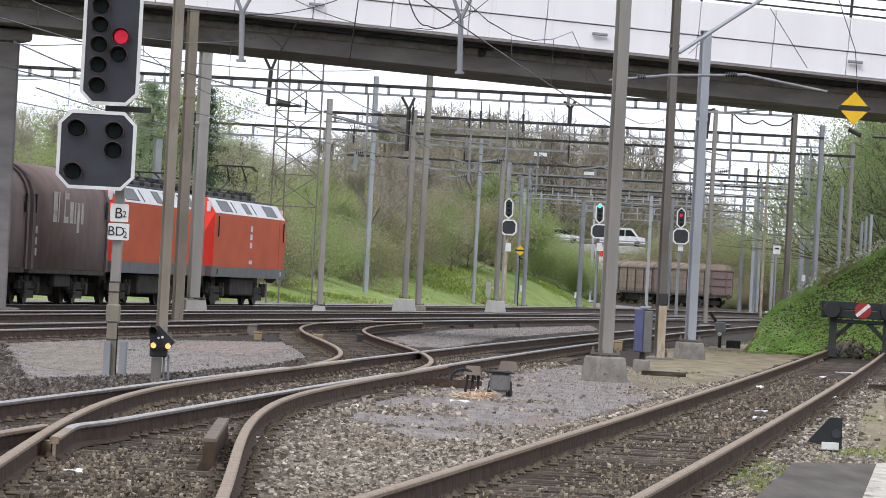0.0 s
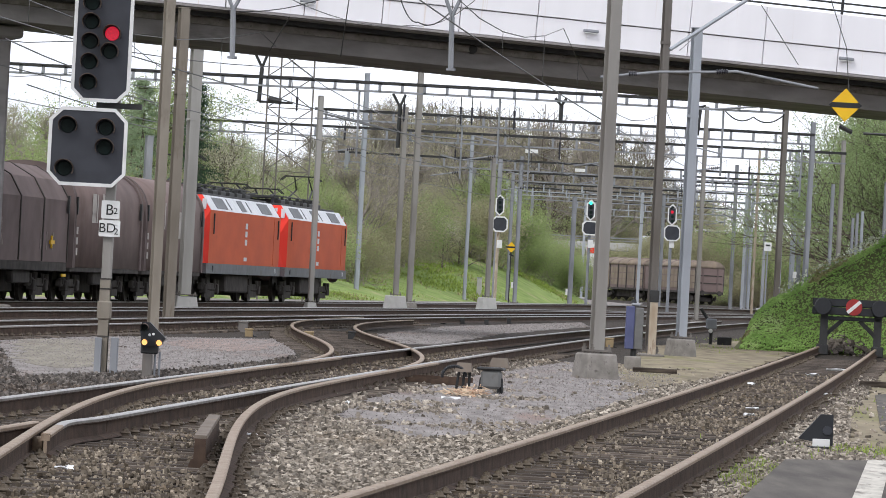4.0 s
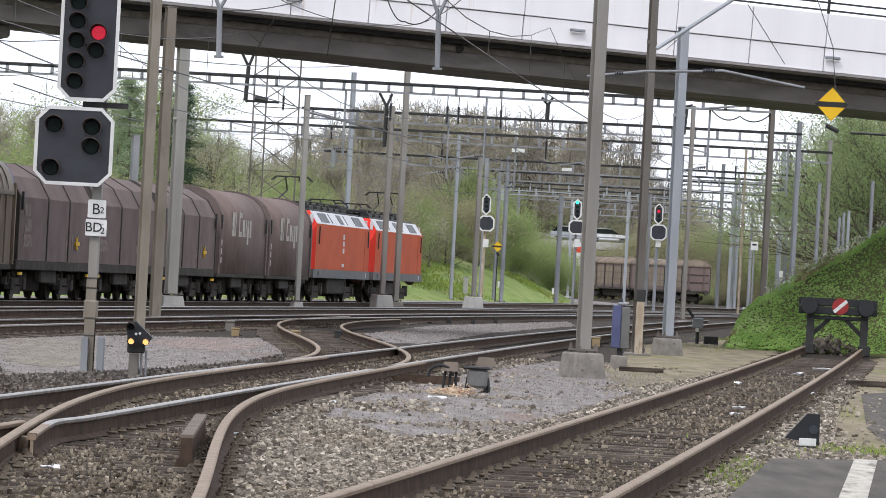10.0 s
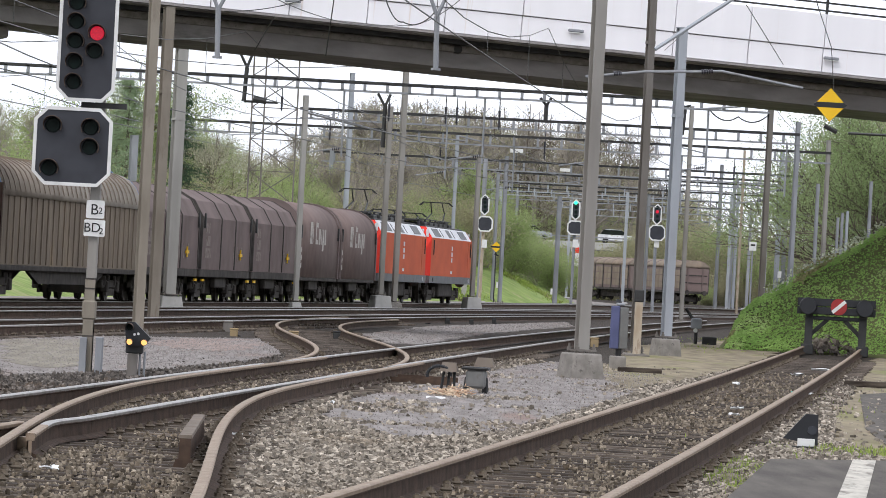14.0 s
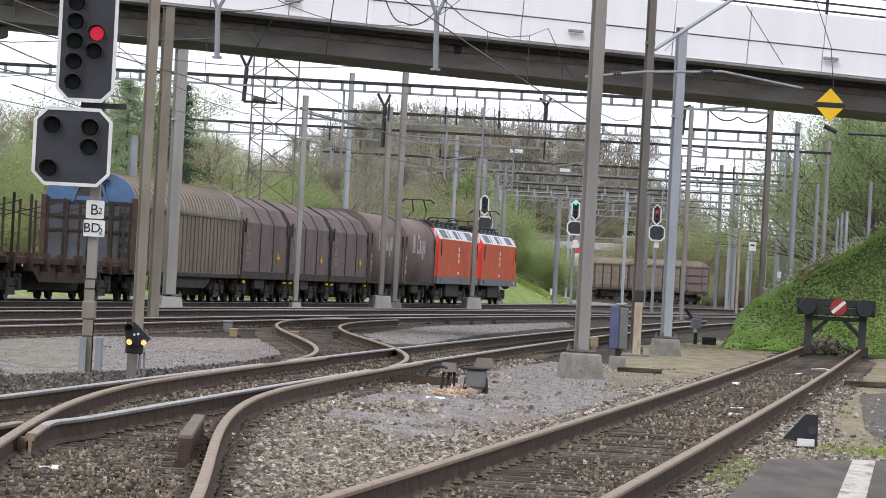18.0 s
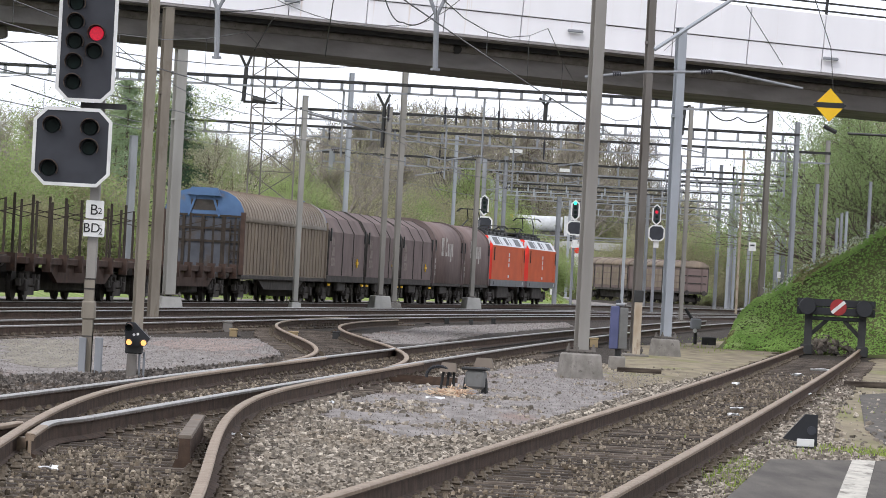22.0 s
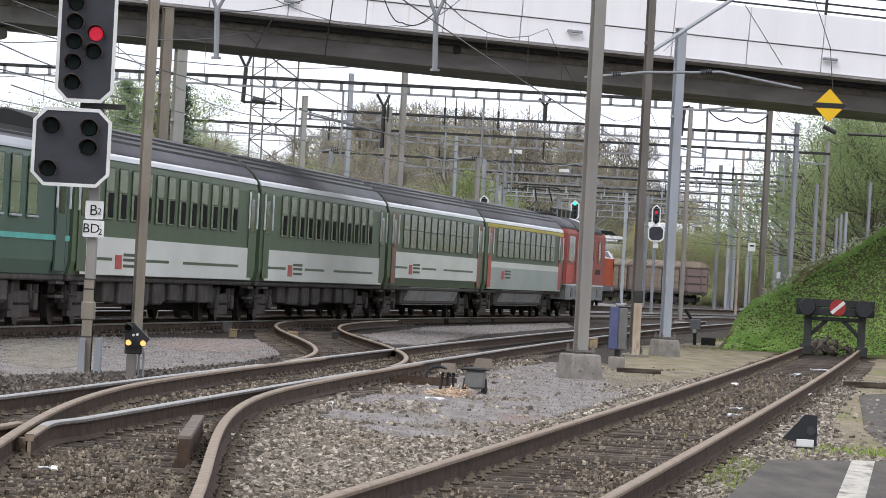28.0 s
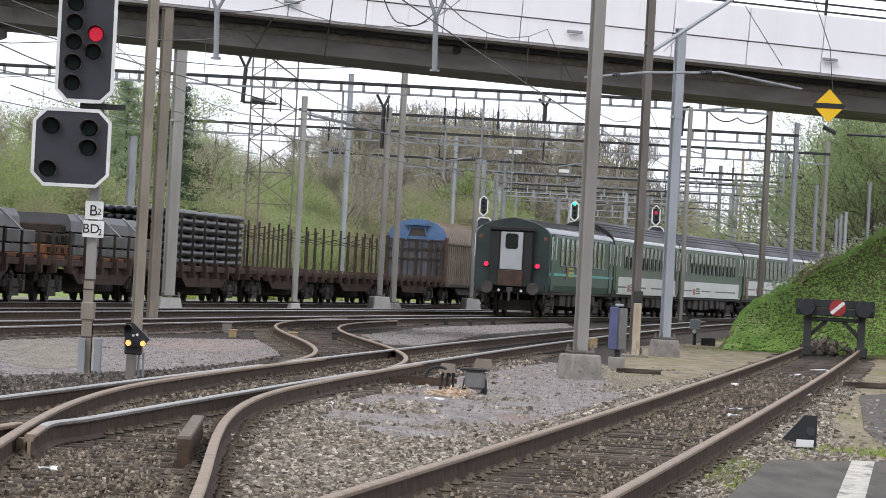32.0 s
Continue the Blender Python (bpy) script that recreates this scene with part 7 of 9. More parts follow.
quick("pedal", lambda bm: box(bm, 0.2, 0.6, 0.2, 0.4, -0.30, 0.02, bev=0.02), DARK_STEEL, t)

for px, py, w, h, mt, lb in (
        (-4.43, 113.52, 0.17, 0.17, YELLOW_BOX, "small ochre cable box between the tracks"),
        (-3.10, 112.27, 0.20, 0.20, YELLOW_BOX, "small ochre cable box by the crossover"),
        (-4.85, 120.75, 0.22, 0.26, MAST_BROWN, "small dark trackside box"),
        (-2.24, 115.03, 0.16, 0.22, DARK_STEEL, "dark point drive by the crossover"),
        (-0.39, 167.46, 0.14, 0.20, DARK_STEEL, "dark point lever weight"), (0.24, 171.22, 0.16, 0.20, DARK_STEEL, "dark point lever weight"),
        (1.02, 169.74, 0.14, 0.20, DARK_STEEL, "dark point lever weight"), (1.86, 180.84, 0.14, 0.20, DARK_STEEL, "dark point lever weight"),
        (0.64, 96.77, 0.18, 0.14, MAST_BROWN, "low rusty point drive between the rails"),
        (3.81, 128.82, 0.20, 0.24, YELLOW_BOX, "low dark box with a pale lid by the mast")):
    b = thing("cable_box", lb, "box", pose(px, py, 0))
    quick("case", lambda bm: box(bm, -w / 2, w / 2, -w * 0.4, w * 0.4, -0.28, -0.22 + h * 0.8, bev=0.015), mt, b)
    quick("lid", lambda bm: box(bm, -w * 0.56, w * 0.56, -w * 0.45, w * 0.45, -0.219 + h * 0.8, -0.18 + h * 0.8, bev=0.01), mt, b)
    quick("cable", lambda bm: tube(bm, (w * 0.5, 0, -0.2), (w * 1.3, 0.2, -0.25), 0.02, n=6), BLACK, b)

# the check block inside the branch rail
cb = thing("guard_block", "short steel guard rail block with a worn flat top", "rail block")
xa, ya = -1.80, 38.15
xb, yb = -1.95, 43.6
def slanted(bm, w0, w1, za, zb):
    loft(bm, [[(x - w0, y, za), (x + w0, y, za), (x + w1, y, zb), (x - w1, y, zb)] for x, y in ((xa, ya), (xb, yb))])
    bmesh.ops.recalc_face_normals(bm, faces=bm.faces[:])
quick("foot_plate", lambda bm: slanted(bm, 0.11, 0.06, -0.25, -0.12), RUST_WEB, cb, "rusty foot")
quick("web", lambda bm: slanted(bm, 0.045, 0.04, -0.121, 0.03), RUST_WEB, cb)
quick("worn_top", lambda bm: slanted(bm, 0.05, 0.045, 0.031, 0.055), MAST_RUST, cb, "worn steel top")


def litter():
    rng = np.random.default_rng(4)
    spots = ((4.73, 83.09), (3.54, 62.31), (3.77, 65.72), (5.40, 78.22), (5.53, 77.42), (7.54, 103.41), (6.57, 95.90), (0.00, 62.60), (-1.66, 45.32), (-2.63, 36.11), (-2.61, 36.36), (-1.14, 58.11))
    for i, (x, y) in enumerate(spots):
        bm = bmesh.new()
        w, d = rng.uniform(0.5, 1.1) * y * 0.0006, rng.uniform(0.6, 1.3) * y * 0.003
        bmesh.ops.create_grid(bm, x_segments=4, y_segments=4, size=0.5)
        for v in bm.verts:
            v.co = Vector((v.co.x * 2 * w, v.co.y * d, rng.uniform(0, 0.0006 * y)))
        r = bmesh.ops.extrude_face_region(bm, geom=bm.faces[:])
        for v in r["geom"]:
            if isinstance(v, bmesh.types.BMVert):
                v.co.z += 0.006
        ob = tagged(part("paper_scrap", bm, PAPER if i != 3 else TURQ), "crumpled white paper scrap on the ballast" if i != 3 else "crumpled green plastic scrap on the ballast", "litter", "litter on the tracks")
        ob.matrix_basis = pose(x, y, -0.165, 0, 0, rng.uniform(0, 180))


litter()


# ---- signs ----
def diamond(x, y, z, r, post_foot, label):
    t = thing("diamond_sign", label, "sign", pose(x, y, 0))
    for s in (-1, 1):
        quick("yellow_half", lambda bm: (prism(bm, [(-r * 0.80, z + s * r * 0.16), (r * 0.80, z + s * r * 0.16), (0, z + s * r)], -0.02, 0.02), bmesh.ops.recalc_face_normals(bm, faces=bm.faces[:])), YELLOW, t)
    quick("black_band", lambda bm: prism(bm, [(-r, z), (-r * 0.80, z - r * 0.155), (r * 0.80, z - r * 0.155), (r, z), (r * 0.80, z + r * 0.155), (-r * 0.80, z + r * 0.155)], -0.02, 0.02), BLACK, t)
    quick("bracket", lambda bm: (tube(bm, (0, 0.05, post_foot), (0, 0.05, z + r * 0.7), 0.04, n=8), tube(bm, (-0.1, 0.06, z - r * 1.25), (0.18, 0.06, z - r * 1.6), 0.05, n=6)), DARK_STEEL, t)


x, z = (8.21, 5.47)
diamond(x, 114, z, 0.365, z - 0.2, "yellow diamond sign with a black band hung from wires")
x, z = (3.43, 3.44)
diamond(x, 344, z, 0.36, -0.3, "small yellow diamond sign beside the far tracks")
for xx, zz, yy, w, h in ((*(18.79, 4.15), 320, 0.22, 0.26), (*(4.25, 9.44), 329.9, 0.40, 0.12), (*(8.62, 9.59), 384.9, 0.42, 0.12)):
    t = thing("white_board", "small white board on the overhead line structure", "sign", pose(xx, yy, zz))
    quick("panel", lambda bm: box(bm, -w, w, -0.03, 0.03, -h, h, bev=0.01), WHITE, t)
    if w < 0.3:
        bars("writing_bar", [(-w * 0.6, w * 0.6, -0.04, -0.031, h * 0.1, h * 0.5)], BLACK_TXT, t)
        quick("post", lambda bm: tube(bm, (0, 0.06, -zz - 0.3), (0, 0.06, h), 0.05, n=6), GALV, t)
    else:
        quick("hanger", lambda bm: tube(bm, (0, 0.05, h), (0, 0.05, -1.1), 0.03, n=5), WIRE, t)
for xx, zz, yy in ((*(21.13, 2.56), 330), (*(3.63, 0.97), 340), (*(7.37, 0.71), 350)):
    t = thing("mile_plate", "small white plate on a mast", "sign", pose(xx, yy, zz))
    quick("plate", lambda bm: box(bm, -0.12, 0.12, -0.22, -0.19, -0.2, 0.2, bev=0.005), WHITE, t)
    quick("strap", lambda bm: box(bm, -0.13, 0.13, -0.189, 0.2, -0.05, 0.05), GALV, t)
t = thing("relay_cabinet", "pale grey relay cabinet on the grass", "cabinet", pose(1.45, 340, 0))
quick("case", lambda bm: box(bm, -0.16, 0.16, -0.2, 0.2, 0.0, 1.3, bev=0.02), PALE_CONC, t)
quick("lid", lambda bm: box(bm, -0.19, 0.19, -0.23, 0.23, 1.301, 1.36, bev=0.01), GREY_BOX, t)


# ---- fittings of the overhead line close by ----
def arm(label, pts, r, material, ins=(), category="cantilever arm"):
    t = thing("cantilever_arm", label, category)
    for a, b in zip(pts, pts[1:]):
        quick("arm_tube", lambda bm: tube(bm, a, b, r, n=8), material, t)
    for p, q in ins:
        p, q = Vector(p), Vector(q)
        for i in range(5):
            quick("insulator_disc", lambda bm: tube(bm, p.lerp(q, i / 5), p.lerp(q, (i + 0.7) / 5), 0.06, 0.045, n=10), INSUL, t)
    return t


arm("horizontal grey registration arm on the brown mast", [(2.85, 113.00, 5.76), (4.13, 113.30, 5.95), (5.36, 113.50, 6.02), (5.79, 113.60, 6.06), (7.60, 114.00, 5.80)], 0.030, GALV, [((3.45, 113.00, 5.86), (3.63, 113.00, 5.88)), ((5.36, 113.50, 6.02), (5.62, 113.50, 6.05))])
arm("diagonal grey strut on the brown mast", [(4.32, 113.20, 6.44), (6.15, 114.00, 7.78)], 0.042, GALV_LIGHT)
arm("curved grey registration arm", [(1.45, 150.00, 7.03), (1.69, 150.00, 7.11), (3.89, 150.00, 7.40)], 0.022, GALV)
arm("thin stay of the far cantilever", [(9.97, 214.60, 8.68), (13.07, 215.00, 9.05)], 0.04, GALV)
for (a, b, c, e) in (((-4.89, 108.00, 6.54), (-4.86, 108.00, 5.59), (-5.03, 108.00, 6.88), (-4.71, 108.00, 6.90)), ((-0.39, 108.00, 6.64), (-0.36, 108.00, 5.58), (-0.58, 108.00, 7.12), (-0.19, 108.00, 7.14))):
    t = thing("drop_post", "pale hanging Y-shaped support post of the overhead line", "hanging post")
    quick("stem", lambda bm: tube(bm, a, b, 0.055, n=8), GALV, t)
    quick("fork", lambda bm: (tube(bm, a, c, 0.04, n=6), tube(bm, a, e, 0.04, n=6)), GALV, t)
    quick("foot_plate", lambda bm: tube(bm, b, (b[0], b[1], b[2] - 0.05), 0.10, n=10), GALV, t)
t = thing("drop_post", "dark Y-shaped hanging bracket under the gantry", "hanging post")
quick("stem", lambda bm: tube(bm, (-8.43, 215.00, 9.44), (-8.49, 215.00, 8.05), 0.09, n=6), DARK_STEEL, t)
quick("fork", lambda bm: (tube(bm, (-8.43, 215.00, 9.44), (-8.76, 215.00, 10.07), 0.06, n=6), tube(bm, (-8.43, 215.00, 9.44), (-8.19, 215.00, 10.10), 0.06, n=6)), DARK_STEEL, t)
quick("boom", lambda bm: (tube(bm, (-8.49, 215.00, 8.05), (-7.10, 215.00, 8.05), 0.05, n=6), tube(bm, (-8.11, 215.00, 8.16), (-7.57, 215.00, 8.10), 0.13, n=8)), DARK_STEEL, t)
for a, b, c, e in (((3.89, 215.00, 8.52), (3.88, 215.00, 7.89), (3.62, 215.00, 8.83), (4.08, 215.00, 8.85)), ((-2.79, 221.80, 8.34), (-2.80, 221.80, 6.62), (-3.11, 221.80, 8.89), (-2.58, 221.80, 8.88)), ((11.22, 252.00, 10.06), (11.13, 252.00, 8.70), (10.95, 252.00, 10.10), (11.49, 252.00, 10.13))):
    t = thing("drop_post", "grey hanging V-shaped bracket under a gantry", "hanging post")
    quick("stem", lambda bm: tube(bm, a, b, 0.09, n=6), DARK_STEEL, t)
    quick("fork", lambda bm: (tube(bm, a, c, 0.06, n=6), tube(bm, a, e, 0.06, n=6)), DARK_STEEL, t)


def lattice():
    t = thing("lattice_gantry", "tall grey lattice steel gantry leg", "gantry")
    y = 236.0
    legs = ((-8.94, 11.01)[0], (-8.38, 11.04)[0], (-6.90, 10.87)[0])
    zt, zb = (-7.94, 11.32)[1], -0.3
    for x in legs:
        quick("leg", lambda bm: tube(bm, (x, y, zb), (x, y, zt), 0.05, n=4), MAST_BROWN, t)
    zz = np.linspace(4.2, zt, 6)
    for i in range(5):
        quick("brace", lambda bm: tube(bm, (legs[0], y, zz[i]), (legs[2], y, zz[i + 1]), 0.03, n=4), MAST_BROWN, t)
        quick("brace", lambda bm: tube(bm, (legs[2], y + 0.1, zz[i]), (legs[0], y + 0.1, zz[i + 1]), 0.03, n=4), MAST_BROWN, t)
        quick("strut", lambda bm: tube(bm, (legs[0], y, zz[i]), (legs[2], y, zz[i]), 0.028, n=4), MAST_BROWN, t)


lattice()
# loose wires across the view
for pts, r, sag in (([(-9.88, 118.00, 5.11), (-8.05, 200.00, 6.38)], 0.013, 0.3), ([(-7.08, 80.00, 4.57), (-9.07, 180.00, 7.43)], 0.011, 0.4), ([(-9.71, 150.00, 7.23), (-2.07, 190.00, 8.94)], 0.014, 0.3), ([(-6.48, 235.00, 8.32), (-3.15, 280.00, 8.76), (0.92, 330.00, 9.91)], 0.05, 0.0),
                    ([(-4.77, 108.00, 6.52), (-2.87, 108.00, 6.95)], 0.010, 0.1), ([(-1.48, 108.00, 6.99), (-1.08, 108.00, 6.49), (-0.42, 108.00, 6.75)], 0.013, 0.15), ([(6.61, 120.00, 7.87), (8.02, 128.00, 6.91)], 0.012, 0.0), ([(7.68, 113.90, 7.97), (8.17, 114.00, 6.72), (8.28, 114.05, 5.74)], 0.010, 0.0),
                    ([(10.52, 214.90, 8.75), (11.75, 214.95, 8.48), (13.07, 215.00, 8.70)], 0.025, 0.3), ([(-2.68, 110.00, 5.79), (-2.52, 108.00, 6.93)], 0.012, 0.0), ([(-4.17, 110.00, 5.83), (-3.76, 109.00, 6.51)], 0.012, 0.0), ([(5.23, 116.00, 7.15), (4.52, 113.00, 6.42)], 0.008, 0.0),
                    ([(14.39, 190.00, 7.26), (16.43, 190.00, 7.26)], 0.05, 0.0), ([(13.16, 214.00, 8.93), (16.51, 250.00, 9.06)], 0.012, 0.1), ([(-3.52, 100.00, 6.45), (-1.44, 128.00, 7.37), (0.13, 100.00, 6.65)], 0.009, 0.2)):
    wire("stray_wire", list(pts), r, sag=sag)


# ---- vegetation ----
def limb(bm, a, d, length, r, depth, rng, tips, spread, min_r=0.012, kids=(3, 5)):
    """A bent limb that forks into thinner ones."""
    a, d = Vector(a), Vector(d).normalized()
    steps = 3
    for i in range(steps):
        nd = (d + Vector((rng.normal(), rng.normal(), rng.normal() * 0.6 + 0.12)) * 0.16).normalized()
        b = a + nd * (length / steps)
        r1 = r * (1 - 0.22 * (i + 1) / steps * 1.4)
        tube(bm, a, b, r, max(r1, min_r * 0.7), n=5 if depth > 2 else 3, caps=False)
        a, d, r = b, nd, max(r1, min_r * 0.7)
        if depth > 0:
            for k in range(rng.integers(1, 3) if i < steps - 1 else rng.integers(*kids)):
                u = Vector((rng.normal(), rng.normal(), rng.normal() * 0.5 + 0.35)).normalized()
                limb(bm, a, (d * (1 - spread) + u * spread), length * rng.uniform(0.55, 0.75), max(r * 0.6, min_r), depth - 1, rng, tips, spread, min_r, kids)
        else:
            tips.append(tuple(a))


def tree(kind, height, seed, bark, leaf, n_leaf, label, leaf_size=(0.07, 0.15), depth=3, cloud=0.45):
    rng = np.random.default_rng(seed)
    t = thing("tree" if kind != "bush" else "bush", label, "tree" if kind != "bush" else "bush", None, "trees on the bank" if kind != "bush" else "bushes on the bank")
    bm, tips = bmesh.new(), []
    if kind == "conifer":
        tube(bm, (0, 0, 0), (0, 0, height), 0.20, 0.02, n=7)
        pts = []
        z = height * 0.12
        while z < height * 0.98:
            reach = ((height - z) * 0.28 + 0.30) * rng.uniform(0.5, 1.2)
            for k in range(5):
                a = rng.uniform(0, 2 * math.pi)
                e = Vector((math.cos(a) * reach, math.sin(a) * reach, z - reach * rng.uniform(0.15, 0.4)))
                tube(bm, (0, 0, z), e, 0.03, 0.012, n=3, caps=False)
                for q in range(int(n_leaf / (height * 14))):
                    f = rng.uniform(0.2, 1.05)
                    pts.append(tuple(Vector((0, 0, z)).lerp(e, f) + Vector((rng.normal() * 0.16, rng.normal() * 0.16, rng.normal() * 0.12 - 0.08))))
            z += height * 0.035
        part("trunk", bm, bark, t)
        leaves("crown", pts, rng.uniform(0.03, 0.075, len(pts)), leaf, "", "", 0.6, seed, t)
        return t
    if kind == "bush":
        for k in range(7):
            limb(bm, (rng.normal() * 0.4, rng.normal() * 0.4, -0.1), (rng.normal() * 0.6, rng.normal() * 0.6, 1.0), height * 0.5, 0.035, 2, rng, tips, 0.6, 0.010)
    else:
        trunk_h = height * (0.50 if kind != "bare" else 0.62)
        tube(bm, (0, 0, -0.3), (rng.normal() * 0.1, rng.normal() * 0.1, trunk_h), height * 0.017, height * 0.012, n=8)
        for k in range(9 if kind == "bare" else 0):
            z = trunk_h * (0.35 + 0.65 * k / 8)
            limb(bm, (0, 0, z), (rng.normal() * 0.5, rng.normal() * 0.5, 0.9), (height - z) * rng.uniform(0.36, 0.46), height * 0.007, depth - 1 + (k > 5), rng, tips, 0.36, 0.015)
        for k in range(9 if kind != "bare" else 0):
            z = trunk_h * (0.25 + 0.75 * k / 8)
            limb(bm, (0, 0, z), (rng.normal() * 0.75, rng.normal() * 0.75, 0.7), (height - z) * rng.uniform(0.36, 0.52), height * 0.008, depth - 1, rng, tips, 0.46, 0.014)
    part("trunk", bm, bark, t)
    tips = np.array(tips)
    dense = np.array([0.12 + max(0.0, 0.55 + 1.3 * noise.noise(Vector((a * 0.55, b * 0.55, c * 0.7 + seed)))) for a, b, c in tips])
    idx = rng.choice(len(tips), n_leaf, p=dense / dense.sum())
    p = tips[idx] + rng.normal(size=(n_leaf, 3)) * np.array((cloud, cloud, cloud * 0.8))
    p = p[p[:, 2] > 0.05]
    leaves("crown", p, rng.uniform(*leaf_size, len(p)), leaf, "", "", 1.1, seed, t)
    return t


KINDS = {
    "bare": [tree("bare", 11.0, 21 + i, TWIG, LEAF_OLIVE, 1500 + 700 * i, "bare twiggy spring tree with grey-brown branches", (0.03, 0.07), 3, 0.35) for i in range(3)],
    "bud": [tree("leafy", 10.5, 41 + i, TWIG, LEAF_OLIVE, 14000, "spring tree with olive-green buds", (0.03, 0.07), 3, 0.45) for i in range(3)],
    "fresh": [tree("leafy", 10.5, 51 + i, BARK, LEAF_FRESH, 20000, "tree in fresh light green leaf", (0.04, 0.085), 3, 0.42) for i in range(3)],
    "green": [tree("leafy", 10.5, 91 + i, BARK, LEAF_MID, 26000, "tall green tree beyond the embankment", (0.03, 0.062), 3, 0.5) for i in range(3)],
    "pale": [tree("leafy", 8.5, 61, BARK, LEAF_PALE, 9000, "small tree in pale blossom", (0.035, 0.08), 3, 0.5)],
    "conifer": [tree("conifer", 13.0, 71 + i, BARK, LEAF_DARK, 26000, "dark green conifer on the bank", (0.1, 0.2)) for i in range(2)],
    "larch": [tree("conifer", 13.0, 75, BARK, LEAF_LARCH, 30000, "tall pale green larch on the bank", (0.1, 0.2))],
    "bush": [tree("bush", 4.0, 81 + i, TWIG, LEAF_OLIVE if i != 1 else LEAF_FRESH, 15000, "dense olive-green bush on the bank" if i != 1 else "fresh green bush on the bank", (0.035, 0.075), 2, 0.45) for i in range(3)],
}
HEIGHTS = {"green": 10.5, "bare": 11.0, "bud": 10.5, "fresh": 10.5, "pale": 8.5, "conifer": 13.0, "larch": 13.0, "bush": 4.0}
USED = {}


def plant(kind, x, y, z, height, rng, which=None):
    protos = KINDS[kind]
    i = int(rng.integers(0, len(protos))) if which is None else which
    k = height / HEIGHTS[kind]
    m = pose(x, y, z, 0, 0, float(rng.uniform(0, 360))) @ Matrix.Diagonal((k * 1.05, k * 1.05, k, 1))
    key = (kind, i)
    if key not in USED:
        USED[key] = protos[i]
        protos[i].matrix_basis = m
    else:
        c = copy_thing(protos[i], Matrix())
        c.matrix_basis = m


def hill_height(x, y):
    """The wooded hill that closes the yard."""
    f = max(0.0, min(1.0, (y - 572) / 120))
    g = max(0.0, min(1.0, (46 - x) / 26))
    return -0.3 + 9.0 * f * g * g * (3 - 2 * g)


def hill():
    bm = bmesh.new()
    grid = [[bm.verts.new((-90 + 6 * i, 566 + 10 * j, hill_height(-90 + 6 * i, 566 + 10 * j) + (0.5 * noise.noise(Vector((i * 0.7, j * 0.7, 0))) if j else 0))) for i in range(28)] for j in range(26)]
    for a, b in zip(grid, grid[1:]):
        for i in range(27):
            bm.faces.new((a[i], a[i + 1], b[i + 1], b[i]))
    tagged(part("wooded_hill", bm, MEADOW, smooth=True), "green wooded hill closing the end of the yard", "hill", kind="structure")


hill()


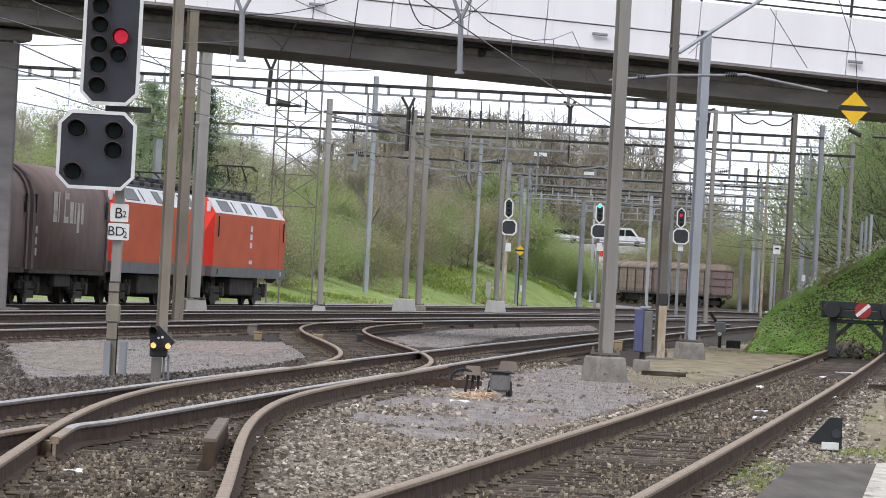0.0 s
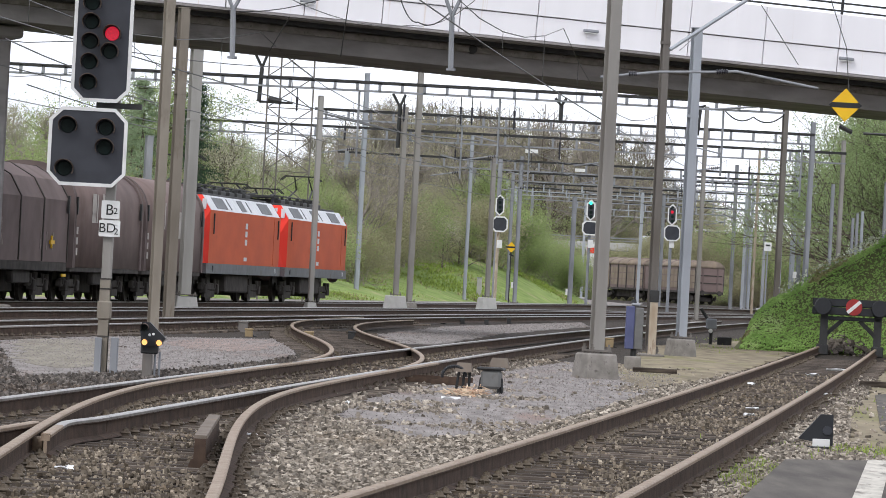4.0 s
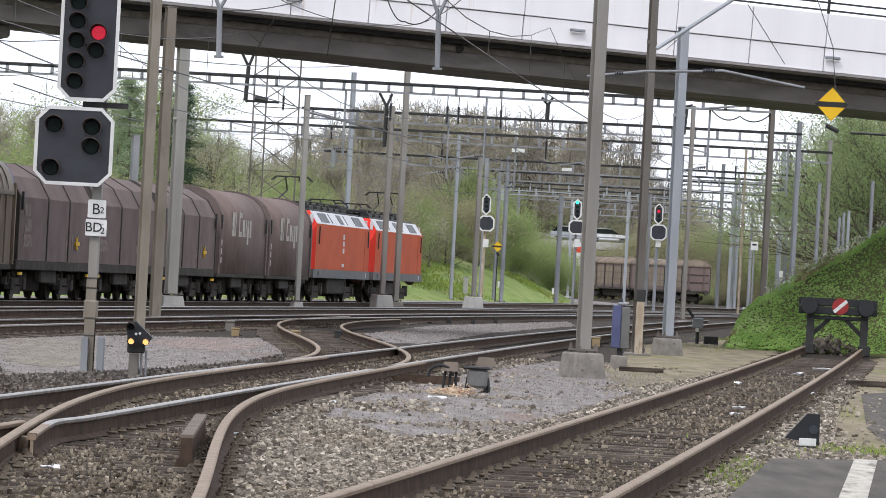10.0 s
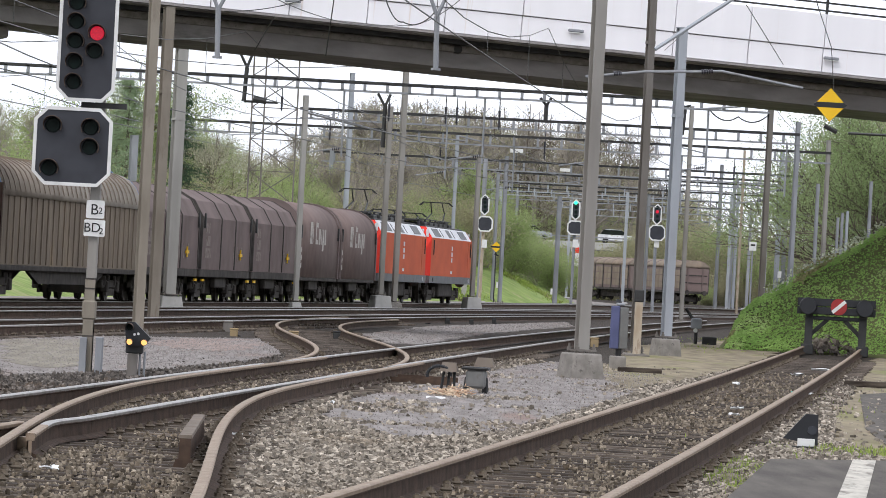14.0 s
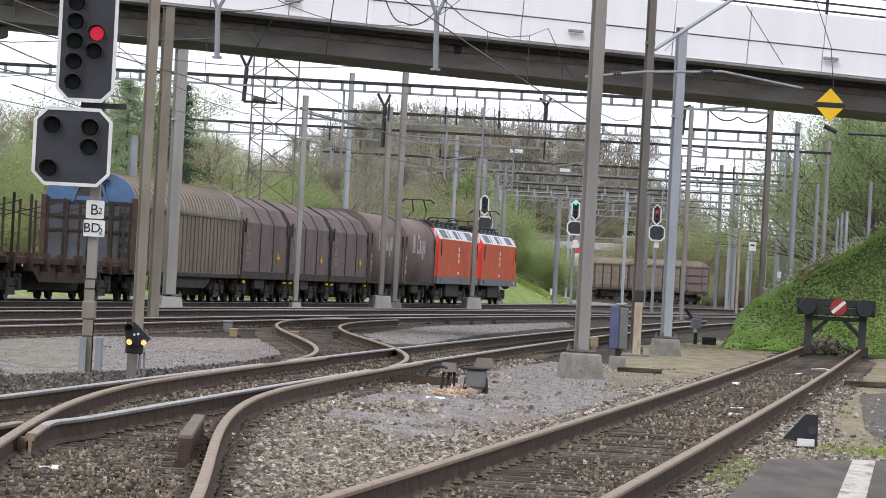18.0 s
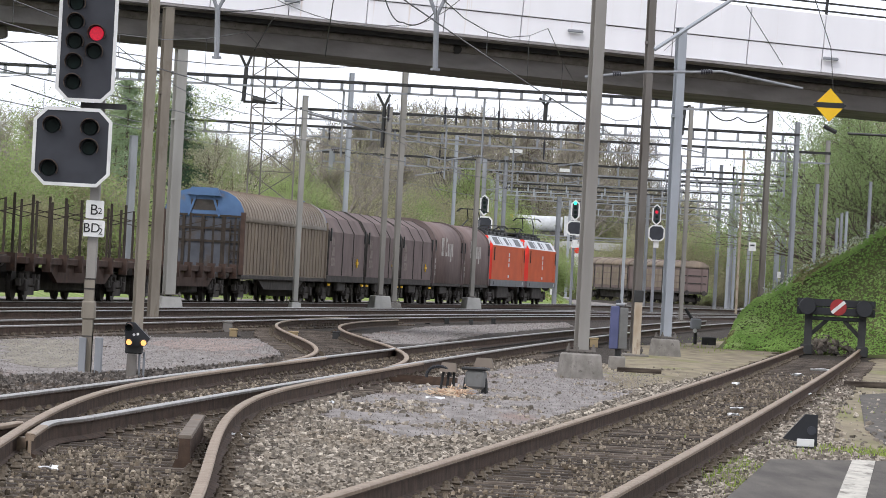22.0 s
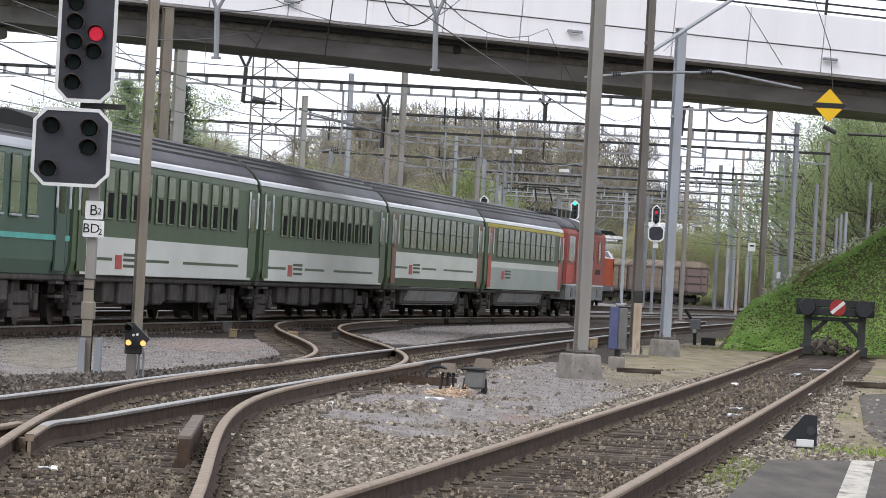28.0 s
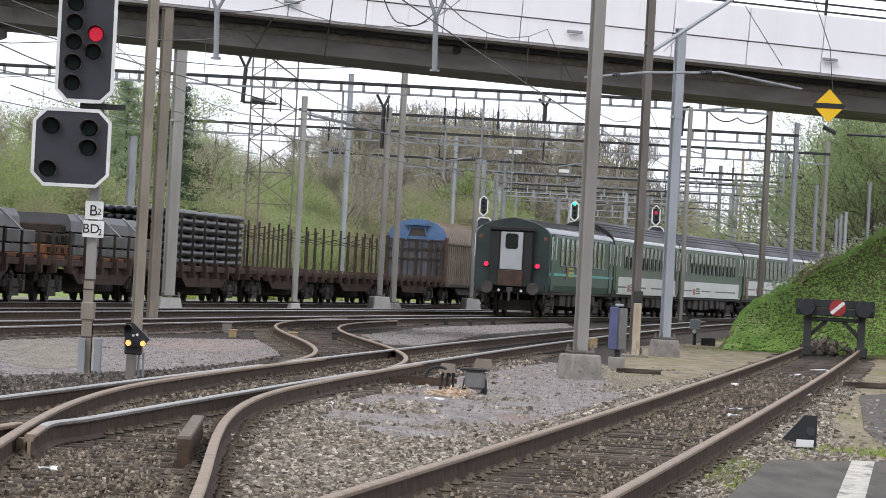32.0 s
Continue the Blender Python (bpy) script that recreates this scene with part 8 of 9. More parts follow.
def woods():
    rng = np.random.default_rng(99)
    # sideways angle (in units of x / y), outline height angle, kinds
    outline = ((-0.098, 0.026), (-0.085, 0.030), (-0.074, 0.021), (-0.060, 0.029), (-0.050, 0.027), (-0.040, 0.023), (-0.030, 0.021), (-0.022, 0.030), (-0.010, 0.033), (0.0, 0.035), (0.012, 0.036), (0.022, 0.034), (0.032, 0.032), (0.040, 0.027), (0.046, 0.018))
    oa, oh = [a for a, b in outline], [b for a, b in outline]
    for row, (near, far, n) in enumerate(((1.0, 1.08, 28), (1.12, 1.3, 30), (1.32, 1.6, 18))):
        for i in range(n):
            a = -0.10 + 0.144 * (i + rng.uniform(0.1, 0.9)) / n
            base = np.interp(a, (-0.10, -0.06, -0.03, 0.0, 0.045), (215, 245, 285, 330, 400))
            y = base * rng.uniform(near, far)
            x = a * y
            u = x - line_bank(y)
            if u > (-9 if y < 310 else -12):
                continue
            z = bank_height(u, y) - 0.2
            want = 1.3 + np.interp(a, oa, oh) * y - z
            hgt = want * (rng.uniform(0.86, 1.14) if row else rng.uniform(0.5, 0.85))
            p = rng.random()
            if row == 0:
                kind = "bud" if p < 0.42 else ("fresh" if p < 0.86 else "bare")
                if a > -0.022:
                    kind, hgt = ("bare" if p < 0.6 else "bud"), hgt * (0.9 if p < 0.6 else 0.7)
            elif a < -0.042 and a > -0.066:
                kind = "conifer" if p < 0.22 else ("fresh" if p < 0.65 else "bud")
            elif -0.03 < a < 0.045:
                kind = "bare" if p < (0.45 if a < -0.018 else 0.78) else ("bud" if p < (0.66 if a < -0.018 else 0.97) else "fresh")
            else:
                kind = "bud" if p < 0.34 else ("bare" if p < 0.5 else "fresh")
            if a > -0.035 and kind in ("bud", "fresh"):
                hgt *= 0.62 if a > -0.012 else 0.8
            if row == 1 and kind == "bare" and i % 3 == 1:
                continue
            plant(kind, x, y, z, min(max(hgt, 4.0), 17.0), rng)
    plant("conifer", -12.3, 240, 0.1, 9.7, rng)
    plant("larch", -14.69, 240, 0.3, 9.6, rng)
    plant("larch", -15.6, 247, 0.5, 7.6, rng)
    plant("fresh", -0.0600 * 280, 280, 2.0, 10.0, rng)
    plant("fresh", -0.026 * 330, 330, 2.0, 6.8, rng)
    plant("pale", -0.045 * 280, 280, 2.2, 7.0, rng)
    plant("pale", -0.003 * 345, 345, 2.0, 3.6, rng)
    # bushes along the foot of the bank
    for i in range(46):
        a = -0.095 + 0.125 * (i + rng.uniform(0, 1)) / 46
        base = np.interp(a, (-0.10, -0.06, -0.03, 0.0, 0.045), (200, 225, 262, 310, 372))
        y = base * rng.uniform(1.0, 1.12)
        x = a * y
        u = x - line_bank(y)
        least = 10.5 if y < 310 else 12.5
        if u > -least:
            x -= least + u
            u = -least
        plant("bush", x, y, bank_height(u, y) - 0.1, rng.uniform(2.6, 5.2), rng)
    for i in range(34):
        a = -0.034 + 0.066 * (i + rng.uniform(0, 1)) / 34
        y = np.interp(a, (-0.034, 0.0, 0.034), (300, 345, 420)) * rng.uniform(1.0, 1.15)
        x = a * y
        u = min(x - line_bank(y), -9.5 if y < 310 else -12.0)
        plant("fresh" if i % 3 else "bud", line_bank(y) + u, y, bank_height(u, y) - 0.2, rng.uniform(3.4, 5.4), rng)
    # trees on the wooded hill at the end of the yard, low far trees, the green trees beyond the embankment
    for i in range(38):
        a = rng.uniform(-0.01, 0.046)
        y = rng.uniform(590, 720)
        z = hill_height(a * y, y)
        want = 1.3 + np.interp(a, oa, oh) * y - z
        p = rng.random()
        want *= 1.0 if p < 0.62 else 0.55
        plant("bare" if p < 0.62 else ("bud" if p < 0.84 else "fresh"), a * y, y, z - 0.3, max(5.0, min(want * rng.uniform(0.7, 1.08), 17.0)), rng)
    for i in range(26):
        a = rng.uniform(0.040, 0.068)
        y = rng.uniform(640, 760)
        plant("bud" if rng.random() < 0.6 else "bush", a * y, y, hill_height(a * y, y) - 0.3, rng.uniform(4.0, 9.0), rng)
    for i in range(30):
        a = (0.016, 0.0195, 0.034, 0.0375, 0.041)[i % 5] + rng.normal() * 0.0012 if i < 15 else 0.043 + 0.0012 * (i - 15)
        y = rng.uniform(540, 553)
        plant("bush", a * y, y, -0.3, rng.uniform(3.2, 5.2) if i < 15 else rng.uniform(2.2, 3.6), rng)
    for i in range(20):
        a = 0.0142 + 0.0011 * i if i < 6 else 0.0350 + 0.0010 * (i - 6)
        y = rng.uniform(546, 556)
        plant("bush", a * y, y, -0.3, rng.uniform(5.0, 6.6), rng)
    for i in range(22):
        a = rng.uniform(0.018, 0.060)
        y = rng.uniform(575, 640)
        plant("bush", a * y, y, hill_height(a * y, y) - 0.2, rng.uniform(3.0, 5.5), rng)
    for a, y, h in ((0.0755, 392, 12.0), (0.0785, 375, 14.5), (0.081, 350, 14.0), (0.0835, 330, 15.0), (0.087, 345, 16.5), (0.090, 325, 16.0), (0.0845, 400, 18.0), (0.0885, 410, 19.0), (0.0795, 420, 16.0)):
        plant("green", a * y, y, -0.3, h, rng)
    for a, y, h in ((0.0725, 430, 12.0), (0.0765, 440, 16.0), (0.0825, 380, 16.0), (0.0865, 390, 17.5)):
        plant("bud" if a > 0.08 else "bare", a * y, y, -0.3, h, rng)
    for i in range(30):
        a = 0.0385 + 0.0008 * i
        y = rng.uniform(548, 556)
        plant("bush" if i % 3 else "bud", a * y, y, -0.3, rng.uniform(6.2, 8.6), rng)
    # the round fresh-green bushes beside the small diamond sign
    for a, y, h in ((0.0125, 395, 4.4), (0.0165, 398, 5.2), (0.0205, 402, 4.6), (0.0185, 410, 5.4), (0.0100, 392, 3.6)):
        plant("bush", a * y, y, bank_height(a * y - line_bank(y), y) - 0.2, h * 0.74, rng, 1)
    for kind in KINDS:
        for i, p in enumerate(KINDS[kind]):
            if (kind, i) not in USED:
                p.matrix_basis = pose(-60 - 4 * i, 330, 4.0)


woods()


WOOD_A, WOOD_Z = (-0.04, -0.028, -0.02, -0.008, 0.012, 0.023, 0.034, 0.042, 0.05), (13, 17, 20.5, 23.5, 22.5, 22, 19.5, 13.5, 8)


def far_wood():
    """The dense leafless wood on the hill: slim stems, twigs and a haze of buds, too far off to tell apart."""
    rng = np.random.default_rng(64)
    bm = bmesh.new()
    for i in range(420):
        a, y = rng.uniform(-0.035, 0.047), rng.uniform(625, 735)
        z = hill_height(a * y, y) - 0.3
        top = np.interp(a, WOOD_A, WOOD_Z) * rng.uniform(0.72, 1.02)
        lean = rng.normal() * 0.5
        tube(bm, (a * y, y, z), (a * y + lean, y, max(top, z + 3)), 0.16, 0.05, n=4, caps=False)
        for k in range(11):
            f = rng.uniform(0.4, 0.95)
            c = Vector((a * y + lean * f, y, z + (top - z) * f))
            tube(bm, c, c + Vector((rng.normal() * 1.1, 0, rng.uniform(0.6, 2.0))), 0.05, 0.022, n=3, caps=False)
    tagged(part("far_stems", bm, BARK), "dark stems of the leafless wood on the hill", "woods", kind="stuff")
    n = 130000
    a, y = rng.uniform(-0.04, 0.05, n), rng.uniform(620, 735, n)
    x = a * y
    z0 = np.array([hill_height(p, q) for p, q in zip(x, y)])
    top = np.interp(a, WOOD_A, WOOD_Z)
    lump = np.array([noise.noise(Vector((p * 0.12, q * 0.05, 2.0))) for p, q in zip(x, y)])
    f = rng.random(n) ** 1.35 * (0.88 + 0.4 * lump)
    z = z0 + (top - z0) * f
    leaves("far_buds", np.stack([x, y, z], 1), rng.uniform(0.08, 0.24, n) * (1.15 - 0.55 * f), FAR_LEAF, "haze of brown and olive buds in the wood on the hill", "woods", 0.8, 65)


far_wood()


# ---- goods wagons standing far down the yard ----
def covered_van(m):
    """A covered goods van with framed side panels, a low arched roof and braced ends."""
    v = thing("covered_van", "parked brown covered goods van with framed side panels", "goods wagon", m, "parked wagons")
    h, w = 5.8, 1.40
    quick("body", lambda bm: box(bm, -w, w, -h, h, 1.15, 3.35, bev=0.03), TARP_DARK, v, "dark brown body")
    rp = [(w + 0.06, 3.352)] + [((w + 0.06) * math.cos(math.pi * k / 10), 3.352 + 0.68 * math.sin(math.pi * k / 10)) for k in range(1, 10)] + [(-w - 0.06, 3.352)]
    quick("roof", lambda bm: prism(bm, rp, -h - 0.05, h + 0.05), SLATTED, v, "dusty arched roof", True)
    for q in range(6):
        y = -h + 0.10 + q * 1.96
        quick("roof_rib", lambda bm: prism(bm, [(x * 1.015, z + 0.03) for x, z in rp], y - 0.05, y + 0.05), TARP_DARK, v)
        if q < 5:
            for s in (-1, 1):
                p = bars("side_panel", [(s * w, s * (w + 0.03), y + 0.16, y + 1.70, 1.42, 3.10)], SLATTED, v, "lighter framed panel", 0.01)
                bars("panel_rail", [(s * (w + 0.031), s * (w + 0.05), y + 0.16, y + 1.70, z, z + 0.06) for z in (1.95, 2.55)], TARP_DARK, p)
        for s in (-1, 1):
            bars("side_post", [(s * w, s * (w + 0.07), y - 0.06, y + 0.06, 1.16, 3.34)], UNDER, v)
    for k in (-1, 1):
        e = bars("end_wall", [(-w + 0.06, w - 0.06, k * h, k * (h + 0.02), 1.2, 3.30)], TARP, v, "brown end wall")
        bars("end_post", [(x - 0.07, x + 0.07, k * (h + 0.021), k * (h + 0.10), 1.2, 3.30) for x in (-0.75, 0.75)], TARP_DARK, e)
        bars("end_rail", [(-1.2, 1.2, k * (h + 0.021), k * (h + 0.07), z, z + 0.10) for z in (1.9, 2.6)], UNDER, e)
        buffers(v, k * h, k)
        bogie(v, k * (h - 2.1), 1.8, 0.46)
    bars("side_sill", [(-w - 0.03, w + 0.03, -h, h, 0.96, 1.148)], UNDER, v, "", 0.02)
    bars("brake_gear", [(-0.6, 0.6, -h + 3.3, h - 3.3, 0.3, 0.958)], UNDER, v, "", 0.04)
    return v


def parked():
    src = covered_van(pose(21.2, 492, 0, 0, 0, 22.0))
    copy_thing(src, pose(21.2 - 4.45, 492 + 11.1, 0, 0, 0, 22.0))


parked()


# ---- road bridge far down the yard, with its traffic ----
fb = thing("far_road_bridge", "pale concrete road bridge far down the yard", "bridge")
x0, z0 = (8.73, 5.73)
x1, z1 = (23.23, 5.24)
quick("deck", lambda bm: box(bm, x0, x1, 560, 568, z0 - 0.75, z0 + 0.1, bev=0.05), PALE_CONC, fb)
quick("parapet_rail", lambda bm: (box(bm, x0, x1, 560, 560.1, z0 + 0.55, z0 + 0.68), box(bm, x0, x1, 560, 560.1, z0 + 0.3, z0 + 0.38)), GALV, fb)
for xx in ((13.74, 4.49)[0], (15.42, 4.58)[0], (10.91, 4.34)[0]):
    quick("pillar", lambda bm: box(bm, xx - 0.5, xx + 0.5, 561, 567, -0.3, z0 - 0.752), SOFFIT, fb)
s = thing("warning_board", "red and white warning board under the far bridge", "sign", pose((13.90, 4.35)[0], 552, (13.90, 4.35)[1]))
quick("board", lambda bm: box(bm, -0.5, 0.5, -0.04, 0.04, -1.2, 1.2, bev=0.02), WHITE, s)
quick("red_stripe", lambda bm: box(bm, -0.45, 0.45, -0.055, -0.042, 0.2, 0.8), LOCO_BRIGHT, s)
quick("post", lambda bm: tube(bm, (0, 0.1, -(13.90, 4.35)[1] - 0.3), (0, 0.1, 0), 0.08, n=6), GALV, s)
ROAD_Z = z0 + 0.1


def road_bank():
    """The bank on which the far road runs on behind the bridge."""
    bm = bmesh.new()
    xe = 21.40
    grid = []
    for j, (y, f) in enumerate(((550, 0.0), (554, 0.45), (558, 0.9), (559.5, 1.0), (569, 1.0), (575, 0.3), (580, 0.0))):
        grid.append([bm.verts.new((xe + i * 4 - 6 * (1 - f) - (6 if i == 0 else 0), y, -0.3 + (ROAD_Z - 0.03 + 0.3) * f * (0.0 if i == 0 else 1.0))) for i in range(26)])
    for a, b in zip(grid, grid[1:]):
        for i in range(25):
            bm.faces.new((a[i], a[i + 1], b[i + 1], b[i]))
    tagged(part("road_bank", bm, MEADOW, smooth=True), "grassy bank carrying the far road", "ground", kind="structure")


road_bank()


def rubble():
    rng = np.random.default_rng(8)
    bm = bmesh.new()
    for i in range(1100):
        x, y = 10.35 + rng.uniform(-0.72, 0.72), 139.2 + rng.normal() * 0.5
        z = max(-0.25, 0.45 - 0.55 * abs(x - 10.35) ** 2 - 0.45 * abs(y - 139.4)) + rng.uniform(-0.1, 0.08)
        s = rng.uniform(0.025, 0.065)
        vs = box(bm, -s, s, -s, s, -s * 0.7, s * 0.7, pose(x, y, z, rng.uniform(0, 90), rng.uniform(0, 90), rng.uniform(0, 90)))
        for v in vs:
            v.co += Vector(rng.uniform(-0.3, 0.3, 3) * s)
    tagged(part("rubble_heap", bm, RUBBLE), "heap of brown rubble behind the buffer stop", "rubble", kind="stuff")


rubble()


def lorry():
    t = thing("lorry", "white tank lorry with a yellow tail panel crossing the far bridge", "lorry", None, "far road traffic")
    quick("tank", lambda bm: tube(bm, (-3.6, 0, 1.75), (1.7, 0, 1.75), 0.85, n=18), FAR_WHITE, t, "white tank", True)
    quick("cab", lambda bm: loft(bm, [[(1.9, y, 0.6), (3.5, y, 0.6), (3.5, y, 1.5), (3.2, y, 2.5), (1.9, y, 2.7)] for y in (-1.15, 1.15)]), FAR_WHITE, t)
    quick("cab_window", lambda bm: box(bm, 2.4, 3.15, -1.17, 1.17, 1.6, 2.3), WINDOW, t)
    quick("tail_panel", lambda bm: box(bm, -3.95, -3.62, -0.8, 0.8, 1.2, 2.6, bev=0.05), YELLOW, t)
    quick("chassis", lambda bm: box(bm, -3.7, 3.3, -1.0, 1.0, 0.5, 0.88), UNDER, t)
    for x in (-2.9, -1.8, 2.7):
        for y in (-1.0, 1.0):
            quick("wheel", lambda bm: tube(bm, (x, y - 0.15, 0.5), (x, y + 0.15, 0.5), 0.5, n=14), RUBBER, t)
    return t


def car(material, label, scale=1.0):
    t = thing("car", label, "car", None, "far road traffic")
    quick("body", lambda bm: loft(bm, [[(-2.2, y, 0.35), (2.2, y, 0.35), (2.2, y, 0.75), (1.3, y, 0.92), (-2.2, y, 0.95)] for y in (-0.85, 0.85)]), material, t)
    quick("cabin", lambda bm: loft(bm, [[(-2.0, y, 0.955), (1.1, y, 0.93), (0.3, y, 1.45), (-1.6, y, 1.48)] for y in (-0.75, 0.75)]), WINDOW, t)
    quick("roof", lambda bm: box(bm, -1.5, 0.25, -0.7, 0.7, 1.47, 1.52), material, t)
    for x in (-1.4, 1.4):
        for y in (-0.8, 0.8):
            quick("wheel", lambda bm: tube(bm, (x, y - 0.1, 0.32), (x, y + 0.1, 0.32), 0.32, n=14), RUBBER, t)
    return t


def minibus():
    t = thing("minibus", "white minibus with dark windows crossing the far bridge", "minibus", None, "far road traffic")
    quick("body", lambda bm: loft(bm, [[(-2.5, y, 0.35), (2.5, y, 0.35), (2.5, y, 0.95), (1.75, y, 1.1), (1.05, y, 1.95), (-2.4, y, 2.0)] for y in (-0.95, 0.95)]), FAR_WHITE, t)
    for a, b in ((-2.25, -1.0), (-0.9, 0.25)):
        bars("side_window", [(a, b, -0.965, -0.951, 1.1, 1.75), (a, b, 0.951, 0.965, 1.1, 1.75)], WINDOW, t)
    for y in (-0.965, 0.951):
        quick("cab_window", lambda bm: loft(bm, [[(0.35, q, 1.1), (1.5, q, 1.1), (0.95, q, 1.75), (0.35, q, 1.75)] for q in (y, y + 0.014)]), WINDOW, t)
    for x in (-1.6, 1.7):
        for y in (-0.85, 0.85):
            quick("wheel", lambda bm: tube(bm, (x, y - 0.1, 0.34), (x, y + 0.1, 0.34), 0.34, n=14), RUBBER, t)
    return t


LORRY, CAR, MINIBUS = lorry(), car(FAR_WHITE, "small pale car crossing the far bridge"), minibus()
# seconds, place on the bridge, lane
PASSING = [(car(GALV_LIGHT if i % 2 else FAR_WHITE, "small silver car on the far bridge" if i % 2 else "small white car on the far bridge"), t, x, lane)
           for i, (t, x, lane) in enumerate(((3, 18.8, 563), (8, 18.4, 563), (10, 17.5, 565.2), (12, 19.4, 563), (14, 18.7, 565.2), (17, 18.3, 563)))]


def bank_tufts(name, material, label, n, seed, low, high, share):
    """Grass tufts on the bank, thicker in clumps."""
    rng = np.random.default_rng(seed)
    P, F = [], []
    for i in range(n):
        y = rng.uniform(225, 430)
        u = -7.3 - 7.5 * rng.random() ** 1.3
        if noise.noise(Vector((u * 0.45, y * 0.11, seed))) < share:
            continue
        x, z = line_bank(y) + u, bank_height(u, y)
        for b in range(4):
            a, h, w = rng.uniform(0, 6.28), rng.uniform(low, high), rng.uniform(0.03, 0.07)
            px, py = x + rng.normal() * 0.16, y + rng.normal() * 0.16
            k = len(P)
            P += [(px - w * math.cos(a), py - w * math.sin(a), z - 0.15), (px + w * math.cos(a), py + w * math.sin(a), z - 0.15), (px + rng.normal() * 0.12, py + rng.normal() * 0.12, z + h)]
            F.append((k, k + 1, k + 2))
    me = bpy.data.meshes.new(name)
    me.from_pydata(P, [], F)
    me.materials.append(material)
    tagged(new(name, me), label, "grass", kind="stuff")


bank_tufts("bank_grass", BLADE, "fresh green grass tufts on the bank", 9000, 5, -0.02, 0.09, -0.15)
bank_tufts("dry_bank_grass", DRY_LEAF, "dry pale grass tufts on the bank", 3500, 8, 0.0, 0.14, 0.12)


# ---- ballast stones, weeds ----
def inside(x, y, ring):
    odd = np.zeros(len(x), bool)
    for (x0, y0), (x1, y1) in zip(ring, ring[1:] + ring[:1]):
        hit = ((y0 > y) != (y1 > y)) & (x < (x1 - x0) * (y - y0) / (y1 - y0 + 1e-9) + x0)
        odd ^= hit
    return odd


def stones(name, material, label, on_track, n, seed, small, large, busy=False):
    """Loose stones; busy: those in and beyond the near track, darkened by traffic."""
    rng = np.random.default_rng(seed)
    y = 1 / (1 / 100 + rng.random(n) * (1 / 24.5 - 1 / 100))
    x = (rng.random(n) - 0.5) * 0.2 * y
    lift = np.full(n, GROUND)
    keep = np.ones(n, bool)
    between = np.zeros(n, bool)
    over = np.zeros(n, bool)
    for ln in (line_siding, line_near, line_branch, line_cross):
        c = np.array([ln(v) for v in y])
        if ln is line_branch:
            ok = y < 78
        elif ln is line_cross:
            ok = (y > 72)
        elif ln is line_near:
            ok = y > 40
        else:
            ok = y > 0
        d = np.abs(np.abs(x - c) - GAUGE)
        keep &= ~((d < 0.085) & ok) & ~((d < 0.25) & (np.abs(x - c) > GAUGE) & ok & (rng.random(n) < 0.75))
        between |= (np.abs(x - c) < 0.80) & ok
        lift = np.where((np.abs(x - c) < 1.3) & ok, -0.20, lift)
        if ln in SLEEPER_ROWS:
            rows = np.array(SLEEPER_ROWS[ln])
            k = np.clip(np.searchsorted(rows, y), 1, len(rows) - 1)
            off = np.minimum(np.abs(y - rows[k]), np.abs(y - rows[k - 1]))
            over |= (off < 0.15) & (np.abs(x - c) < 1.25) & ok
    clump = np.array([noise.noise(Vector((a * 0.9, b * 0.35, 5.0))) for a, b in zip(x, y)])
    if on_track:
        keep &= between & (rng.random(n) < 0.72 + 0.6 * clump)
        deep = np.interp(y, (24, 46, 60, 80, 100), (0.26, 0.30, 0.42, 0.60, 0.7)) + 0.5 * clump
        keep &= ~over | (rng.random(n) < deep)
        lift = np.where(over, -0.176, np.interp(y, (24, 46, 60, 100), (-0.212, -0.209, -0.198, -0.190)))
        for k, (nm, mt, z, lb, sd, pts) in enumerate(PATCHES):
            keep &= ~(inside(x, y, list(pts)) & (rng.random(n) < 0.5))
    else:
        keep &= ~between & (~over | (rng.random(n) < 0.35 + clump))
        for k, (nm, mt, z, lb, sd, pts) in enumerate(PATCHES):
            keep &= ~(inside(x, y, list(pts)) & (rng.random(n) < (0.98 - 0.5 * (clump > 0.22) if k == 1 else (0.93 if mt is SANDY else 0.99))))
    edge = np.array([line_near(v) for v in y])
    zone = (x < edge + 1.0) & (x < np.array([line_branch(v) for v in y]) - GAUGE)
    keep &= zone if busy else ~zone
    keep &= ~((x > 1.9) & (y < 51) & (x > 0.9 + 0.068 * y))
    x, y, lift = x[keep], y[keep], lift[keep]
    m = len(x)
    s = (small + (large - small) * rng.random(m) ** 1.6) * np.where(y > 55, 1.2, 1.0)
    cube = np.array([(a, b, c) for c in (-1, 1) for a, b in ((-1, -1), (1, -1), (1, 1), (-1, 1))], float)
    v = cube[None] * rng.uniform(0.55, 1.0, (m, 8, 3)) * s[:, None, None] * np.array((1.1, 1.0, 0.85))
    v[:, 4:, :2] *= rng.uniform(0.5, 0.85, (m, 1, 1))
    v[:, :4, :2] *= rng.uniform(0.6, 0.95, (m, 1, 1))
    a = rng.uniform(0, 2 * math.pi, m)
    ca, sa = np.cos(a)[:, None], np.sin(a)[:, None]
    vx, vy = v[:, :, 0] * ca - v[:, :, 1] * sa, v[:, :, 0] * sa + v[:, :, 1] * ca
    tilt = rng.normal(0, 0.3, m)[:, None]
    vz = v[:, :, 2] + vx * tilt + vy * rng.normal(0, 0.35, m)[:, None]
    P = np.stack([vx + x[:, None], vy + y[:, None], vz + (lift + s * 0.5)[:, None]], 2).reshape(-1, 3)
    q = np.array(((3, 2, 1, 0), (4, 5, 6, 7), (0, 1, 5, 4), (1, 2, 6, 5), (2, 3, 7, 6), (3, 0, 4, 7)))
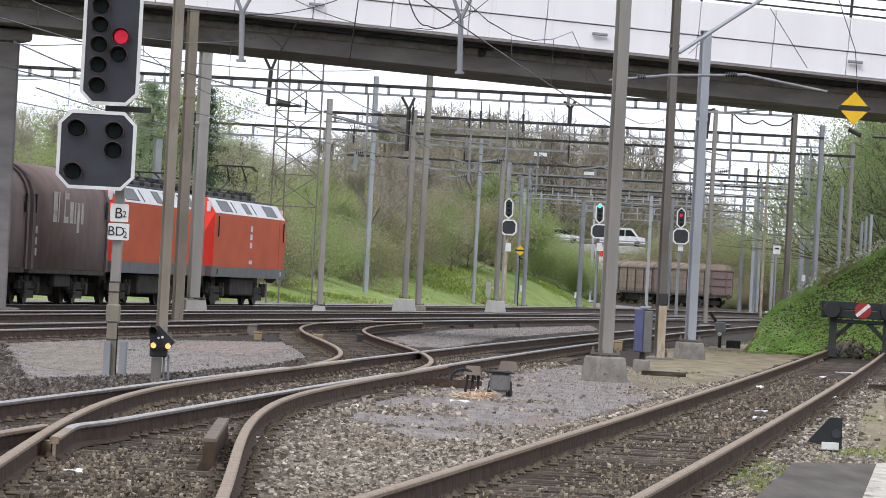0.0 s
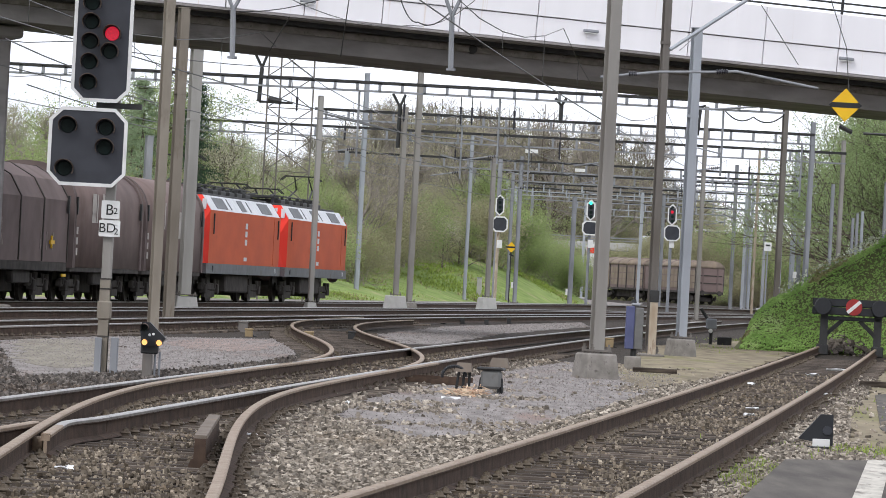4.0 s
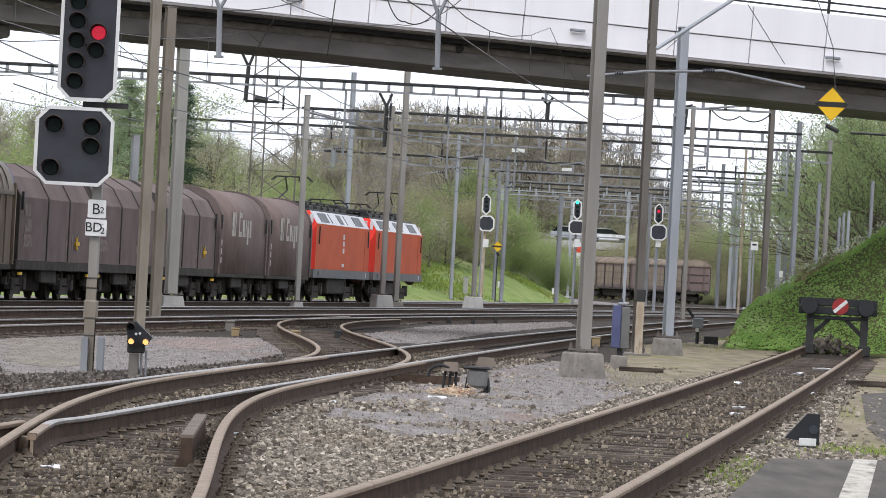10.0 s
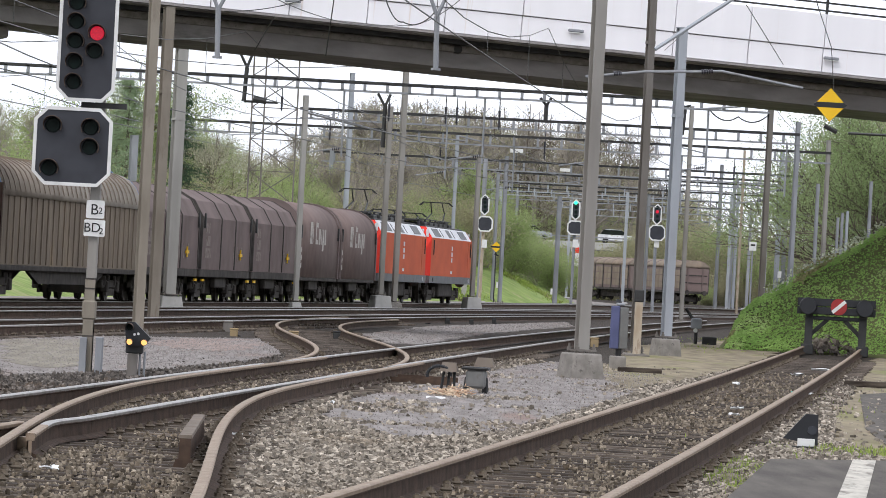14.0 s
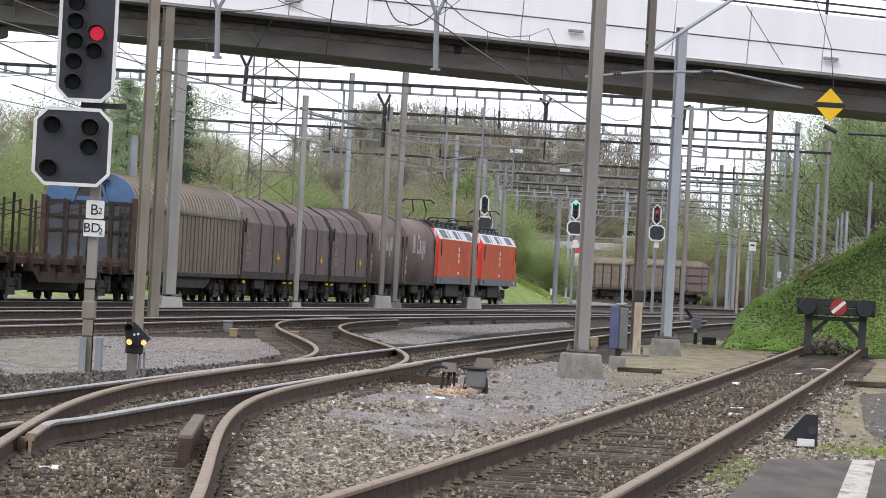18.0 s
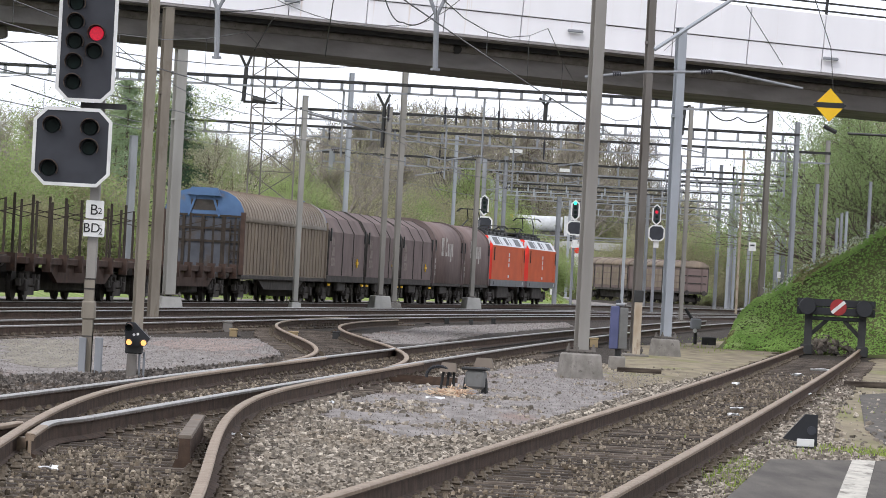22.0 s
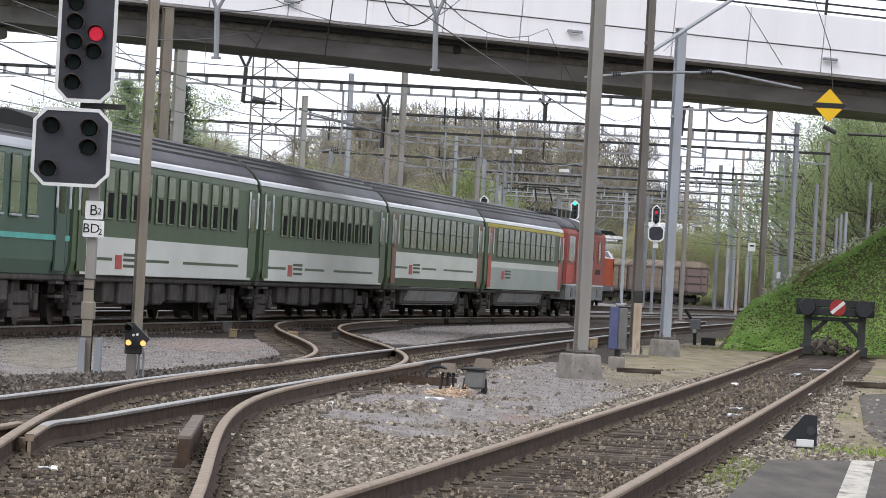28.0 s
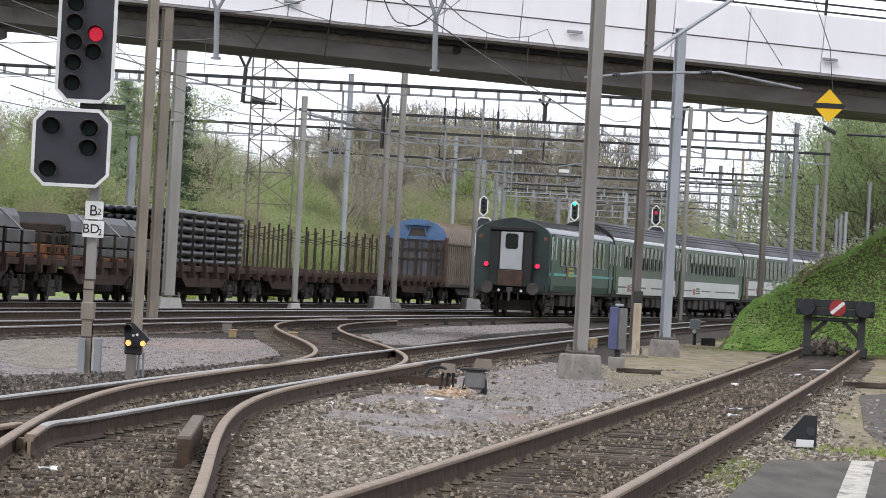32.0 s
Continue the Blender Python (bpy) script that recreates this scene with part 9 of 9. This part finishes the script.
    F = (q[None] + 8 * np.arange(m)[:, None, None]).reshape(-1, 4)
    me = bpy.data.meshes.new(name)
    me.from_pydata(P.tolist(), [], F.tolist())
    me.materials.append(material)
    tagged(new(name, me), label, "ballast", kind="stuff")


stones("ballast_stones", STONE, "loose grey-brown crushed ballast stones", False, 270000, 17, 0.008, 0.034)
stones("dark_ballast", DARK_STONE, "oil-darkened ballast beside the main tracks", False, 120000, 19, 0.008, 0.030, True)
stones("dark_track_ballast", DARK_STONE, "oil-darkened stones between the near rails", True, 110000, 20, 0.008, 0.026, True)
stones("track_ballast", TRACK_STONE, "rust-dusted stones strewn between the sleepers", True, 230000, 18, 0.007, 0.024)


def grit():
    """Small pale chips on the gravel areas."""
    rng = np.random.default_rng(31)
    P, F, k = [], [], 0
    tet = np.array(((1, 1, 1), (-1, -1, 1), (-1, 1, -1), (1, -1, -1)), float)
    for nm, mt, z, lb, sd, pts in PATCHES:
        if mt is not GRAVEL:
            continue
        xs, ys = [q[0] for q in pts], [q[1] for q in pts]
        n = 26000
        x, y = rng.uniform(min(xs), max(xs), n), rng.uniform(min(ys), max(ys), n)
        w = inside(x, y, list(pts)) & (np.abs(x - np.array([line_siding(v) for v in y])) > 0.9)
        x, y = x[w], y[w]
        s = (0.003 + 0.010 * rng.random(len(x)) ** 4) * (0.5 + y / 130)
        v = tet[None] * rng.uniform(0.4, 1.0, (len(x), 4, 3)) * s[:, None, None]
        v += np.stack([x, y, np.full(len(x), z + 0.009)], 1)[:, None]
        P.append(v.reshape(-1, 3))
        F.append((np.array(((0, 1, 2), (0, 3, 1), (0, 2, 3), (1, 3, 2)))[None] + 4 * np.arange(len(x))[:, None, None] + k).reshape(-1, 3))
        k += 4 * len(x)
    me = bpy.data.meshes.new("gravel_chips")
    me.from_pydata(np.concatenate(P).tolist(), [], np.concatenate(F).tolist())
    me.materials.append(GRIT)
    tagged(new("gravel_chips", me), "small pale chips scattered over the gravel", "gravel", kind="stuff")


grit()


def weeds():
    rng = np.random.default_rng(23)
    pts = []
    for (cx, cy), rx, ry, n in (((2.35, 41.38), 0.13, 2.0, 2600), ((2.71, 44.52), 0.10, 1.5, 1300), ((3.38, 50.72), 0.10, 1.0, 120), ((4.22, 51.40), 0.35, 0.8, 900), ((5.45, 74.63), 0.3, 4, 160), ((9.10, 161.51), 0.7, 4, 500), ((7.06, 138.39), 0.6, 4, 260), ((2.71, 49.99), 0.1, 1.2, 70)):
        pts.append(np.stack([cx + rng.normal(size=n) * rx, cy + rng.normal(size=n) * ry], 1))
    p = np.concatenate(pts)
    n = len(p)
    h = 0.012 + 0.055 * rng.random(n) ** 2
    a = rng.uniform(0, math.pi, n)
    w = 0.008 + h * 0.12
    d = np.stack([np.cos(a) * w, np.sin(a) * w], 1)
    bend = rng.normal(0, 0.4, (n, 2)) * h[:, None]
    z = np.full(n, GROUND - 0.01)
    v = np.stack([np.c_[p - d, z], np.c_[p + d, z], np.c_[p + bend, z + h + 0.03]], 1).reshape(-1, 3)
    me = bpy.data.meshes.new("weeds")
    me.from_pydata(v.tolist(), [], np.arange(3 * n).reshape(-1, 3).tolist())
    me.materials.append(BLADE)
    tagged(new("weeds", me), "sparse tufts of green grass beside the platform", "grass", kind="stuff")


weeds()


# ---- what moves ----
def motions():
    times = [i * 1.0 for i in range(33)]
    rails = rails_from(line_freight, -160, 520)
    for ob, back, length in FREIGHT:
        ride(ob, rails, times, [np.interp(smooth(FREIGHT_FRONT, t), rails[0][:, 1], rails[1]) - back for t in times], length)
    rails = rails_from(line_main, -900, 520)
    total = sum(l for _, _, l in EXPRESS)
    for ob, back, length in EXPRESS:
        ride(ob, rails, times, [np.interp(smooth(EXPRESS_REAR, t), rails[0][:, 1], rails[1]) + total - back for t in times], length)

    for ob, rows in ((MINIBUS, ((0, 16.4), (1, 19.2), (4, 27.5), (8, 39.6), (32, 109.9))),
                     (LORRY, ((0, -78.0), (18, -5.0), (20, 3.7), (21, 7.8), (23, 13.4), (25, 17.6), (27.5, 22.0), (29, 30.5), (32, 49.3))),
                     (CAR, ((0, -229.6), (24.5, -5.3), (26.5, 12.3), (27.5, 15.9), (28, 17.6), (29, 22.0), (32, 40.2)))):
        walk(ob, [(t, pose(x, 563 + (2.2 if ob is CAR else 0), ROAD_Z)) for t, x in rows])
    for ob, t, x, lane in PASSING:
        walk(ob, [(q, pose(x + 3.0 * (q - t), lane, ROAD_Z)) for q in (0, 32)])


motions()
